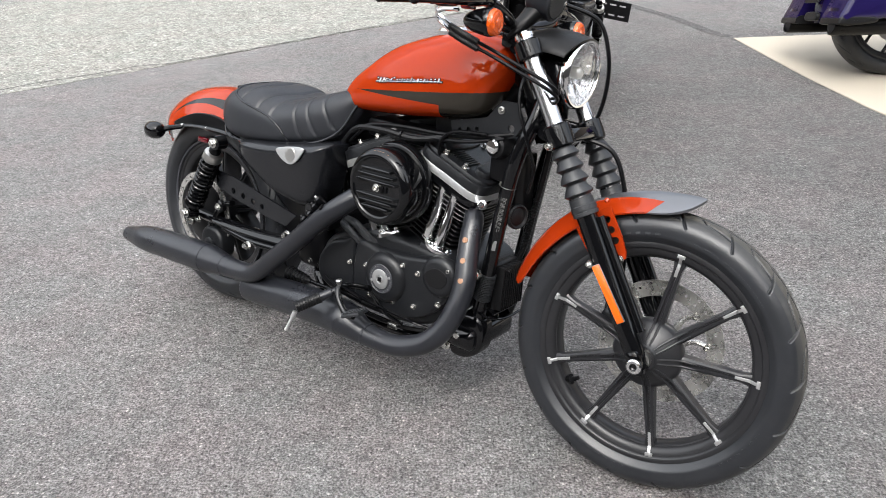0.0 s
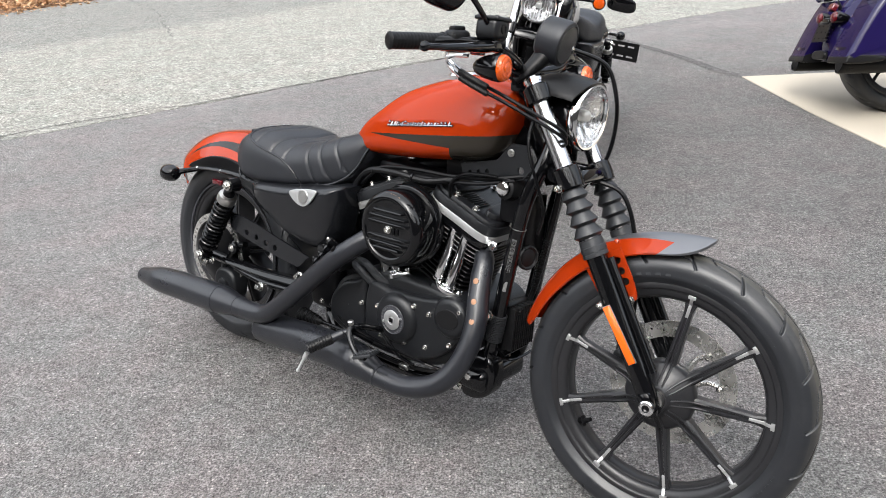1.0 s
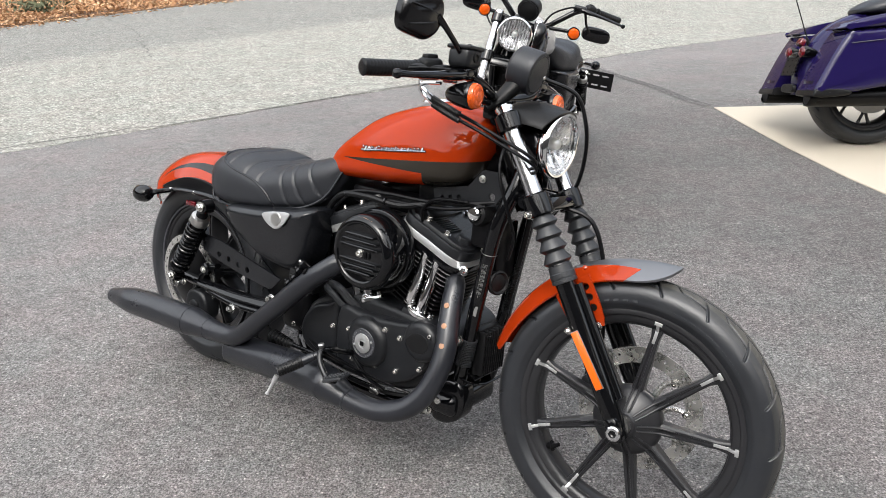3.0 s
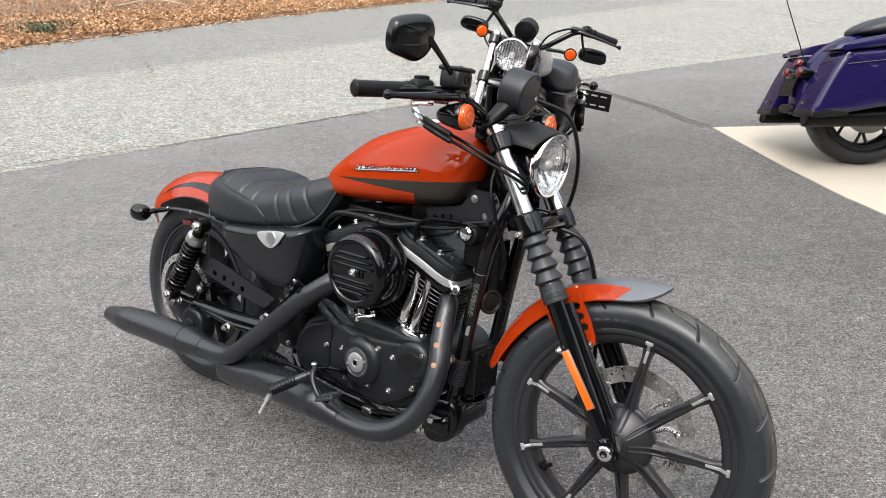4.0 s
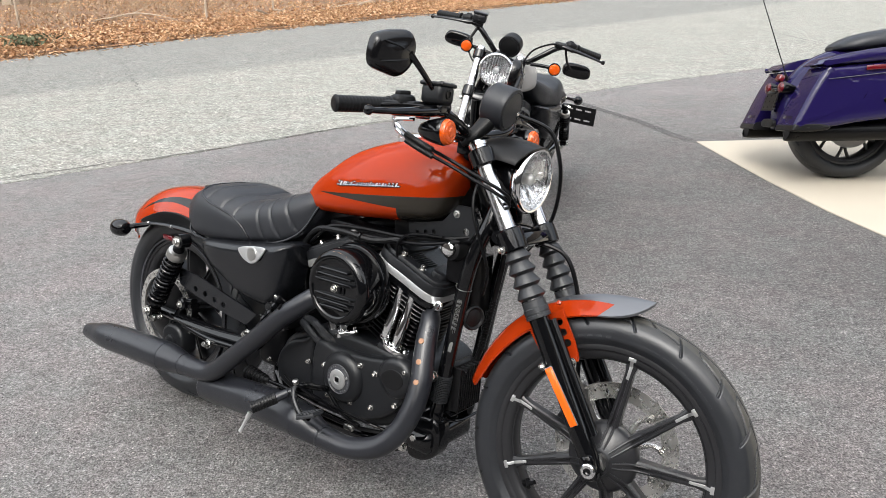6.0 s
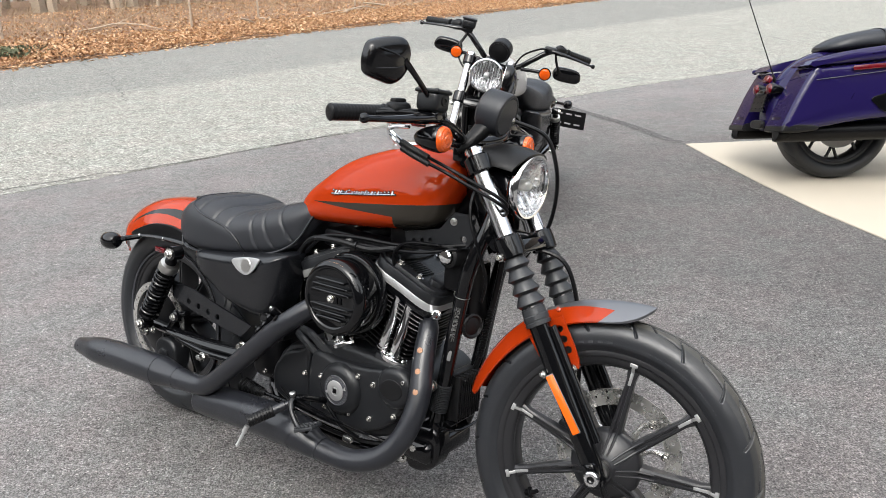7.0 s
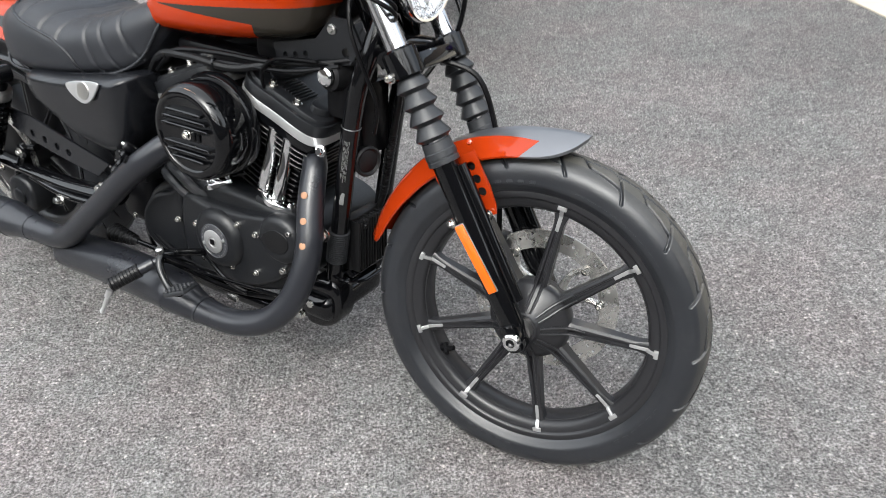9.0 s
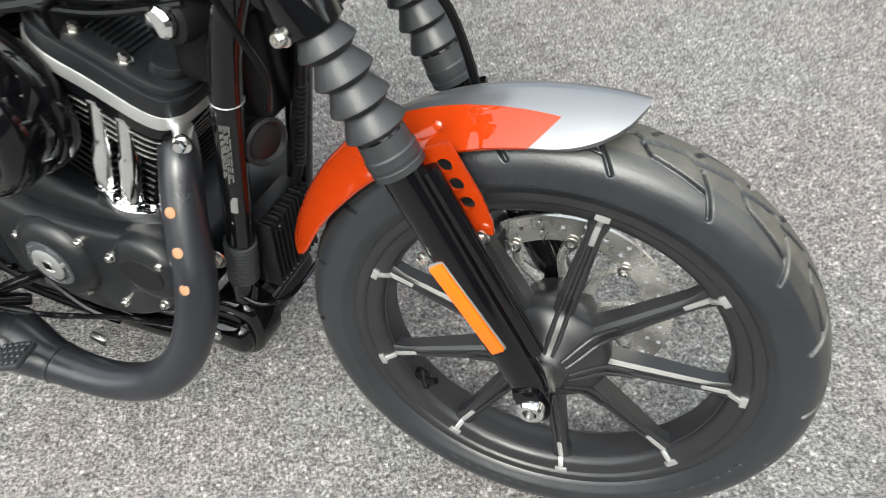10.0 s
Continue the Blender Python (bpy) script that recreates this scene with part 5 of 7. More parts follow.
def rear_end(root, o):
    c = V(0, 0, 0.32)
    bm = B()
    lathe_y(bm, rim_profile(0.222, 0.118), c, 72, True)
    wheel = part("rear_wheel", bm, "wheel", root)
    bm = B()
    tyre_mesh(bm, c, 0.323, 0.152, 0.220, 220 if not o["detail"] else 440, 40, 22)
    part("tyre", bm, "rubber", wheel, "wide black rear tyre")
    bm = B()
    lathe_y(bm, ((0.02, -0.08), (0.045, -0.078), (0.055, -0.05), (0.06, 0.0), (0.055, 0.06), (0.02, 0.07)), c, 32)
    part("hub", bm, "wheel", wheel)
    bm = B()
    spoke_mesh(bm, V(0, 0, 0), 0, 0.04, 0.19, 0.017, 0.010, 0.036, 0.032)
    for k in range(9):
        part("spoke", bm.copy(), "wheel", wheel, "", Matrix.Translation(c) @ Matrix.Rotation(-radians(13 + 40 * k), 4, "Y"))
    bm.free()
    bm = B()
    lathe_y(bm, ((0.227, -0.063), (0.2285, -0.0668), (0.2335, -0.0688), (0.2345, -0.066), (0.229, -0.061)), c, 96, True)
    part("rim_stripe", bm, "grey_ring", wheel, "grey stripe round the rim")
    bm = B()
    holes = [circle(0, 0, 0.117, 40)] + [circle(0.126 * math.cos(2 * math.pi * k / 24), 0.126 * math.sin(2 * math.pi * k / 24), 0.004, 8) for k in range(24)]
    plate(bm, circle(0, 0, 0.138, 72), 0.005, Matrix.Translation(c + V(-0.010, -0.114, -0.006)) @ Matrix(((1, 0, 0, 0), (0, 0, -1, 0), (0, 1, 0, 0), (0, 0, 0, 1))), holes)
    part("brake_disc", bm, "disc", wheel, "drilled steel brake disc")
    bm = B()
    lathe_y(bm, ((0.02, -0.112), (0.050, -0.111), (0.100, -0.108), (0.112, -0.104), (0.112, -0.098), (0.02, -0.094)), c + V(-0.010, 0, -0.006), 40)
    part("disc_carrier", bm, "dark", wheel, "black disc carrier")
    # fender
    rows = []
    N, K = 52, 22
    for i in range(N + 1):
        f = i / N
        a = radians(38 + 102.5 * f)
        half = 0.104
        endr = 0.0
        if f > 0.9:
            half *= max(0.45, 1 - ((f - 0.9) / 0.1) ** 2) ** 0.4
            endr = 0.012 * ((f - 0.9) / 0.1) ** 2
        row, inn = [], []
        for j in range(K + 1):
            u = -1 + 2 * j / K
            r = 0.400 - endr - 0.086 * abs(u) ** 2.6
            row.append(c + V(r * math.cos(a), half * (abs(u) ** 0.8) * (1 if u > 0 else -1), r * math.sin(a)))
            r -= 0.004
            inn.append(c + V(r * math.cos(a), half * 0.97 * (abs(u) ** 0.8) * (1 if u > 0 else -1), r * math.sin(a)))
        rows.append(row + inn[::-1])
    bm = B()
    rings(bm, rows, True)
    fen = part("rear_fender", bm, o["rf"], root, o["fender_label"])
    for sg in (-1, 1):
        bm = B()
        tube(bm, [(0.20, sg * 0.112, 0.600), (0.06, sg * 0.114, 0.605), (-0.10, sg * 0.114, 0.592), (-0.215, sg * 0.112, 0.560)], [0.016, 0.015, 0.012, 0.008], 10, 6, 0.5)
        part("fender_strut", bm, "gloss", root, "black fender strut")
        bm = B()
        cover(bm, [(x * 1, z) for x, z in ((0.17, 0.60), (0.12, 0.63), (0.05, 0.645), (-0.04, 0.640), (-0.12, 0.615), (-0.17, 0.585), (-0.05, 0.59), (0.08, 0.59))], 0.008, 0.003, Matrix.Translation((0, sg * 0.100, 0)) @ Matrix(((1, 0, 0, 0), (0, 0, sg, 0), (0, 1, 0, 0), (0, 0, 0, 1))))
        part("strut_cover", bm, "dark", root)
        for x, z in ((-0.10, 0.592), (0.03, 0.603), (-0.19, 0.568)):
            bm = B()
            cap_bolt(bm, (x, sg * 0.122, z), (0, sg, 0), 0.0055, 0.006)
            part("bolt", bm, "zinc", root)
        # signal on its stem
        sc = V(-0.150, sg * 0.190, 0.575)
        bm = B()
        lathe(bm, ((0.005, -0.036), (0.018, -0.032), (0.026, -0.018), (0.0285, 0.0), (0.0275, 0.018), (0.020, 0.032), (0.006, 0.037)), sc, (-1, 0, -0.1), 24)
        sig = part("rear_signal", bm, "gloss", root, "gloss black rear signal")
        bm = B()
        lathe(bm, ((0.0262, 0.0), (0.0255, 0.012), (0.0185, 0.026), (0.006, 0.0305)), sc + V(-0.0078, 0, 0), (-1, 0, -0.1), 24)
        part("signal_lens", bm, "smoke", sig, "dark red lens")
        cable(sig, "signal_stem", [sc + V(0.02, 0, 0.002), sc + V(0.03, -sg * 0.03, 0.008), sc + V(0.05, -sg * 0.068, 0.014)], [0.011, 0.009, 0.008], "gloss")
        # shock absorber
        a, b = V(0.166, sg * 0.178, 0.590), V(0.004, sg * 0.172, 0.332)
        d = (b - a).normalized()
        L = (b - a).length
        bm = B()
        lathe(bm, ((0.012, 0.02), (0.018, 0.03), (0.0155, 0.06), (0.0155, L - 0.05), (0.022, L - 0.045), (0.022, L - 0.03), (0.012, L - 0.02)), a, d, 20)
        sh = part("shock_absorber", bm, "dark", root, "black coil-over shock absorber")
        bm = B()
        lathe(bm, ((0.014, 0.040), (0.028, 0.043), (0.030, 0.050), (0.030, 0.066), (0.027, 0.070), (0.016, 0.071)), a, d, 24)
        part("spring_cap", bm, "steel", sh, "silver upper spring seat")
        bm = B()
        lathe(bm, ((0.016, L - 0.054), (0.030, L - 0.052), (0.032, L - 0.044), (0.026, L - 0.038), (0.016, L - 0.036)), a, d, 24)
        part("spring_seat", bm, "gloss", sh)
        Bm = basis(a, d)
        turns, n = 11.5, 260
        pts = [Bm @ V(0.027 * math.cos(2 * math.pi * turns * k / n), 0.027 * math.sin(2 * math.pi * turns * k / n), 0.072 + (L - 0.126) * k / n) for k in range(n + 1)]
        bm = B()
        tube(bm, pts, 0.0042, 8, 1)
        part("spring", bm, "gloss", sh, "gloss black coil spring")
        for p, r in ((a, 0.022), (b, 0.019)):
            bm = B()
            lathe(bm, ((0.010, -0.020), (r, -0.018), (r, 0.016), (0.010, 0.018)), p, (0, sg, 0), 22)
            part("shock_eye", bm, "gloss", sh)
            bm = B()
            bolt(bm, p + V(0, sg * 0.020, 0), (0, sg, 0), 0.0105, 0.011)
            part("shock_bolt", bm, "zinc", sh)
        # swingarm and axle adjuster
        bm = B()
        tube(bm, [(-0.045, sg * 0.125, 0.318), (0.10, sg * 0.128, 0.315), (0.28, sg * 0.13, 0.318), (0.46, sg * 0.12, 0.330)], [0.020, 0.022, 0.024, 0.028], 12, 4, 0.75)
        part("swingarm", bm, "gloss", root, "gloss black swingarm")
        bm = B()
        tube(bm, [(0.12, sg * 0.133, 0.300), (0.27, sg * 0.150, 0.298), (0.40, sg * 0.150, 0.306)], 0.011, 10, 4)
        part("swingarm_brace", bm, "gloss", root)
        bm = B()
        lathe(bm, ((0.012, 0.0), (0.021, 0.002), (0.021, 0.012), (0.017, 0.016), (0.009, 0.016), (0.008, 0.008)), (-0.019, sg * 0.150, 0.301), (0, sg, 0), 6)
        bolt(bm, (0.013, sg * 0.150, 0.305), (0, sg, 0), 0.008, 0.01)
        part("axle_nut", bm, "zinc", root, "bright rear axle nut")
        # perforated strut plate
        bm = B()
        m = Matrix.Translation((0, sg * 0.146, 0)) @ Matrix(((1, 0, 0, 0), (0, 0, 1, 0), (0, 1, 0, 0), (0, 0, 0, 1)))
        plate(bm, [(0.113, 0.490), (0.20, 0.484), (0.36, 0.452), (0.480, 0.429), (0.434, 0.388), (0.38, 0.393), (0.30, 0.402), (0.20, 0.418), (0.115, 0.440)], 0.006, m,
              [circle(x, z, 0.0095) for x, z in ((0.195, 0.441), (0.242, 0.435), (0.288, 0.428), (0.331, 0.422))])
        part("frame_plate", bm, "plastic_smooth", root, "black plate pierced with round holes")
    bm = B()
    tube(bm, [(0.02, -0.10, 0.22), (0.03, -0.115, 0.24), (0.045, -0.115, 0.30)], 0.018, 10, 4)
    part("caliper_bracket", bm, "wrinkle", root)
    bm = B()
    cover(bm, [(0.012, 0.205), (0.030, 0.178), (0.080, 0.178), (0.118, 0.205), (0.124, 0.250), (0.104, 0.284), (0.060, 0.292), (0.022, 0.268)], 0.052, 0.012, Matrix.Translation((0, -0.096, 0)) @ Matrix(((1, 0, 0, 0), (0, 0, -1, 0), (0, 1, 0, 0), (0, 0, 0, 1))), 4)
    lathe(bm, ((0.024, 0.0), (0.024, 0.008), (0.018, 0.011), (0.004, 0.012)), (0.070, -0.146, 0.234), (0, -1, 0), 22)
    cal = part("rear_caliper", bm, "wrinkle", root, "black rear brake caliper")
    bm = B()
    tube(bm, [(0.055, -0.128, 0.285), (0.085, -0.128, 0.335), (0.120, -0.125, 0.375), (0.150, -0.120, 0.385)], [0.014, 0.017, 0.020, 0.014], 12, 4, 0.6)
    lathe(bm, ((0.020, 0.0), (0.020, 0.012), (0.013, 0.016), (0.004, 0.016)), (0.118, -0.135, 0.372), (0, -1, 0), 20)
    part("caliper_arm", bm, "gloss", cal)
    bm = B()
    bolt(bm, (0.118, -0.151, 0.372), (0, -1, 0), 0.008, 0.008)
    part("caliper_bolt", bm, "steel", cal)
    # stop lamp
    bm = B()
    box(bm, (-0.006, -0.110, 0.560), (0.050, 0.008, 0.016), 0.003)
    part("rear_reflector", bm, "red", root, "red side reflector")
    bm = B()
    box(bm, (0.075, 0.0, 0.728), (0.03, 0.05, 0.02), 0.005)
    part("seat_bolt_tab", bm, "gloss", root)


# outline of the cylinder heads, seen along the bore
RING = [(-0.110, -0.058), (-0.107, 0.06), (-0.06, 0.088), (0.05, 0.088), (0.094, 0.06), (0.103, -0.050), (0.096, -0.089), (0.070, -0.105), (0.0, -0.107), (-0.066, -0.109), (-0.101, -0.094)]


def engine(root, o):
    bm = B()
    # crankcase between the covers
    cover(bm, [(0.56, 0.29), (0.57, 0.37), (0.66, 0.43), (0.80, 0.455), (0.95, 0.45), (1.05, 0.42), (1.06, 0.34), (0.98, 0.25), (0.86, 0.215), (0.70, 0.215), (0.60, 0.235)], 0.24, 0.02, Matrix.Translation((0, 0.12, 0)) @ Matrix(((1, 0, 0, 0), (0, 0, -1, 0), (0, 1, 0, 0), (0, 0, 0, 1))))
    eng = part("engine", bm, "wrinkle", root, "black V-twin engine")
    side = Matrix.Translation((0.004, -0.108, -0.008)) @ Matrix(((1, 0, 0, 0), (0, 0, -1, 0), (0, 1, 0, 0), (0, 0, 0, 1)))
    bm = B()
    cover(bm, [(0.716, 0.420), (0.80, 0.424), (0.90, 0.432), (0.985, 0.446), (1.040, 0.438), (1.052, 0.395), (1.020, 0.335), (0.965, 0.283), (0.885, 0.252), (0.80, 0.252), (0.716, 0.262)], 0.040, 0.012, side, 5, 4, 0.001)
    cc = part("cam_cover", bm, "wrinkle", root, "black wrinkle-finish engine side cover")
    bm = B()
    cover(bm, [(0.701, 0.420), (0.66, 0.415), (0.605, 0.392), (0.565, 0.340), (0.565, 0.285), (0.60, 0.258), (0.66, 0.252), (0.701, 0.258)], 0.034, 0.012, side, 5)
    part("sprocket_cover", bm, "wrinkle", root, "black wrinkle-finish rear cover")
    bm = B()
    lathe(bm, ((0.070, 0.0), (0.068, 0.008), (0.060, 0.016), (0.052, 0.019), (0.048, 0.020), (0.003, 0.020)), (0.832, -0.146, 0.346), (0, -1, 0), 48)
    part("timer_boss", bm, "wrinkle", cc)
    bm = B()
    lathe(bm, ((0.040, 0.0), (0.040, 0.002), (0.0385, 0.003), (0.0375, 0.002), (0.026, 0.002), (0.025, 0.004), (0.004, 0.004)), (0.832, -0.1655, 0.346), (0, -1, 0), 48)
    part("timer_cover", bm, "grey_ring", cc, "dark grey ring round the badge")
    bm = B()
    lathe(bm, ((0.027, 0.0), (0.027, 0.0022), (0.0255, 0.003), (0.013, 0.003), (0.0125, 0.0012), (0.0085, 0.0012), (0.008, 0.003), (0.001, 0.003)), (0.832, -0.1690, 0.346), (0, -1, 0), 40)
    for a in (0.35, 0.35 + math.pi):
        lathe(bm, ((0.0035, 0), (0.0035, 0.0035), (0.002, 0.004)), (0.832 + 0.0315 * math.cos(a), -0.167, 0.346 + 0.0315 * math.sin(a)), (0, -1, 0), 10)
    part("timer_badge", bm, "silver", cc, "round brushed steel badge")
    bm = B()
    cover(bm, [(0.008 * (1 if k % 2 else 0.72) * math.cos(k * math.pi / 4), 0.008 * (1 if k % 2 else 0.72) * math.sin(k * math.pi / 4)) for k in range(8)], 0.0016, 0.0006, basis((0.832, -0.1721, 0.346), (0, -1, 0)), 3, 2)
    part("badge_emblem", bm, "dark", cc)
    bm = B()
    for k in range(26):
        if k in (6, 7, 19, 20):
            continue
        an = 2 * math.pi * k / 26
        box(bm, (0.832 + 0.0345 * math.cos(an), -0.1678, 0.346 + 0.0345 * math.sin(an)), (0.0022, 0.0012, 0.0022), 0.0)
    part("badge_marks", bm, "label", cc)
    bm = B()
    lathe(bm, ((0.054, 0.0), (0.053, 0.014), (0.047, 0.021), (0.036, 0.024), (0.003, 0.0245)), (1.014, -0.142, 0.402), (0, -1, 0), 40)
    part("gear_cover", bm, "wrinkle", cc)
    bm = B()
    cover(bm, [(-0.036, 0.0), (-0.02, 0.018), (0.004, 0.027), (0.030, 0.020), (0.036, -0.002), (0.020, -0.022), (-0.008, -0.026), (-0.028, -0.016)], 0.003, 0.0015, basis((1.010, -0.165, 0.400), (0, -1, 0)), 4)
    part("gear_cover_plate", bm, "plastic", cc)
    for x, z, y in ((0.700, 0.352, -0.147), (0.762, 0.361, -0.149), (0.793, 0.393, -0.149), (0.890, 0.396, -0.149), (0.941, 0.388, -0.149), (0.982, 0.428, -0.150), (1.046, 0.428, -0.160), (1.035, 0.364, -0.152), (1.012, 0.325, -0.149), (0.934, 0.294, -0.149), (0.862, 0.286, -0.149), (0.779, 0.281, -0.149), (0.512, 0.296, -0.12)):
        bm = B()
        cap_bolt(bm, (x, y, z), (0, -1, 0), 0.0062, 0.0075)
        part("bolt", bm, "zinc", cc)
    # cylinders
    for sg, name in ((1, "front"), (-1, "rear")):
        t = radians(22.5) * sg
        u, v = V(math.sin(t), 0, math.cos(t)), V(math.cos(t), 0, -math.sin(t))
        o0 = V(0.843 if sg > 0 else 0.852, 0.0, 0.322 if sg > 0 else 0.324)
        m = Matrix.Translation(o0) @ Matrix((v, V(0, 1, 0), u)).transposed().to_4x4()
        bm = B()
        lathe(bm, ((0.066, 0.10), (0.066, 0.34)), o0, u, 32)
        cyl = part("cylinder", bm, "dark", root)
        for k in range(13):
            bm = B()
            h = 0.142 + k * 0.0135
            w = 0.088
            fin = [(-w * 0.95, -0.075), (-w, 0.0), (-w * 0.95, 0.075), (-0.05, 0.086), (0.05, 0.086), (w * 0.95, 0.075), (w, 0.0), (w * 0.95, -0.075), (0.05, -0.086), (-0.05, -0.086)]
            if k > 8:
                fin = [(x * (0.90 + 0.022 * (k - 8)), y * (0.90 + 0.022 * (k - 8))) for x, y in RING]
            cover(bm, fin, 0.0042, 0.0012, m @ Matrix.Translation((0, 0, h)), 3, 1)
            part("cooling_fin", bm, "dark", cyl, "", sharp=30)
            if k > 8 and sg > 0:
                bm = B()
                cover(bm, [(x * 1.006, y * 1.006) for x, y in fin], 0.0011, 0.0003, m @ Matrix.Translation((0, 0, h + 0.0022)), 3, 1)
                part("fin_edge", bm, "label", cyl, "bright machined fin edge", sharp=30)
        # machined strip under the rocker box
        ring_ = RING
        bm = B()
        cover(bm, ring_, 0.022, 0.002, m @ Matrix.Translation((0, 0, 0.316)), 6, 2)
        head = part("cylinder_head", bm, "gloss", root)
        bm = B()
        cover(bm, [(x * 1.012, y * 1.014) for x, y in ring_], 0.0200, 0.003, m @ Matrix.Translation((0, 0, 0.3345)), 6, 2)
        part("rocker_gasket_strip", bm, "silver" if sg > 0 else "label", head, "bright machined edge strip")
        bm = B()
        cover(bm, ring_, 0.026, 0.003, m @ Matrix.Translation((0, 0, 0.3535)), 6, 2, 0.0)
        # the upper storey: a steep flat chamfer up to a level top
        cover(bm, [(x * 0.965, y * 0.955 + 0.003) for x, y in ring_], 0.013, 0.0085, m @ Matrix.Translation((0, 0, 0.3765)), 6, 2, 0.0)
        part("rocker_cover", bm, "wrinkle", head, "black rocker cover", sharp=24)
        bm = B()
        cover(bm, [(0.042, -0.046), (0.040, 0.05), (0.084, 0.045), (0.089, -0.042), (0.080, -0.074), (0.054, -0.080)], 0.016, 0.0045, m @ Matrix.Translation((0, 0, 0.3885)), 3, 2, 0.0)
        cover(bm, [(-0.088, -0.030), (-0.086, 0.05), (-0.040, 0.055), (-0.040, -0.055), (-0.062, -0.070)], 0.008, 0.004, m @ Matrix.Translation((0, 0, 0.3885)), 3, 2, 0.0)
        part("cover_boss", bm, "wrinkle", head, "", sharp=24)
        for k in range(8):
            bm = B()
            box(bm, (-0.030 + k * 0.0078, -0.052, 0.3895), (0.0030, 0.052, 0.009), 0.001, m)
            part("cover_rib", bm, "wrinkle", head)
        for x, y in ((-0.038, -0.088), (0.026, -0.086), (0.098, -0.020), (-0.095, 0.02), (0.02, 0.06), (-0.03, 0.065)):
            bm = B()
            bolt(bm, m @ V(x, y, 0.3895 if x < 0.09 else 0.3795), u, 0.0066, 0.010 if x < 0.09 else 0.016)
            part("bolt", bm, "zinc", head)
        # pushrod tubes and their blocks
        xs = (-0.010, 0.030) if sg > 0 else (-0.030, 0.010)
        for x in xs:
            bm = B()
            a, b = m @ V(x + 0.010 * sg, -0.098, 0.318), m @ V(x + 0.028 * sg, -0.098, 0.170 if sg > 0 else 0.143)
            d = (b - a).normalized()
            L = (b - a).length
            lathe(bm, ((0.0115, 0.0), (0.0115, L * 0.42), (0.0135, L * 0.44), (0.0135, L * 0.97), (0.0165, L * 0.98), (0.0165, L)), a, d, 20)
            part("pushrod_tube", bm, "chrome", eng, "polished pushrod tube")
        bm = B()
        mm = m @ Matrix.Translation((0.050, -0.100, 0.1585) if sg > 0 else (-0.019, -0.102, 0.131))
        cover(bm, [(-0.045, 0.014), (-0.030, -0.008), (0.0, -0.022), (0.03, -0.010), (0.045, 0.012), (0.03, 0.022), (0.0, 0.026), (-0.03, 0.024)], 0.012, 0.003, mm, 5)
        for x, y in ((-0.036, 0.010), (0.0, -0.012), (0.036, 0.010)):
            lathe(bm, ((0.007, 0.0), (0.007, 0.018), (0.004, 0.020)), mm @ V(x, y, 0), u, 10)
        blk = part("tappet_block", bm, "chrome", eng, "polished tappet cover")
        bm = B()
        box(bm, (0, 0.004, -0.026), (0.072, 0.040, 0.052), 0.006, mm)
        part("tappet_guide", bm, "wrinkle", blk, "black tappet guide below the cover")
    # intake between the cylinders
    bm = B()
    box(bm, (0.87, -0.05, 0.60), (0.10, 0.12, 0.09), 0.02)
    tube(bm, [(0.80, -0.02, 0.60), (0.94, -0.02, 0.60)], 0.03, 14, 1)
    part("intake", bm, "dark", eng)
    # air cleaner
    ac, ax = V(0.839, -0.117, 0.602), V(0.02, -1, 0.0)
    bm = B()
    lathe(bm, ((0.03, -0.06), (0.060, -0.055), (0.070, -0.012), (0.100, -0.004), (0.106, 0.002), (0.107, 0.016), (0.103, 0.024), (0.096, 0.026)), ac, ax, 64)
    air = part("air_cleaner", bm, "gloss", root, "gloss black round air cleaner")
    bm = B()
    lathe(bm, ((0.096, 0.020), (0.099, 0.030), (0.099, 0.070), (0.096, 0.084), (0.090, 0.093), (0.083, 0.0965), (0.077, 0.096), (0.074, 0.093), (0.072, 0.0925), (0.002, 0.0925)), ac, ax, 64)
    part("air_cleaner_cover", bm, "gloss", air)
    Ba = basis(ac, ax)
    for z, hw in ((0.046, 0.046), (0.031, 0.056), (0.016, 0.061), (-0.021, 0.060), (-0.036, 0.053), (-0.050, 0.042)):
        bm = B()
        cover(bm, [(-hw, 0.0), (-hw + 0.004, 0.0044), (0, 0.0052), (hw - 0.004, 0.0044), (hw, 0.0), (hw - 0.004, -0.0035), (0, -0.0042), (-hw + 0.004, -0.0035)], 0.0120, 0.0042, Ba @ Matrix.Translation((0, z, 0.0905)), 3, 5)
        part("cover_rib", bm, "gloss", air)
    bm = B()
    cap_bolt(bm, Ba @ V(0, 0, 0.0935), ax, 0.0085, 0.008)
    part("cover_screw", bm, "zinc", air, "bright centre screw")
    bm = B()
    for x in (0.018, 0.030):
        box(bm, (x, -0.001, 0.094), (0.008, 0.016, 0.003), 0.001, Ba)
    part("cover_emblem", bm, "dark", air)
    bm = B()
    tube(bm, [Ba @ V(0.0905 * math.sin(k), 0.0905 * math.cos(k), 0.0888) for k in (-0.15, 0.1, 0.35)], 0.0022, 6, 5)
    part("warning_label", bm, "bronze", air, "small orange label")
    # exhaust
    bm = B()
    tube(bm, [(1.036, -0.065, 0.558), (1.057, -0.090, 0.548), (1.067, -0.112, 0.512), (1.080, -0.136, 0.463), (1.092, -0.155, 0.416), (1.092, -0.176, 0.360), (1.074, -0.197, 0.300), (1.036, -0.215, 0.252), (0.982, -0.227, 0.225), (0.92, -0.235, 0.215), (0.835, -0.242, 0.224)],
         [0.024, 0.025, 0.0265, 0.027, 0.027, 0.027, 0.027, 0.0275, 0.0275, 0.028, 0.029], 28, 8)
    ex = part("front_exhaust_pipe", bm, "satin", root, "satin black exhaust pipe")
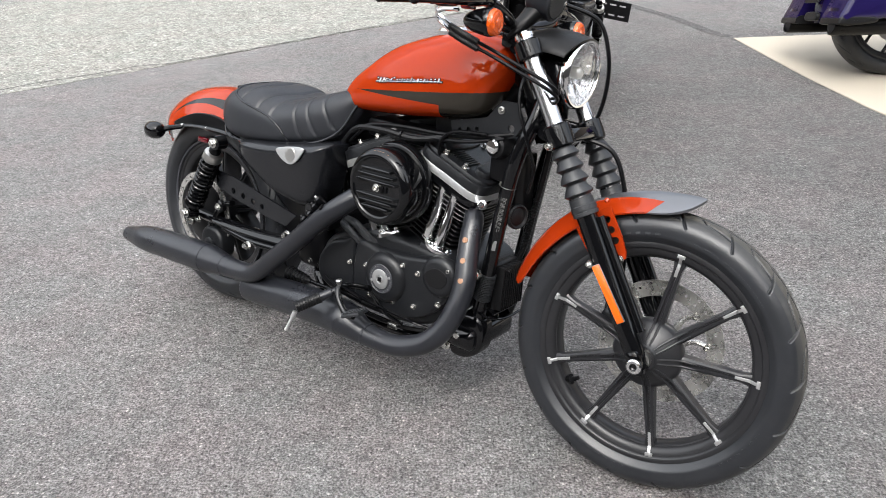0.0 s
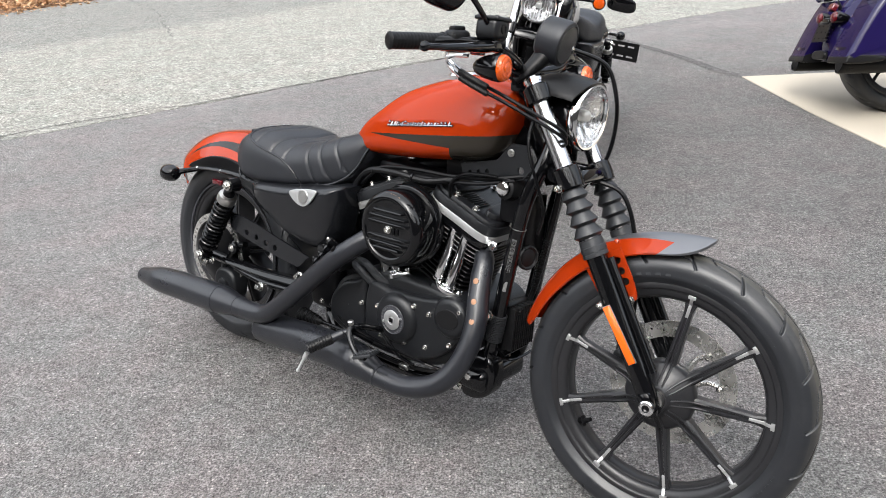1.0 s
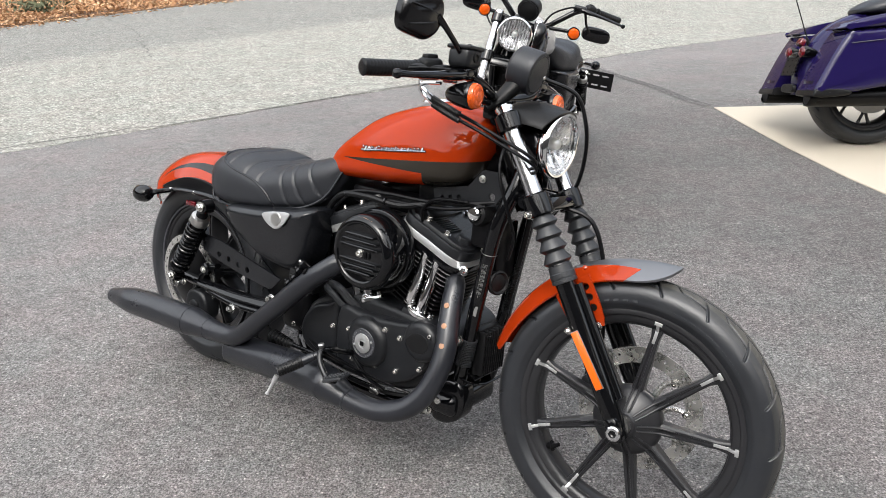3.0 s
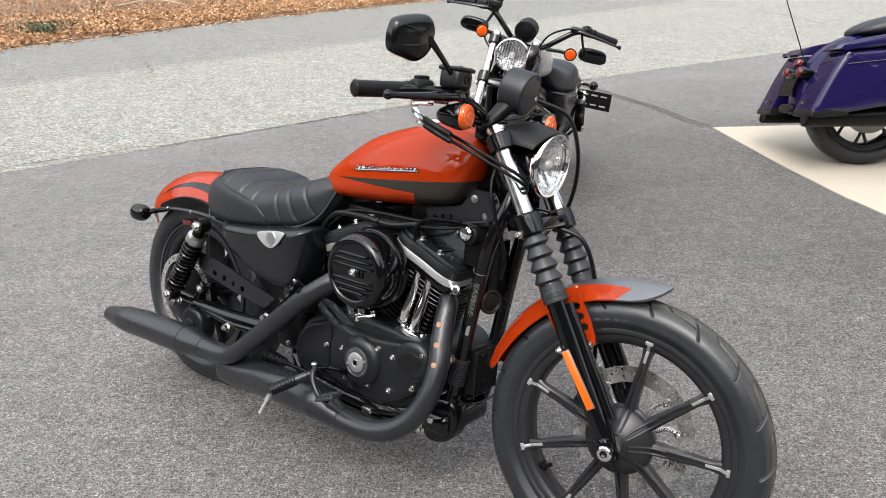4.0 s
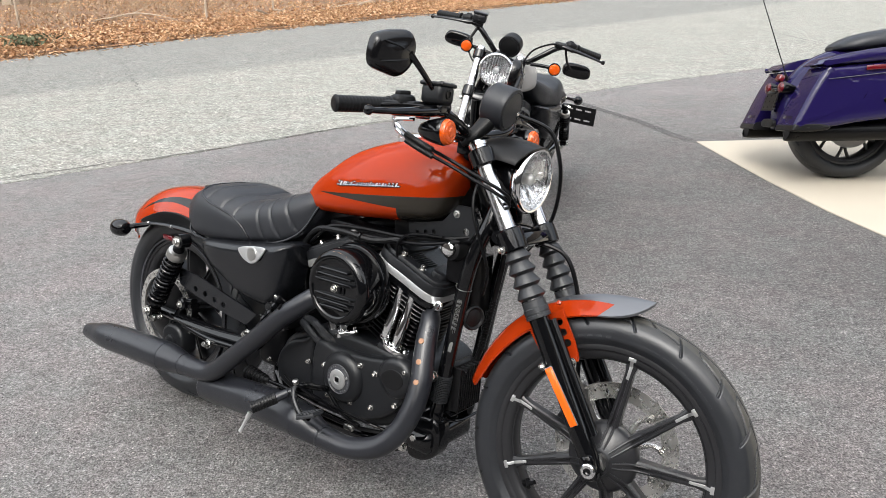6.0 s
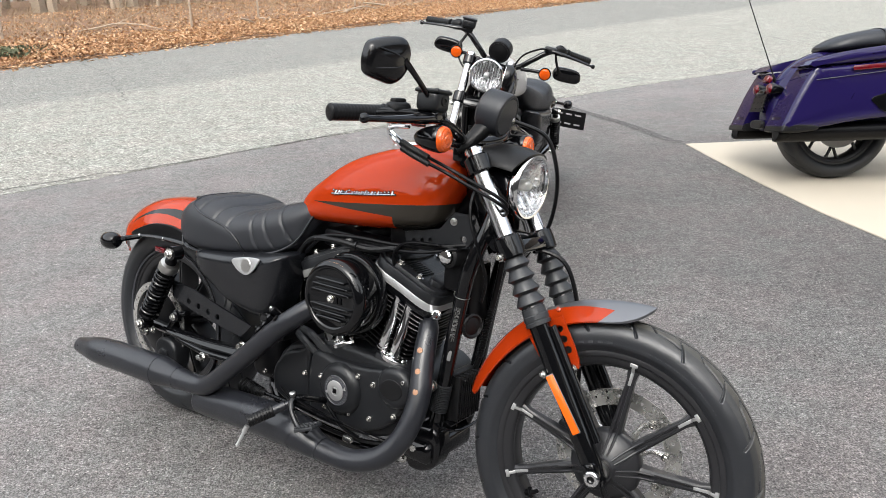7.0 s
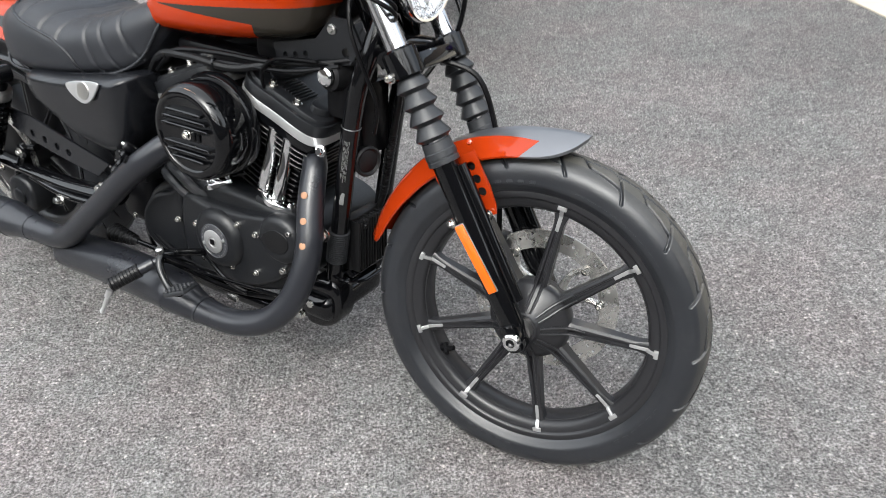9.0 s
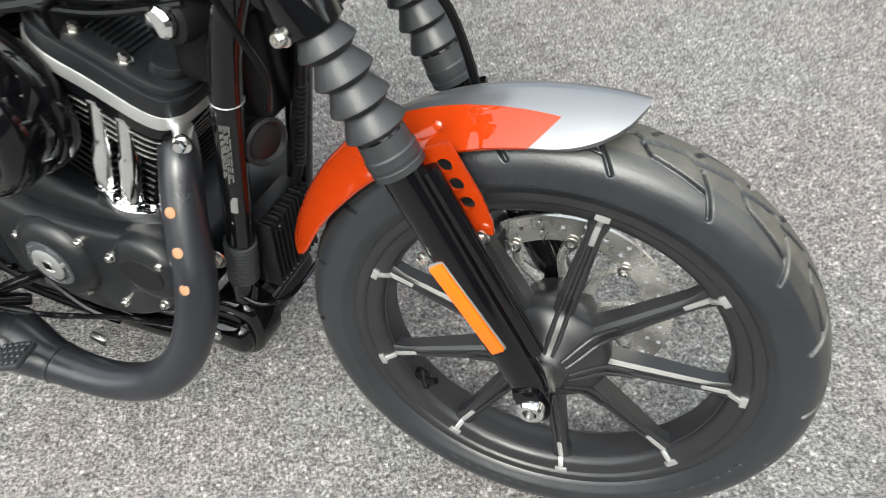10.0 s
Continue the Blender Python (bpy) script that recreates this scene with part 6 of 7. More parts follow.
    for p in ((1.0735, -0.1432, 0.513), (1.0855, -0.1625, 0.468), (1.0960, -0.1800, 0.424)):
        bm = B()
        lathe(bm, ((0.0070, -0.006), (0.0070, 0.0006), (0.0062, 0.0008), (0.001, 0.0008)), p, (0.14, -0.88, 0.44), 18)
        part("shield_hole", bm, "bronze", ex, "bare metal showing in shield hole")
    bm = B()
    tube(bm, [(0.900, -0.237, 0.216), (0.862, -0.240, 0.219), (0.832, -0.241, 0.224), (0.786, -0.240, 0.233), (0.760, -0.239, 0.236), (0.636, -0.230, 0.228), (0.486, -0.214, 0.207), (0.376, -0.208, 0.195), (0.350, -0.207, 0.193), (0.345, -0.207, 0.193)], [0.0285, 0.0302, 0.036, 0.0455, 0.0475, 0.0482, 0.0482, 0.048, 0.044, 0.020], 32, 6)
    lm = part("lower_muffler", bm, "satin", root, "satin black lower muffler")
    bm = B()
    tube(bm, [(0.800, -0.110, 0.592), (0.770, -0.175, 0.568), (0.722, -0.212, 0.528), (0.66, -0.226, 0.476), (0.565, -0.236, 0.388), (0.48, -0.243, 0.312), (0.438, -0.246, 0.276), (0.395, -0.247, 0.254), (0.325, -0.247, 0.246), (0.222, -0.246, 0.244)],
         [0.024, 0.026, 0.0265, 0.0265, 0.0265, 0.0265, 0.027, 0.028, 0.0295, 0.033], 28, 8)
    ex2 = part("rear_exhaust_pipe", bm, "satin", root, "satin black exhaust pipe")
    for x, z in ((0.690, 0.500), (0.648, 0.463), (0.606, 0.427)):
        bm = B()
        lathe(bm, ((0.0085, -0.006), (0.0085, 0.0008), (0.0075, 0.001), (0.001, 0.0008)), (x - 0.014, -0.240, z + 0.020), (-0.5, -0.6, 0.6), 18)
        part("shield_hole", bm, "dark", ex2)
    bm = B()
    tube(bm, [(0.315, -0.247, 0.2455), (0.285, -0.247, 0.245), (0.250, -0.246, 0.244), (0.205, -0.246, 0.243), (0.182, -0.246, 0.241), (0.122, -0.247, 0.238), (0.002, -0.248, 0.232), (-0.115, -0.250, 0.224), (-0.178, -0.251, 0.218), (-0.222, -0.252, 0.215), (-0.234, -0.252, 0.2145), (-0.234, -0.252, 0.2145), (-0.210, -0.252, 0.216)],
         [0.0300, 0.0322, 0.0370, 0.0440, 0.0455, 0.0455, 0.0450, 0.0435, 0.0345, 0.0270, 0.0255, 0.0215, 0.021], 32, 5)
    um = part("upper_muffler", bm, "satin", root, "satin black tapered muffler")
    for p, d, r, own, w in (((0.192, -0.246, 0.242), (-1, -0.02, -0.03), 0.0450, um, 0.004), ((0.284, -0.247, 0.245), (-1, -0.01, -0.02), 0.0320, um, 0.003), ((0.775, -0.239, 0.2345), (-1, 0.05, -0.10), 0.0466, lm, 0.004), ((0.860, -0.240, 0.2195), (-1, 0.02, 0.16), 0.0306, lm, 0.004)):
        bm = B()
        lathe(bm, ((r - 0.002, -w), (r + 0.0012, -w + 0.001), (r + 0.0012, w - 0.001), (r - 0.002, w)), p, d, 36)
        part("muffler_band", bm, "satin", own)
    bm = B()
    tube(bm, [(1.055, -0.070, 0.580), (1.092, -0.112, 0.600)], [0.014, 0.0105], 12, 1)
    bolt(bm, (1.094, -0.113, 0.600), (0.2, -1, 0.2), 0.0078, 0.012)
    part("exhaust_flange_bolt", bm, "chrome", root, "bright flange nut")


def chassis(root, o):
    for sg in (-1, 1):
        bm = B()
        tube(bm, [(1.185, sg * 0.035, 0.865), (1.178, sg * 0.060, 0.805), (1.156, sg * 0.072, 0.735), (1.139, sg * 0.074, 0.66), (1.1195, sg * 0.074, 0.53), (1.094, sg * 0.075, 0.35), (1.078, sg * 0.077, 0.265), (1.02, sg * 0.088, 0.205), (0.90, sg * 0.105, 0.185), (0.60, sg * 0.10, 0.19), (0.50, sg * 0.07, 0.24)],
             0.0185, 16, 6)
        dt = part("frame_tube", bm, "gloss", root, "gloss black frame tube")
        bm = B()
        tube(bm, [(0.50, sg * 0.07, 0.24), (0.475, sg * 0.07, 0.42), (0.42, sg * 0.09, 0.56), (0.20, sg * 0.11, 0.60)], 0.016, 12, 5)
        part("rear_frame_tube", bm, "gloss", root)
        if o["detail"] and sg < 0:
            d = (V(1.1195, 0, 0.53) - V(1.139, 0, 0.66)).normalized()
            up = V(0.35, -1, 0)
            turn = basis((0, 0, 0), up, -d).to_3x3()
            rng = random.Random(8)
            for j in (-2, -1, 0, 1, 2):
                s = 0.0
                while s < 0.074:
                    L = rng.uniform(0.006, 0.018)
                    bm = B()
                    box(bm, (0, 0, 0), (0.0010, L, 0.0006), 0.0002, basis(V(1.1335, -0.074, 0.623) + d * (s + L / 2) + turn @ V(0.0025 * j, 0, 0.0187 - 0.00017 * j * j), up, -d), 1)
                    part("label_bar", bm, "label", dt)
                    s += L + rng.uniform(0.0015, 0.004)
            bm = B()
            box(bm, (0, 0, 0), (0.009, 0.026, 0.0006), 0.0002, basis(V(1.1150, -0.074, 0.500) + turn @ V(0.003, 0, 0.0186), up, -d), 1)
            part("frame_label", bm, "label", dt, "small grey printed label")
            bm = B()
            for k in range(16):
                p = V(1.1035, -0.0745, 0.418) + (V(1.094, -0.075, 0.35) - V(1.1035, -0.0745, 0.418)) * (k / 15)
                lathe(bm, ((0.0195, 0.0), (0.0225, 0.0012), (0.0225, 0.003), (0.0195, 0.0042)), p, (-0.15, 0, -0.98), 20)
            part("ribbed_wrap", bm, "boot", dt)
            bm = B()
            lathe(bm, ((0.0180, -0.0012), (0.0198, 0.0), (0.0180, 0.0012)), (1.1368, -0.074, 0.647), d, 20)
            part("wire_clip", bm, "steel", dt, "thin bright clip round the tube")
    bm = B()
    tube(bm, [(1.16, 0, 0.91), (1.0, 0, 0.80), (0.8, 0, 0.74), (0.55, 0, 0.66), (0.30, 0, 0.60), (0.2, 0, 0.6)], [0.03, 0.028, 0.026, 0.026, 0.022, 0.02], 14, 5)
    part("backbone", bm, "dark", root)
    # boxes and plates under the tank
    bm = B()
    sideplane = Matrix.Translation((0, -0.075, 0)) @ Matrix(((1, 0, 0, 0), (0, 0, 1, 0), (0, 1, 0, 0), (0, 0, 0, 1)))
    plate(bm, [(0.955, 0.776), (1.06, 0.800), (1.10, 0.845), (1.14, 0.845), (1.165, 0.800), (1.14, 0.765), (1.06, 0.745), (0.965, 0.735)], 0.006, sideplane, [circle(1.130, 0.785, 0.009), circle(0.985, 0.758, 0.006), circle(1.01, 0.763, 0.006), circle(1.035, 0.768, 0.006)])
    part("tank_mount", bm, "wrinkle", root)
    bm = B()
    box(bm, (0.985, -0.03, 0.765), (0.17, 0.085, 0.055), 0.012, None)
    box(bm, (1.10, -0.02, 0.70), (0.06, 0.10, 0.10), 0.015)
    box(bm, (0.80, -0.02, 0.715), (0.26, 0.10, 0.05), 0.012)
    part("coil_box", bm, "dark", root)
    for x, z in ((1.100, 0.823),):
        bm = B()
        bolt(bm, (x, -0.080, z), (0, -1, 0), 0.0062, 0.007)
        part("bolt", bm, "steel", root)
    # ignition switch barrel
    bm = B()
    lathe(bm, ((0.012, -0.09), (0.028, -0.085), (0.0305, -0.012), (0.027, -0.001), (0.020, 0.002), (0.019, 0.0)), (1.096, -0.088, 0.739), (-0.1, -1, 0.05), 28)
    ig = part("ignition_switch", bm, "plastic", root)
    bm = B()
    lathe(bm, ((0.018, 0.0), (0.018, 0.010), (0.014, 0.014), (0.006, 0.015)), (1.096, -0.088, 0.739), (-0.1, -1, 0.05), 12)
    part("ignition_bolt", bm, "chrome", ig, "bright bolt head")
    # hoses
    for pts, r in (([(0.66, -0.115, 0.700), (0.74, -0.125, 0.735), (0.84, -0.118, 0.745), (0.95, -0.105, 0.745), (1.05, -0.095, 0.755), (1.15, -0.07, 0.775)], 0.0055),
                   ([(0.65, -0.110, 0.675), (0.72, -0.125, 0.722), (0.80, -0.122, 0.728), (0.90, -0.112, 0.730), (1.02, -0.105, 0.738), (1.12, -0.085, 0.76)], 0.0045),
                   ([(0.945, -0.100, 0.690), (0.955, -0.112, 0.730), (1.00, -0.115, 0.760), (1.08, -0.10, 0.765)], 0.004),
                   ([(0.64, -0.10, 0.45), (0.70, -0.130, 0.458), (0.745, -0.13, 0.432), (0.77, -0.11, 0.41)], 0.011),
                   ([(0.61, -0.10, 0.44), (0.67, -0.132, 0.440), (0.715, -0.132, 0.415), (0.74, -0.11, 0.39)], 0.0105),
                   ([(0.55, -0.12, 0.30), (0.62, -0.14, 0.275), (0.72, -0.15, 0.250), (0.84, -0.13, 0.235)], 0.007),
                   ([(0.70, -0.15, 0.225), (0.85, -0.14, 0.215), (0.98, -0.11, 0.225), (1.05, -0.08, 0.25)], 0.006)):
        cable(root, "hose", pts, r, "boot" if r > 0.01 else "dark")
    loom = cable(root, "wiring_loom", [(0.60, -0.09, 0.655), (0.68, -0.118, 0.715), (0.78, -0.128, 0.728), (0.88, -0.118, 0.722), (0.97, -0.098, 0.742)], 0.008, "plastic")
    for p, q in (((0.70, -0.120, 0.719), (0.80, -0.127, 0.728)), ((0.84, -0.124, 0.726), (0.92, -0.110, 0.728))):
        bm = B()
        lathe(bm, ((0.0078, -0.003), (0.010, -0.002), (0.010, 0.002), (0.0078, 0.003)), p, Vector(q) - Vector(p), 14)
        part("cable_tie", bm, "gloss", loom)
    bm = B()
    box(bm, (0.585, -0.14, 0.455), (0.10, 0.06, 0.06), 0.01)
    plugs = part("plug_block", bm, "plastic", root)
    for p in ((0.605, -0.172, 0.506), (0.592, -0.174, 0.484), (0.576, -0.176, 0.460), (0.556, -0.178, 0.440)):
        bm = B()
        lathe(bm, ((0.010, -0.03), (0.012, 0), (0.012, 0.012), (0.008, 0.016)), p, (-0.5, -0.5, 0.6), 14)
        part("plug", bm, "gloss", plugs)
        bm = B()
        bolt(bm, Vector(p) + V(-0.5, -0.5, 0.6).normalized() * 0.016, (-0.5, -0.5, 0.6), 0.0042, 0.006)
        part("plug_screw", bm, "zinc" if p[0] > 0.6 else "gloss", plugs)
    bm = B()
    prof = [(0.012, -0.004)]
    for k in range(7):
        prof += [(0.0225 - 0.0016 * k, 0.012 * k), (0.0235 - 0.0016 * k, 0.012 * k + 0.004), (0.0185 - 0.0016 * k, 0.012 * k + 0.0085)]
    prof += [(0.0075, 0.092)]
    lathe(bm, prof, (0.457, -0.150, 0.246), (1, 0, 0.02), 22)
    boot_ = part("linkage_boot", bm, "plastic", root, "black ribbed rubber linkage boot")
    bm = B()
    tube(bm, [(0.545, -0.150, 0.247), (0.600, -0.150, 0.248), (0.660, -0.150, 0.250), (0.70, -0.146, 0.262)], 0.0062, 10, 3)
    part("linkage_rod", bm, "gloss", boot_)
    # side oil tank cover
    m = Matrix.Translation((0, -0.085, 0)) @ Matrix(((1, 0, 0, 0), (0, 0, -1, 0), (0, 1, 0, 0), (0, 0, 0, 1)))
    outline = [(0.250, 0.614), (0.40, 0.632), (0.53, 0.652), (0.612, 0.664), (0.624, 0.645), (0.617, 0.590), (0.600, 0.530), (0.570, 0.482), (0.520, 0.460), (0.455, 0.462), (0.380, 0.480), (0.315, 0.515), (0.255, 0.550), (0.235, 0.580)]
    bm = B()
    pillow(bm, outline, 0.108, m, 6, 0.30)
    ot = part("oil_tank", bm, "plastic_smooth", root, "satin black side cover")
    bm = B()
    pillow(bm, outline, 0.100, Matrix.Diagonal((1, -1, 1, 1)) @ m, 4)
    part("battery_cover", bm, "plastic_smooth", root)
    if o["detail"]:
        mb = basis((0.505, -0.1935, 0.622), (0.02, -1, 0.14), (0.0, 0, 1)) @ Matrix.Rotation(radians(10), 4, "Z")
        bm = B()
        cover(bm, [(-0.052, 0.014), (0.0, 0.019), (0.052, 0.014), (0.044, -0.004), (0.024, -0.022), (0.004, -0.029), (-0.016, -0.024), (-0.040, -0.008)], 0.004, 0.0015, mb, 5)
        bd = part("side_badge", bm, "silver", ot, "small silver shield badge")
        bm = B()
        cover(bm, circle(0.004, -0.002, 0.019, 12), 0.0060, 0.0012, mb, 2)
        part("badge_centre", bm, "steel", bd)
    # horn, oil cooler
    bm = B()
    lathe(bm, ((0.01, -0.03), (0.024, -0.024), (0.027, -0.004), (0.031, 0.0), (0.031, 0.006), (0.027, 0.009), (0.022, 0.005), (0.012, 0.009), (0.002, 0.010)), (1.147, -0.040, 0.570), (0.95, -0.30, 0.05), 36)
    part("horn", bm, "plastic", root, "round black horn")
    bm = B()
    box(bm, (1.118, 0.012, 0.640), (0.030, 0.090, 0.150), 0.008)
    part("horn_bracket", bm, "dark", root)
    bm = B()
    box(bm, (1.106, -0.004, 0.376), (0.026, 0.100, 0.122), 0.005)
    cooler = part("voltage_regulator", bm, "plastic", root, "finned black voltage regulator")
    for k in range(11):
        bm = B()
        box(bm, (1.126, -0.051 + 0.0095 * k, 0.376), (0.024, 0.0042, 0.116 - 0.004 * (k % 2)), 0.0016)
        part("regulator_fin", bm, "plastic", cooler)
    for y, z in ((-0.036, 0.424), (0.030, 0.424)):
        bm = B()
        cap_bolt(bm, (1.139, y, z), (1, 0, 0), 0.0055, 0.006)
        part("regulator_bolt", bm, "dark", cooler)
    bm = B()
    plate(bm, [(-0.055, -0.010), (0.055, -0.010), (0.055, 0.010), (-0.055, 0.010)], 0.004, basis((1.118, -0.010, 0.312), (0.35, 0, 1), (1, 0, 0)), [circle(0.03, 0.0, 0.004, 10)])
    tube(bm, [(1.090, -0.090, 0.318), (1.122, -0.084, 0.306), (1.146, -0.045, 0.300), (1.146, 0.030, 0.300)], 0.0035, 8, 4)
    part("regulator_bracket", bm, "gloss", cooler, "gloss black bracket with a bright edge")
    bm = B()
    for k in range(18):
        p = V(1.150, 0.046, 0.60) + V(-0.022, 0, -0.130) * (k / 17)
        lathe(bm, ((0.007, 0), (0.0095, 0.0015), (0.0095, 0.004), (0.007, 0.0055)), p, (-0.15, 0, -0.98), 14)
    tube(bm, [(1.176, 0.040, 0.77), (1.163, 0.046, 0.68), (1.150, 0.046, 0.60), (1.128, 0.046, 0.47), (1.114, 0.040, 0.42)], 0.0075, 12, 3)
    part("ribbed_conduit", bm, "plastic", root)
    bm = B()
    box(bm, (1.06, -0.02, 0.235), (0.09, 0.20, 0.06), 0.02, None, 3)
    cover(bm, [(1.02, 0.19), (1.06, 0.175), (1.105, 0.20), (1.12, 0.25), (1.10, 0.30), (1.04, 0.29)], 0.05, 0.012, Matrix.Translation((0, -0.05, 0)) @ Matrix(((1, 0, 0, 0), (0, 0, -1, 0), (0, 1, 0, 0), (0, 0, 0, 1))))
    part("front_engine_mount", bm, "gloss", root)
    for p in ((1.055, -0.112, 0.245), (1.018, -0.112, 0.205), (1.10, -0.122, 0.425)):
        bm = B()
        bolt(bm, p, (0.1, -1, 0), 0.010, 0.012)
        part("bolt", bm, "zinc", root)
    # brake pedal, linkage, foot peg
    bm = B()
    tube(bm, [(0.795, -0.150, 0.300), (0.785, -0.23, 0.330), (0.776, -0.262, 0.334), (0.790, -0.280, 0.312), (0.828, -0.290, 0.282), (0.855, -0.290, 0.284)], 0.0085, 10, 5)
    pd = part("brake_pedal", bm, "gloss", root)
    bm = B()
    m = Matrix.Translation((0.857, -0.289, 0.292)) @ Matrix.Rotation(radians(-22), 4, "Y") @ Matrix.Rotation(radians(12), 4, "Z")
    box(bm, (0, 0, 0), (0.056, 0.046, 0.009), 0.003, m)
    for i in range(5):
        for j in range(4):
            box(bm, (-0.0225 + i * 0.0112, -0.0165 + j * 0.011, 0.006), (0.0075, 0.0075, 0.005), 0.001, m, 1)
    part("pedal_pad", bm, "boot", pd, "studded rubber pedal pad")
    bm = B()
    tube(bm, [(0.780, -0.262, 0.338), (0.85, -0.215, 0.295), (0.92, -0.150, 0.250), (1.0, -0.12, 0.235)], 0.0042, 8, 4)
    tube(bm, [(0.795, -0.165, 0.300), (0.85, -0.160, 0.250), (0.90, -0.15, 0.232)], 0.0052, 8, 4)
    part("brake_rod", bm, "gloss", root)
    bm = B()
    lathe(bm, ((0.0075, 0.0), (0.0085, 0.010), (0.005, 0.012)), (0.775, -0.262, 0.342), (0, -0.3, 1), 12)
    part("pedal_pivot", bm, "steel", root)
    bm = B()
    a, b = V(0.737, -0.288, 0.300), V(0.700, -0.342, 0.273)
    d = (b - a).normalized()
    tube(bm, [a - d * 0.052, a - d * 0.030, a - d * 0.028, a + d * 0.004], [0.0085, 0.0085, 0.0115, 0.0125], 14, 2)
    part("peg_mount", bm, "satin", root, "satin black peg clevis")
    bm = B()
    tube(bm, [a - d * 0.048, (0.765, -0.235, 0.310), (0.790, -0.195, 0.280)], [0.011, 0.010, 0.009], 12, 4)
    part("peg_bracket", bm, "gloss", root)
    bm = B()
    prof = [(0.010, 0.002), (0.016, 0.004)]
    n = 8
    for k in range(n):
        h = 0.006 + k * (0.060 / n)
        prof += [(0.0150, h), (0.0150, h + 0.0046), (0.0138, h + 0.0052), (0.0138, h + 0.060 / n - 0.001)]
    prof += [(0.0155, 0.066), (0.0145, 0.070), (0.008, 0.071)]
    lathe(bm, prof, a, d, 22)
    pg_ = part("foot_peg", bm, "plastic", root, "ribbed rubber foot peg")
    bm = B()
    lathe(bm, ((0.0065, 0.0), (0.0065, 0.018), (0.0045, 0.020), (0.004, 0.050), (0.0055, 0.056), (0.002, 0.060)), b + d * 0.002 + V(0, 0, -0.010), (-0.28, -0.30, -0.9), 12)
    part("peg_feeler", bm, "silver", pg_, "bright peg feeler pin")
    # small bright fittings low down
    bm = B()
    box(bm, (0.905, -0.195, 0.245), (0.030, 0.012, 0.016), 0.004, Matrix())
    part("exhaust_clamp", bm, "zinc", root)
    for p in ((0.455, -0.160, 0.365), (0.28, -0.165, 0.288)):
        bm = B()
        bolt(bm, p, (0, -1, 0.2), 0.010, 0.016)
        part("bolt", bm, "zinc", root)
    bm = B()
    plate(bm, [(0.50, 0.26), (0.58, 0.26), (0.59, 0.44), (0.52, 0.47), (0.48, 0.44)], 0.10, Matrix.Translation((0, 0, 0)) @ Matrix(((1, 0, 0, 0), (0, 0, 1, 0), (0, 1, 0, 0), (0, 0, 0, 1))))
    box(bm, (0.475, -0.035, 0.325), (0.130, 0.110, 0.150), 0.03, None, 3)
    part("gearbox_rear", bm, "dark", root)
    # side stand on the left
    bm = B()
    tube(bm, [(0.78, 0.13, 0.20), (0.80, 0.20, 0.13), (0.84, 0.262, 0.035), (0.86, 0.275, 0.012 + 0.0)], [0.014, 0.012, 0.011, 0.014], 12, 4)
    part("side_stand", bm, "gloss", root)


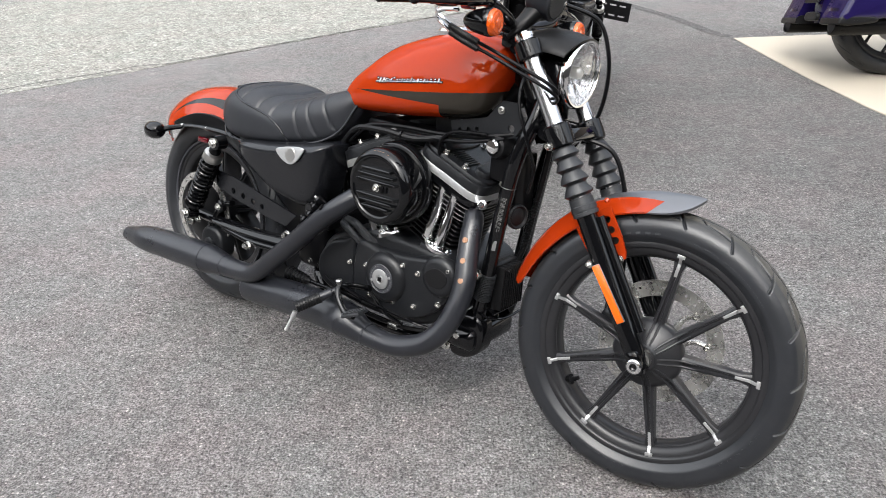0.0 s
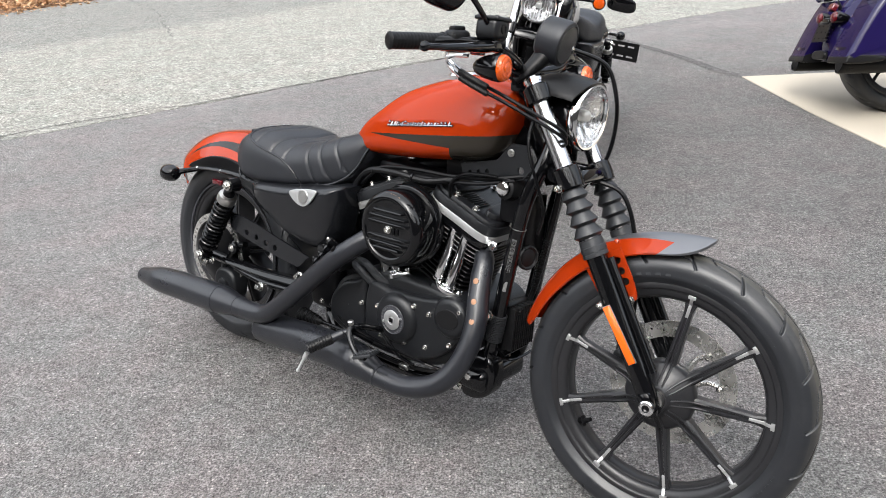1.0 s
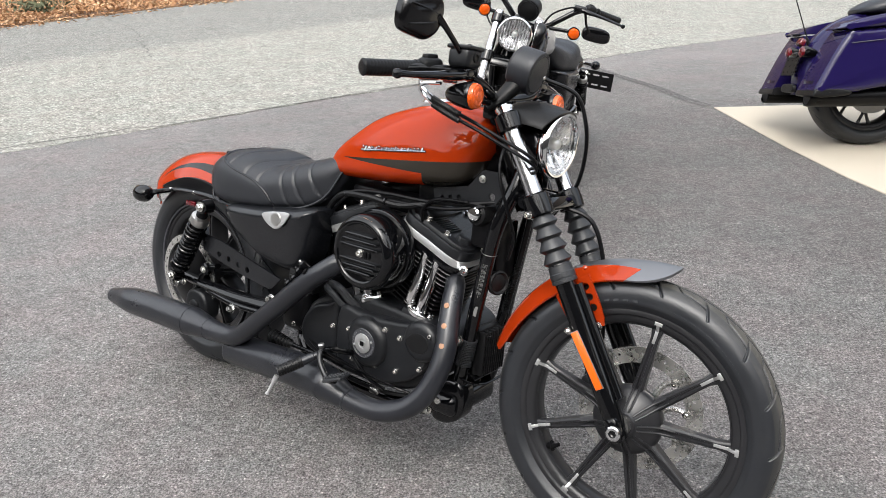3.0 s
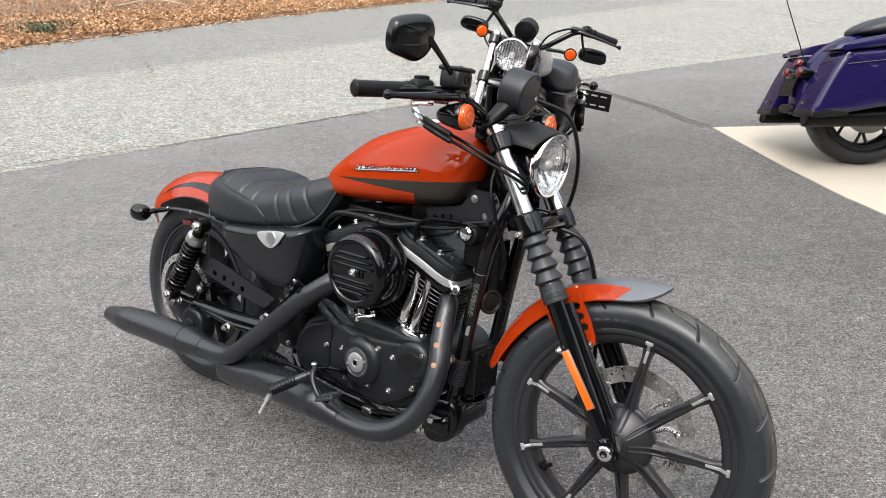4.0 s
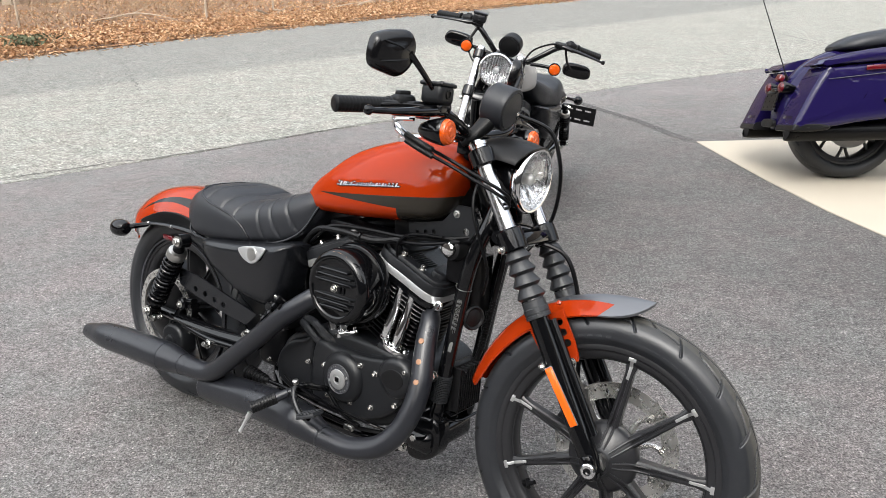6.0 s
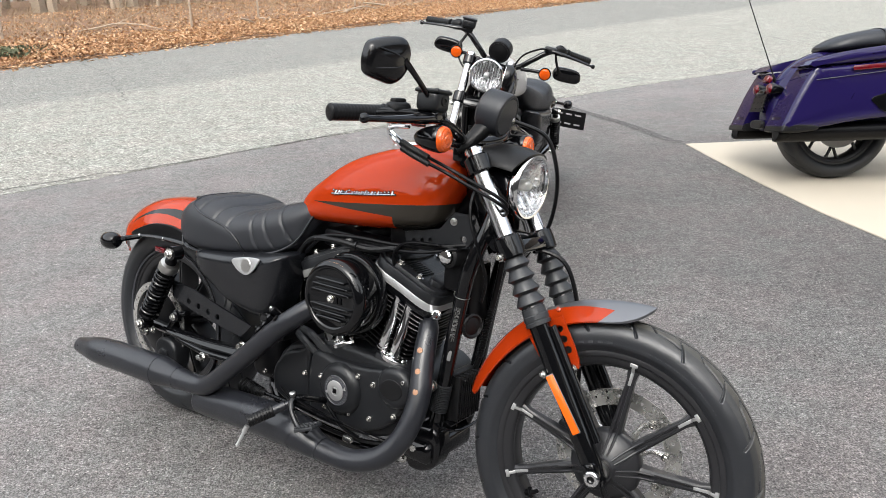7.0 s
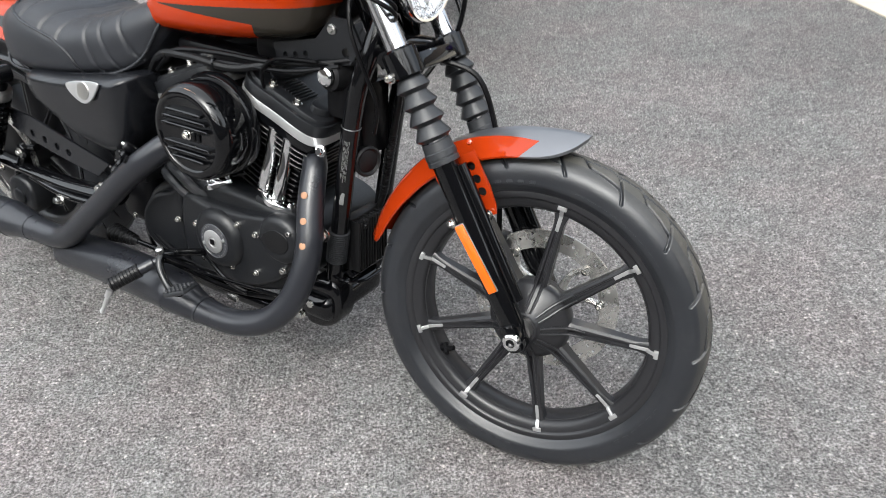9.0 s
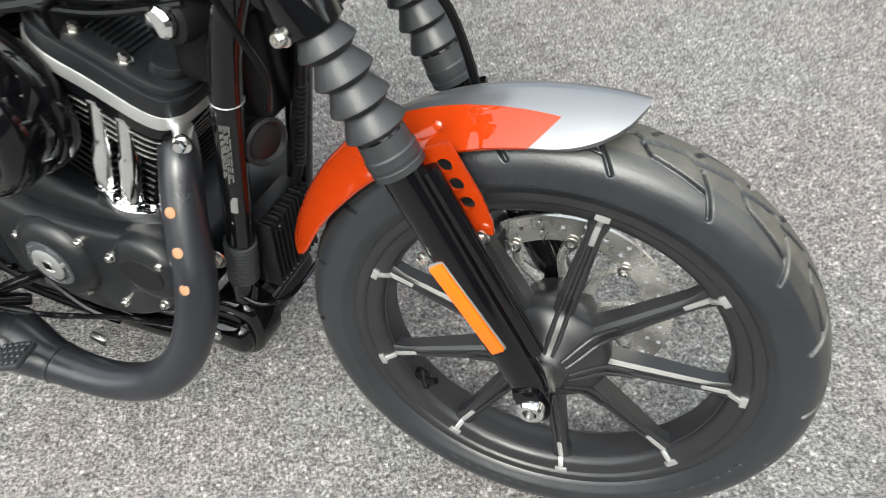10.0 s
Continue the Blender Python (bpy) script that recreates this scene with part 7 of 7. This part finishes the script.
def motorcycle(o):
    root = new("motorcycle")
    root.empty_display_size = 0.2
    S = steer_matrix(o["steer"])
    M["wheel"] = M["wheel_black"]
    front_wheel(root, S, o)
    front_fender(root, S, o)
    fork(root, S, o)
    headlamp(root, S, o)
    for sg in (-1, 1):
        y, x, z = o["sig"]
        signal(root, S if o["low"] else S @ Matrix.Translation((0, 0.048, 0)), o, (x, sg * y, z), sg * 0.10, 0.0275 if o["detail"] else 0.025)
    gauge(root, S, o)
    (bars_low if o["low"] else bars_high)(root, S, o)
    tank(root, o)
    seat(root, o)
    rear_end(root, o)
    engine(root, o)
    chassis(root, o)
    if o["low"]:
        # brake lines from the lever down to the front wheel, clutch cable sweeping past the lamp
        for dy in (0.0, 0.013):
            cable(root, "brake_line", [(1.030, -0.215 + dy * 0.3, 1.040 - dy), (0.985, -0.212 + dy * 0.3, 1.036 - dy), (0.972, -0.204 + dy * 0.3, 1.020 - dy), (1.012, -0.202 + dy * 0.3, 0.991 - dy)], 0.0042, "chrome", S, "bright metal brake line")
            cable(root, "brake_hose", [(1.075, -0.196 + dy * 0.3, 0.966 - dy), (1.120, -0.184 + dy * 0.3, 0.948 - dy), (1.170, -0.166 + dy * 0.3, 0.925 - dy), (1.225, -0.140 + dy * 0.3, 0.898 - dy), (1.242, -0.118 + dy * 0.3, 0.880 - dy), (1.225, -0.095 + dy * 0.3, 0.862 - dy), (1.20, -0.06, 0.82)], 0.0040, "dark", S)
        for dy in (0.0, 0.014):
            cable(root, "hose_sleeve", [(1.008, -0.203 + dy * 0.3, 0.993 - dy), (1.042, -0.202 + dy * 0.3, 0.979 - dy), (1.078, -0.197 + dy * 0.3, 0.965 - dy)], 0.0072, "plastic", S)
        cable(root, "throttle_cable", [(1.150, -0.060, 0.93), (1.150, -0.105, 0.885), (1.160, -0.120, 0.83), (1.187, -0.112, 0.76), (1.20, -0.09, 0.70), (1.18, -0.06, 0.64)], 0.0040, "dark", S)
        cable(root, "clutch_cable", [(1.165, 0.045, 1.066), (1.235, 0.075, 1.040), (1.268, 0.082, 0.975), (1.276, 0.090, 0.900), (1.262, 0.098, 0.820), (1.225, 0.10, 0.760), (1.20, 0.05, 0.70)], 0.0052, "dark", S)
        cable(root, "brake_hose_lower", [(1.24, 0.03, 0.775), (1.33, 0.045, 0.755), (1.375, 0.055, 0.66), (1.392, 0.065, 0.55), (1.40, 0.07, 0.45)], 0.0055, "dark", S)
        bm = B()
        lathe(bm, ((0.004, 0), (0.010, 0.002), (0.010, 0.010), (0.006, 0.014)), (1.155, 0.030, 1.066), (0.7, 0.5, 0.2), 14)
        part("cable_joint", bm, "zinc", root, "", S)
    return root


M["wheel_black"] = surface("satin_black_wheel", (0.013, 0.013, 0.0145), 0.32, vary=0.2, grain=900, relief=0.0001, dust=0.010, spec=0.40)
M["plastic_smooth"] = surface("satin_black_cover", (0.0055, 0.006, 0.0075), 0.24, vary=0.2, grain=700, relief=0.0002, dust=0.008, spec=0.45)
M["smoke"] = surface("smoked_red_lens", (0.05, 0.006, 0.006), 0.12, coat=1.0)

bike = motorcycle(dict(detail=True, low=True, boots=True, visor=True, steer=7.0, tyre_res=1040, lamp=(1.240, 0, 0.924), lamp_axis=(1, -0.10, -0.08), gauge=(1.152, -0.005, 1.078), sig=(0.228, 1.125, 1.008),
                       ff="ff_orange", rf="rf_orange", tank="tank_orange", flat="orange", tank_label="orange tank with dark lower panel", fender_label="orange fender with a dark stripe"))
bike.matrix_world = Matrix.Translation((-0.7072, 2.2009, -0.004)) @ Matrix.Rotation(radians(-35.7), 4, "Z") @ Matrix.Rotation(radians(-10.6), 4, "X")
tagged(bike, "orange and black cruiser motorcycle leaning on its side stand", "motorcycle")

bike2 = motorcycle(dict(detail=False, low=False, boots=False, visor=False, steer=16.0, tyre_res=260, lamp_axis=(1, 0, -0.02), lamp=(1.235, 0, 0.930), gauge=(1.120, 0.032, 1.030), sig=(0.215, 1.13, 0.980),
                        ff="gloss", rf="silver_paint", tank="silver_paint", flat="gloss", tank_label="silver grey tank", fender_label="silver grey rear fender"))
bike2.matrix_world = Matrix.Translation((0.671, 4.691, -0.002)) @ Matrix.Rotation(radians(-110), 4, "Z") @ Matrix.Rotation(radians(-8), 4, "X")
tagged(bike2, "black and silver motorcycle with wide bars, parked behind", "motorcycle")
# its plate bracket
bm = B()
plate(bm, [(-0.11, -0.055), (0.11, -0.055), (0.11, 0.055), (-0.11, 0.055)], 0.004, basis((-0.10, 0.215, 0.50), (-1, 0.1, 0.0)), [[(x + dx, y + dy) for dx, dy in ((-0.02, -0.005), (0.02, -0.005), (0.02, 0.005), (-0.02, 0.005))] for x in (-0.06, 0.0, 0.06) for y in (-0.03, 0.03)])
part("plate_bracket", bm, "plastic", bike2, "slotted black plate bracket")


# ---- purple touring motorcycle, seen from behind ----
def tourer():
    root = new("touring_motorcycle")
    c = V(0, 0, 0.327)
    bm = B()
    lathe_y(bm, rim_profile(0.235, 0.13), c, 64, True)
    wheel = part("rear_wheel", bm, "wheel_black", root)
    bm = B()
    tyre_mesh(bm, c, 0.330, 0.180, 0.230, 220, 26, 20, 0.005)
    part("tyre", bm, "boot", wheel, "wide black tyre")
    bm = B()
    lathe_y(bm, ((0.02, -0.10), (0.05, -0.09), (0.06, 0.0), (0.05, 0.09), (0.02, 0.10)), c, 28)
    part("hub", bm, "wheel_black", wheel)
    for k in range(7):
        a0 = 2 * math.pi * (k + 0.2) / 7
        bm = B()
        p = lambda r, a, y=-0.03: c + V(r * math.cos(a), y, r * math.sin(a))
        tube(bm, [p(0.05, a0), p(0.12, a0)], [0.014, 0.012], 8, 1)
        tube(bm, [p(0.115, a0), p(0.165, a0 + 0.09), p(0.215, a0 + 0.17)], [0.011, 0.009, 0.011], 8, 3)
        tube(bm, [p(0.115, a0), p(0.165, a0 - 0.09), p(0.215, a0 - 0.17)], [0.011, 0.009, 0.011], 8, 3)
        part("spoke", bm, "wheel_black", wheel)
    bm = B()
    plate(bm, circle(0, 0, 0.145, 48), 0.006, Matrix.Translation(c + V(0, -0.085, 0)) @ Matrix(((1, 0, 0, 0), (0, 0, -1, 0), (0, 1, 0, 0), (0, 0, 0, 1))), [circle(0, 0, 0.10, 32)])
    part("brake_disc", bm, "steel", wheel)
    # fender sweeping down between the bags
    rows = []
    for i in range(41):
        f = i / 40
        a = radians(60 + 128 * f)
        r0 = 0.392 + 0.038 * f ** 0.8
        row, inn = [], []
        for j in range(17):
            u = -1 + 2 * j / 16
            r = r0 - 0.05 * abs(u) ** 2.5
            for lst, q in ((row, r), (inn, r - 0.005)):
                lst.append(c + V(q * math.cos(a), 0.125 * u, q * math.sin(a) + 0.03))
        rows.append(row + inn[::-1])
    bm = B()
    rings(bm, rows, True)
    part("rear_fender", bm, "purple", root, "glossy purple fender")
    for sg in (-1, 1):
        # saddlebag: side outline drawn out sideways
        F = Matrix.Diagonal((1, sg, 1, 1))
        side = Matrix(((1, 0, 0, 0), (0, 0, -1, 0), (0, 1, 0, 0), (0, 0, 0, 1)))
        low = [(-0.445, 0.312), (-0.468, 0.325), (-0.458, 0.355), (-0.378, 0.520), (-0.312, 0.628), (-0.28, 0.642), (-0.05, 0.655), (0.20, 0.675), (0.34, 0.690), (0.37, 0.65), (0.35, 0.51), (0.30, 0.40), (0.22, 0.366), (0.04, 0.353), (-0.104, 0.338), (-0.277, 0.313)]
        bm = B()
        cover(bm, low, 0.235, 0.030, Matrix.Translation((0, -0.175, 0)) @ side, 5, 6, 0.008)
        bag = part("saddlebag", bm, "purple", root, "glossy purple hard saddlebag", F)
        lid = [(-0.318, 0.650), (-0.310, 0.674), (-0.262, 0.697), (-0.128, 0.723), (0.043, 0.744), (0.20, 0.758), (0.33, 0.766), (0.375, 0.75), (0.375, 0.697), (0.20, 0.682), (-0.05, 0.662)]
        bm = B()
        cover(bm, lid, 0.242, 0.022, Matrix.Translation((0, -0.171, 0)) @ side, 5, 5, 0.003)
        part("bag_lid", bm, "purple", bag, "purple bag lid", F)
        bm = B()
        box(bm, (0, 0, 0), (0.03, 0.10, 0.010), 0.004, Matrix.Translation((-0.308, -0.275, 0.650)) @ Matrix.Rotation(radians(-25), 4, "Y"))
        part("lid_latch", bm, "gloss", bag, "", F)
        bm = B()
        box(bm, (0, 0, 0), (0.004, 0.120, 0.270), 0.0015, Matrix.Translation((-0.391, -0.275, 0.482)) @ Matrix.Rotation(radians(27.5), 4, "Y"))
        part("bag_stripe", bm, "bag_dark", bag, "dark stripe down the bag", F)
        bm = B()
        tube(bm, [(-0.300, -0.4185, 0.575), (0.0, -0.4225, 0.602), (0.36, -0.4225, 0.640)], 0.0022, 6, 4)
        part("pinstripe", bm, "grey_ring", bag, "pale pinstripe", F)
        bm = B()
        cover(bm, [(-0.470, 0.305), (-0.474, 0.322), (-0.455, 0.348), (-0.36, 0.352), (-0.28, 0.338), (-0.28, 0.312), (-0.40, 0.300)], 0.238, 0.012, Matrix.Translation((0, -0.172, -0.010)) @ side, 4, 3)
        part("bag_bumper", bm, "plastic", bag, "black lower corner of the bag", F)
        bm = B()
        box(bm, (0, 0, 0), (0.24, 0.010, 0.026), 0.003, Matrix.Translation((0.015, -0.4210, 0.637)) @ Matrix.Rotation(radians(-3), 4, "Y"))
        part("side_reflector", bm, "red", bag, "long red side reflector", F)
        bm = B()
        cover(bm, [(0.345, 0.52), (0.355, 0.61), (0.28, 0.53), (0.02, 0.475), (0.035, 0.425), (0.10, 0.385), (0.24, 0.385), (0.31, 0.42)], 0.003, 0.001, Matrix.Translation((0, -0.4185, 0)) @ side, 4)
        part("dark_panel", bm, "gloss", bag, "", F)
        bm = B()
        tube(bm, [(0.55, -0.300, 0.289), (0.30, -0.303, 0.287), (-0.10, -0.306, 0.287), (-0.42, -0.308, 0.289), (-0.462, -0.308, 0.290), (-0.462, -0.308, 0.290), (-0.41, -0.308, 0.289)], [0.050, 0.052, 0.053, 0.053, 0.051, 0.043, 0.042], 28, 4)
        part("muffler", bm, "dark", root, "satin black muffler", F)
        bm = B()
        lathe(bm, ((0.010, -0.085), (0.022, -0.065), (0.032, -0.03), (0.036, 0.0), (0.035, 0.006)), (-0.415, -0.095, 0.540), (-1, 0, 0.15), 24)
        sig = part("turn_signal", bm, "gloss", root, "", F)
        bm = B()
        lathe(bm, ((0.032, 0.004), (0.031, 0.014), (0.022, 0.022), (0.004, 0.025)), (-0.415, -0.095, 0.540), (-1, 0, 0.15), 24)
        part("signal_lens", bm, "red", sig, "red lens", F)
    bm = B()
    tube(bm, [(-0.405, -0.085, 0.530), (-0.425, 0, 0.527), (-0.405, 0.085, 0.530)], 0.014, 12, 5)
    box(bm, (-0.425, 0, 0.517), (0.03, 0.11, 0.022), 0.006)
    part("light_bar", bm, "gloss", root)
    bm = B()
    cover(bm, [(-0.03, -0.016), (-0.026, 0.020), (0, 0.026), (0.026, 0.020), (0.03, -0.016), (0, -0.020)], 0.03, 0.01, basis((-0.385, 0, 0.590), (-0.85, 0, 0.5)), 4)
    part("tail_light", bm, "red", root, "red tail lamp")
    bm = B()
    plate(bm, [(-0.085, -0.055), (0.085, -0.055), (0.085, 0.055), (-0.085, 0.055)], 0.004, basis((-0.448, 0, 0.462), (-0.95, 0, 0.32)), [circle(x, y, 0.006, 8) for x in (-0.06, 0, 0.06) for y in (-0.035, 0.0, 0.035)])
    part("plate_bracket", bm, "plastic", root, "pierced dark plate bracket")
    bm = B()
    for k in range(5):
        box(bm, (-0.448 - 0.004 * k, -0.105, 0.50 - 0.02 * k), (0.01, 0.03, 0.006), 0.002)
    part("bracket_louvre", bm, "plastic", root)
    bm = B()
    cover(bm, [(-0.08, -0.02), (-0.07, 0.02), (0.07, 0.02), (0.08, -0.02), (0, -0.026)], 0.02, 0.008, basis((-0.440, 0, 0.335), (-0.98, 0, 0.15)), 4)
    part("fender_tip", bm, "plastic", root)
    # seat
    tab = ((-0.115, 0.05, 0.772, 0.752), (-0.09, 0.11, 0.792, 0.748), (-0.03, 0.150, 0.822, 0.745), (0.05, 0.165, 0.846, 0.75), (0.20, 0.165, 0.868, 0.755), (0.34, 0.160, 0.866, 0.755), (0.40, 0.165, 0.810, 0.74), (0.55, 0.17, 0.765, 0.70), (0.75, 0.14, 0.775, 0.69), (0.82, 0.06, 0.77, 0.70))
    rows = []
    for x, w, zt, zb in catmull([Vector(t) for t in tab], 6):
        row = []
        for k in range(40):
            a = 2 * math.pi * k / 40
            ca, sa = math.cos(a), math.sin(a)
            zc = zb + 0.35 * (zt - zb)
            row.append(V(x, w * abs(ca) ** 0.7 * (1 if ca > 0 else -1), zc + ((zt - zc) * abs(sa) ** 0.8 if sa > 0 else -(zc - zb) * abs(sa) ** 0.6)))
        rows.append(row)
    bm = B()
    rings(bm, rows, True)
    st = part("seat", bm, "leather", root, "black two-up seat")
    cable(st, "seat_seam", [(0.20, -0.167, 0.79), (0.205, -0.14, 0.850), (0.21, 0, 0.869), (0.205, 0.14, 0.850), (0.20, 0.167, 0.79)], 0.004, "plastic")
    bm = B()
    tube(bm, [(-0.355, 0.0, 0.60), (-0.474, 0.0, 0.928), (-0.66, 0.0, 1.45)], [0.004, 0.003, 0.002], 8, 4)
    lathe(bm, ((0.012, 0), (0.010, 0.03), (0.004, 0.05)), (-0.352, 0.0, 0.585), (-0.36, 0.0, 1), 12)
    part("antenna", bm, "dark", root, "thin black whip antenna")
    bm = B()
    tube(bm, [(0.0, -0.11, 0.327), (0.30, -0.12, 0.33), (0.55, -0.12, 0.35)], 0.03, 12, 3)
    tube(bm, [(0.0, 0.11, 0.327), (0.30, 0.12, 0.33), (0.55, 0.12, 0.35)], 0.03, 12, 3)
    box(bm, (0.60, 0, 0.42), (0.20, 0.26, 0.36), 0.04)
    box(bm, (0.30, 0, 0.62), (0.60, 0.20, 0.14), 0.04)
    part("frame", bm, "dark", root)
    bm = B()
    tube(bm, [(0.62, 0.14, 0.26), (0.66, 0.22, 0.15), (0.70, 0.285, 0.066)], 0.013, 10, 3)
    part("side_stand", bm, "gloss", root)
    return root


purple = tourer()
purple.matrix_world = Matrix.Translation((2.70, 4.76, 0.004)) @ Matrix.Rotation(radians(0), 4, "Z") @ Matrix.Rotation(radians(-10.5), 4, "X") @ Matrix.Scale(1.07, 4)
tagged(purple, "purple touring motorcycle with hard saddlebags on concrete", "motorcycle")
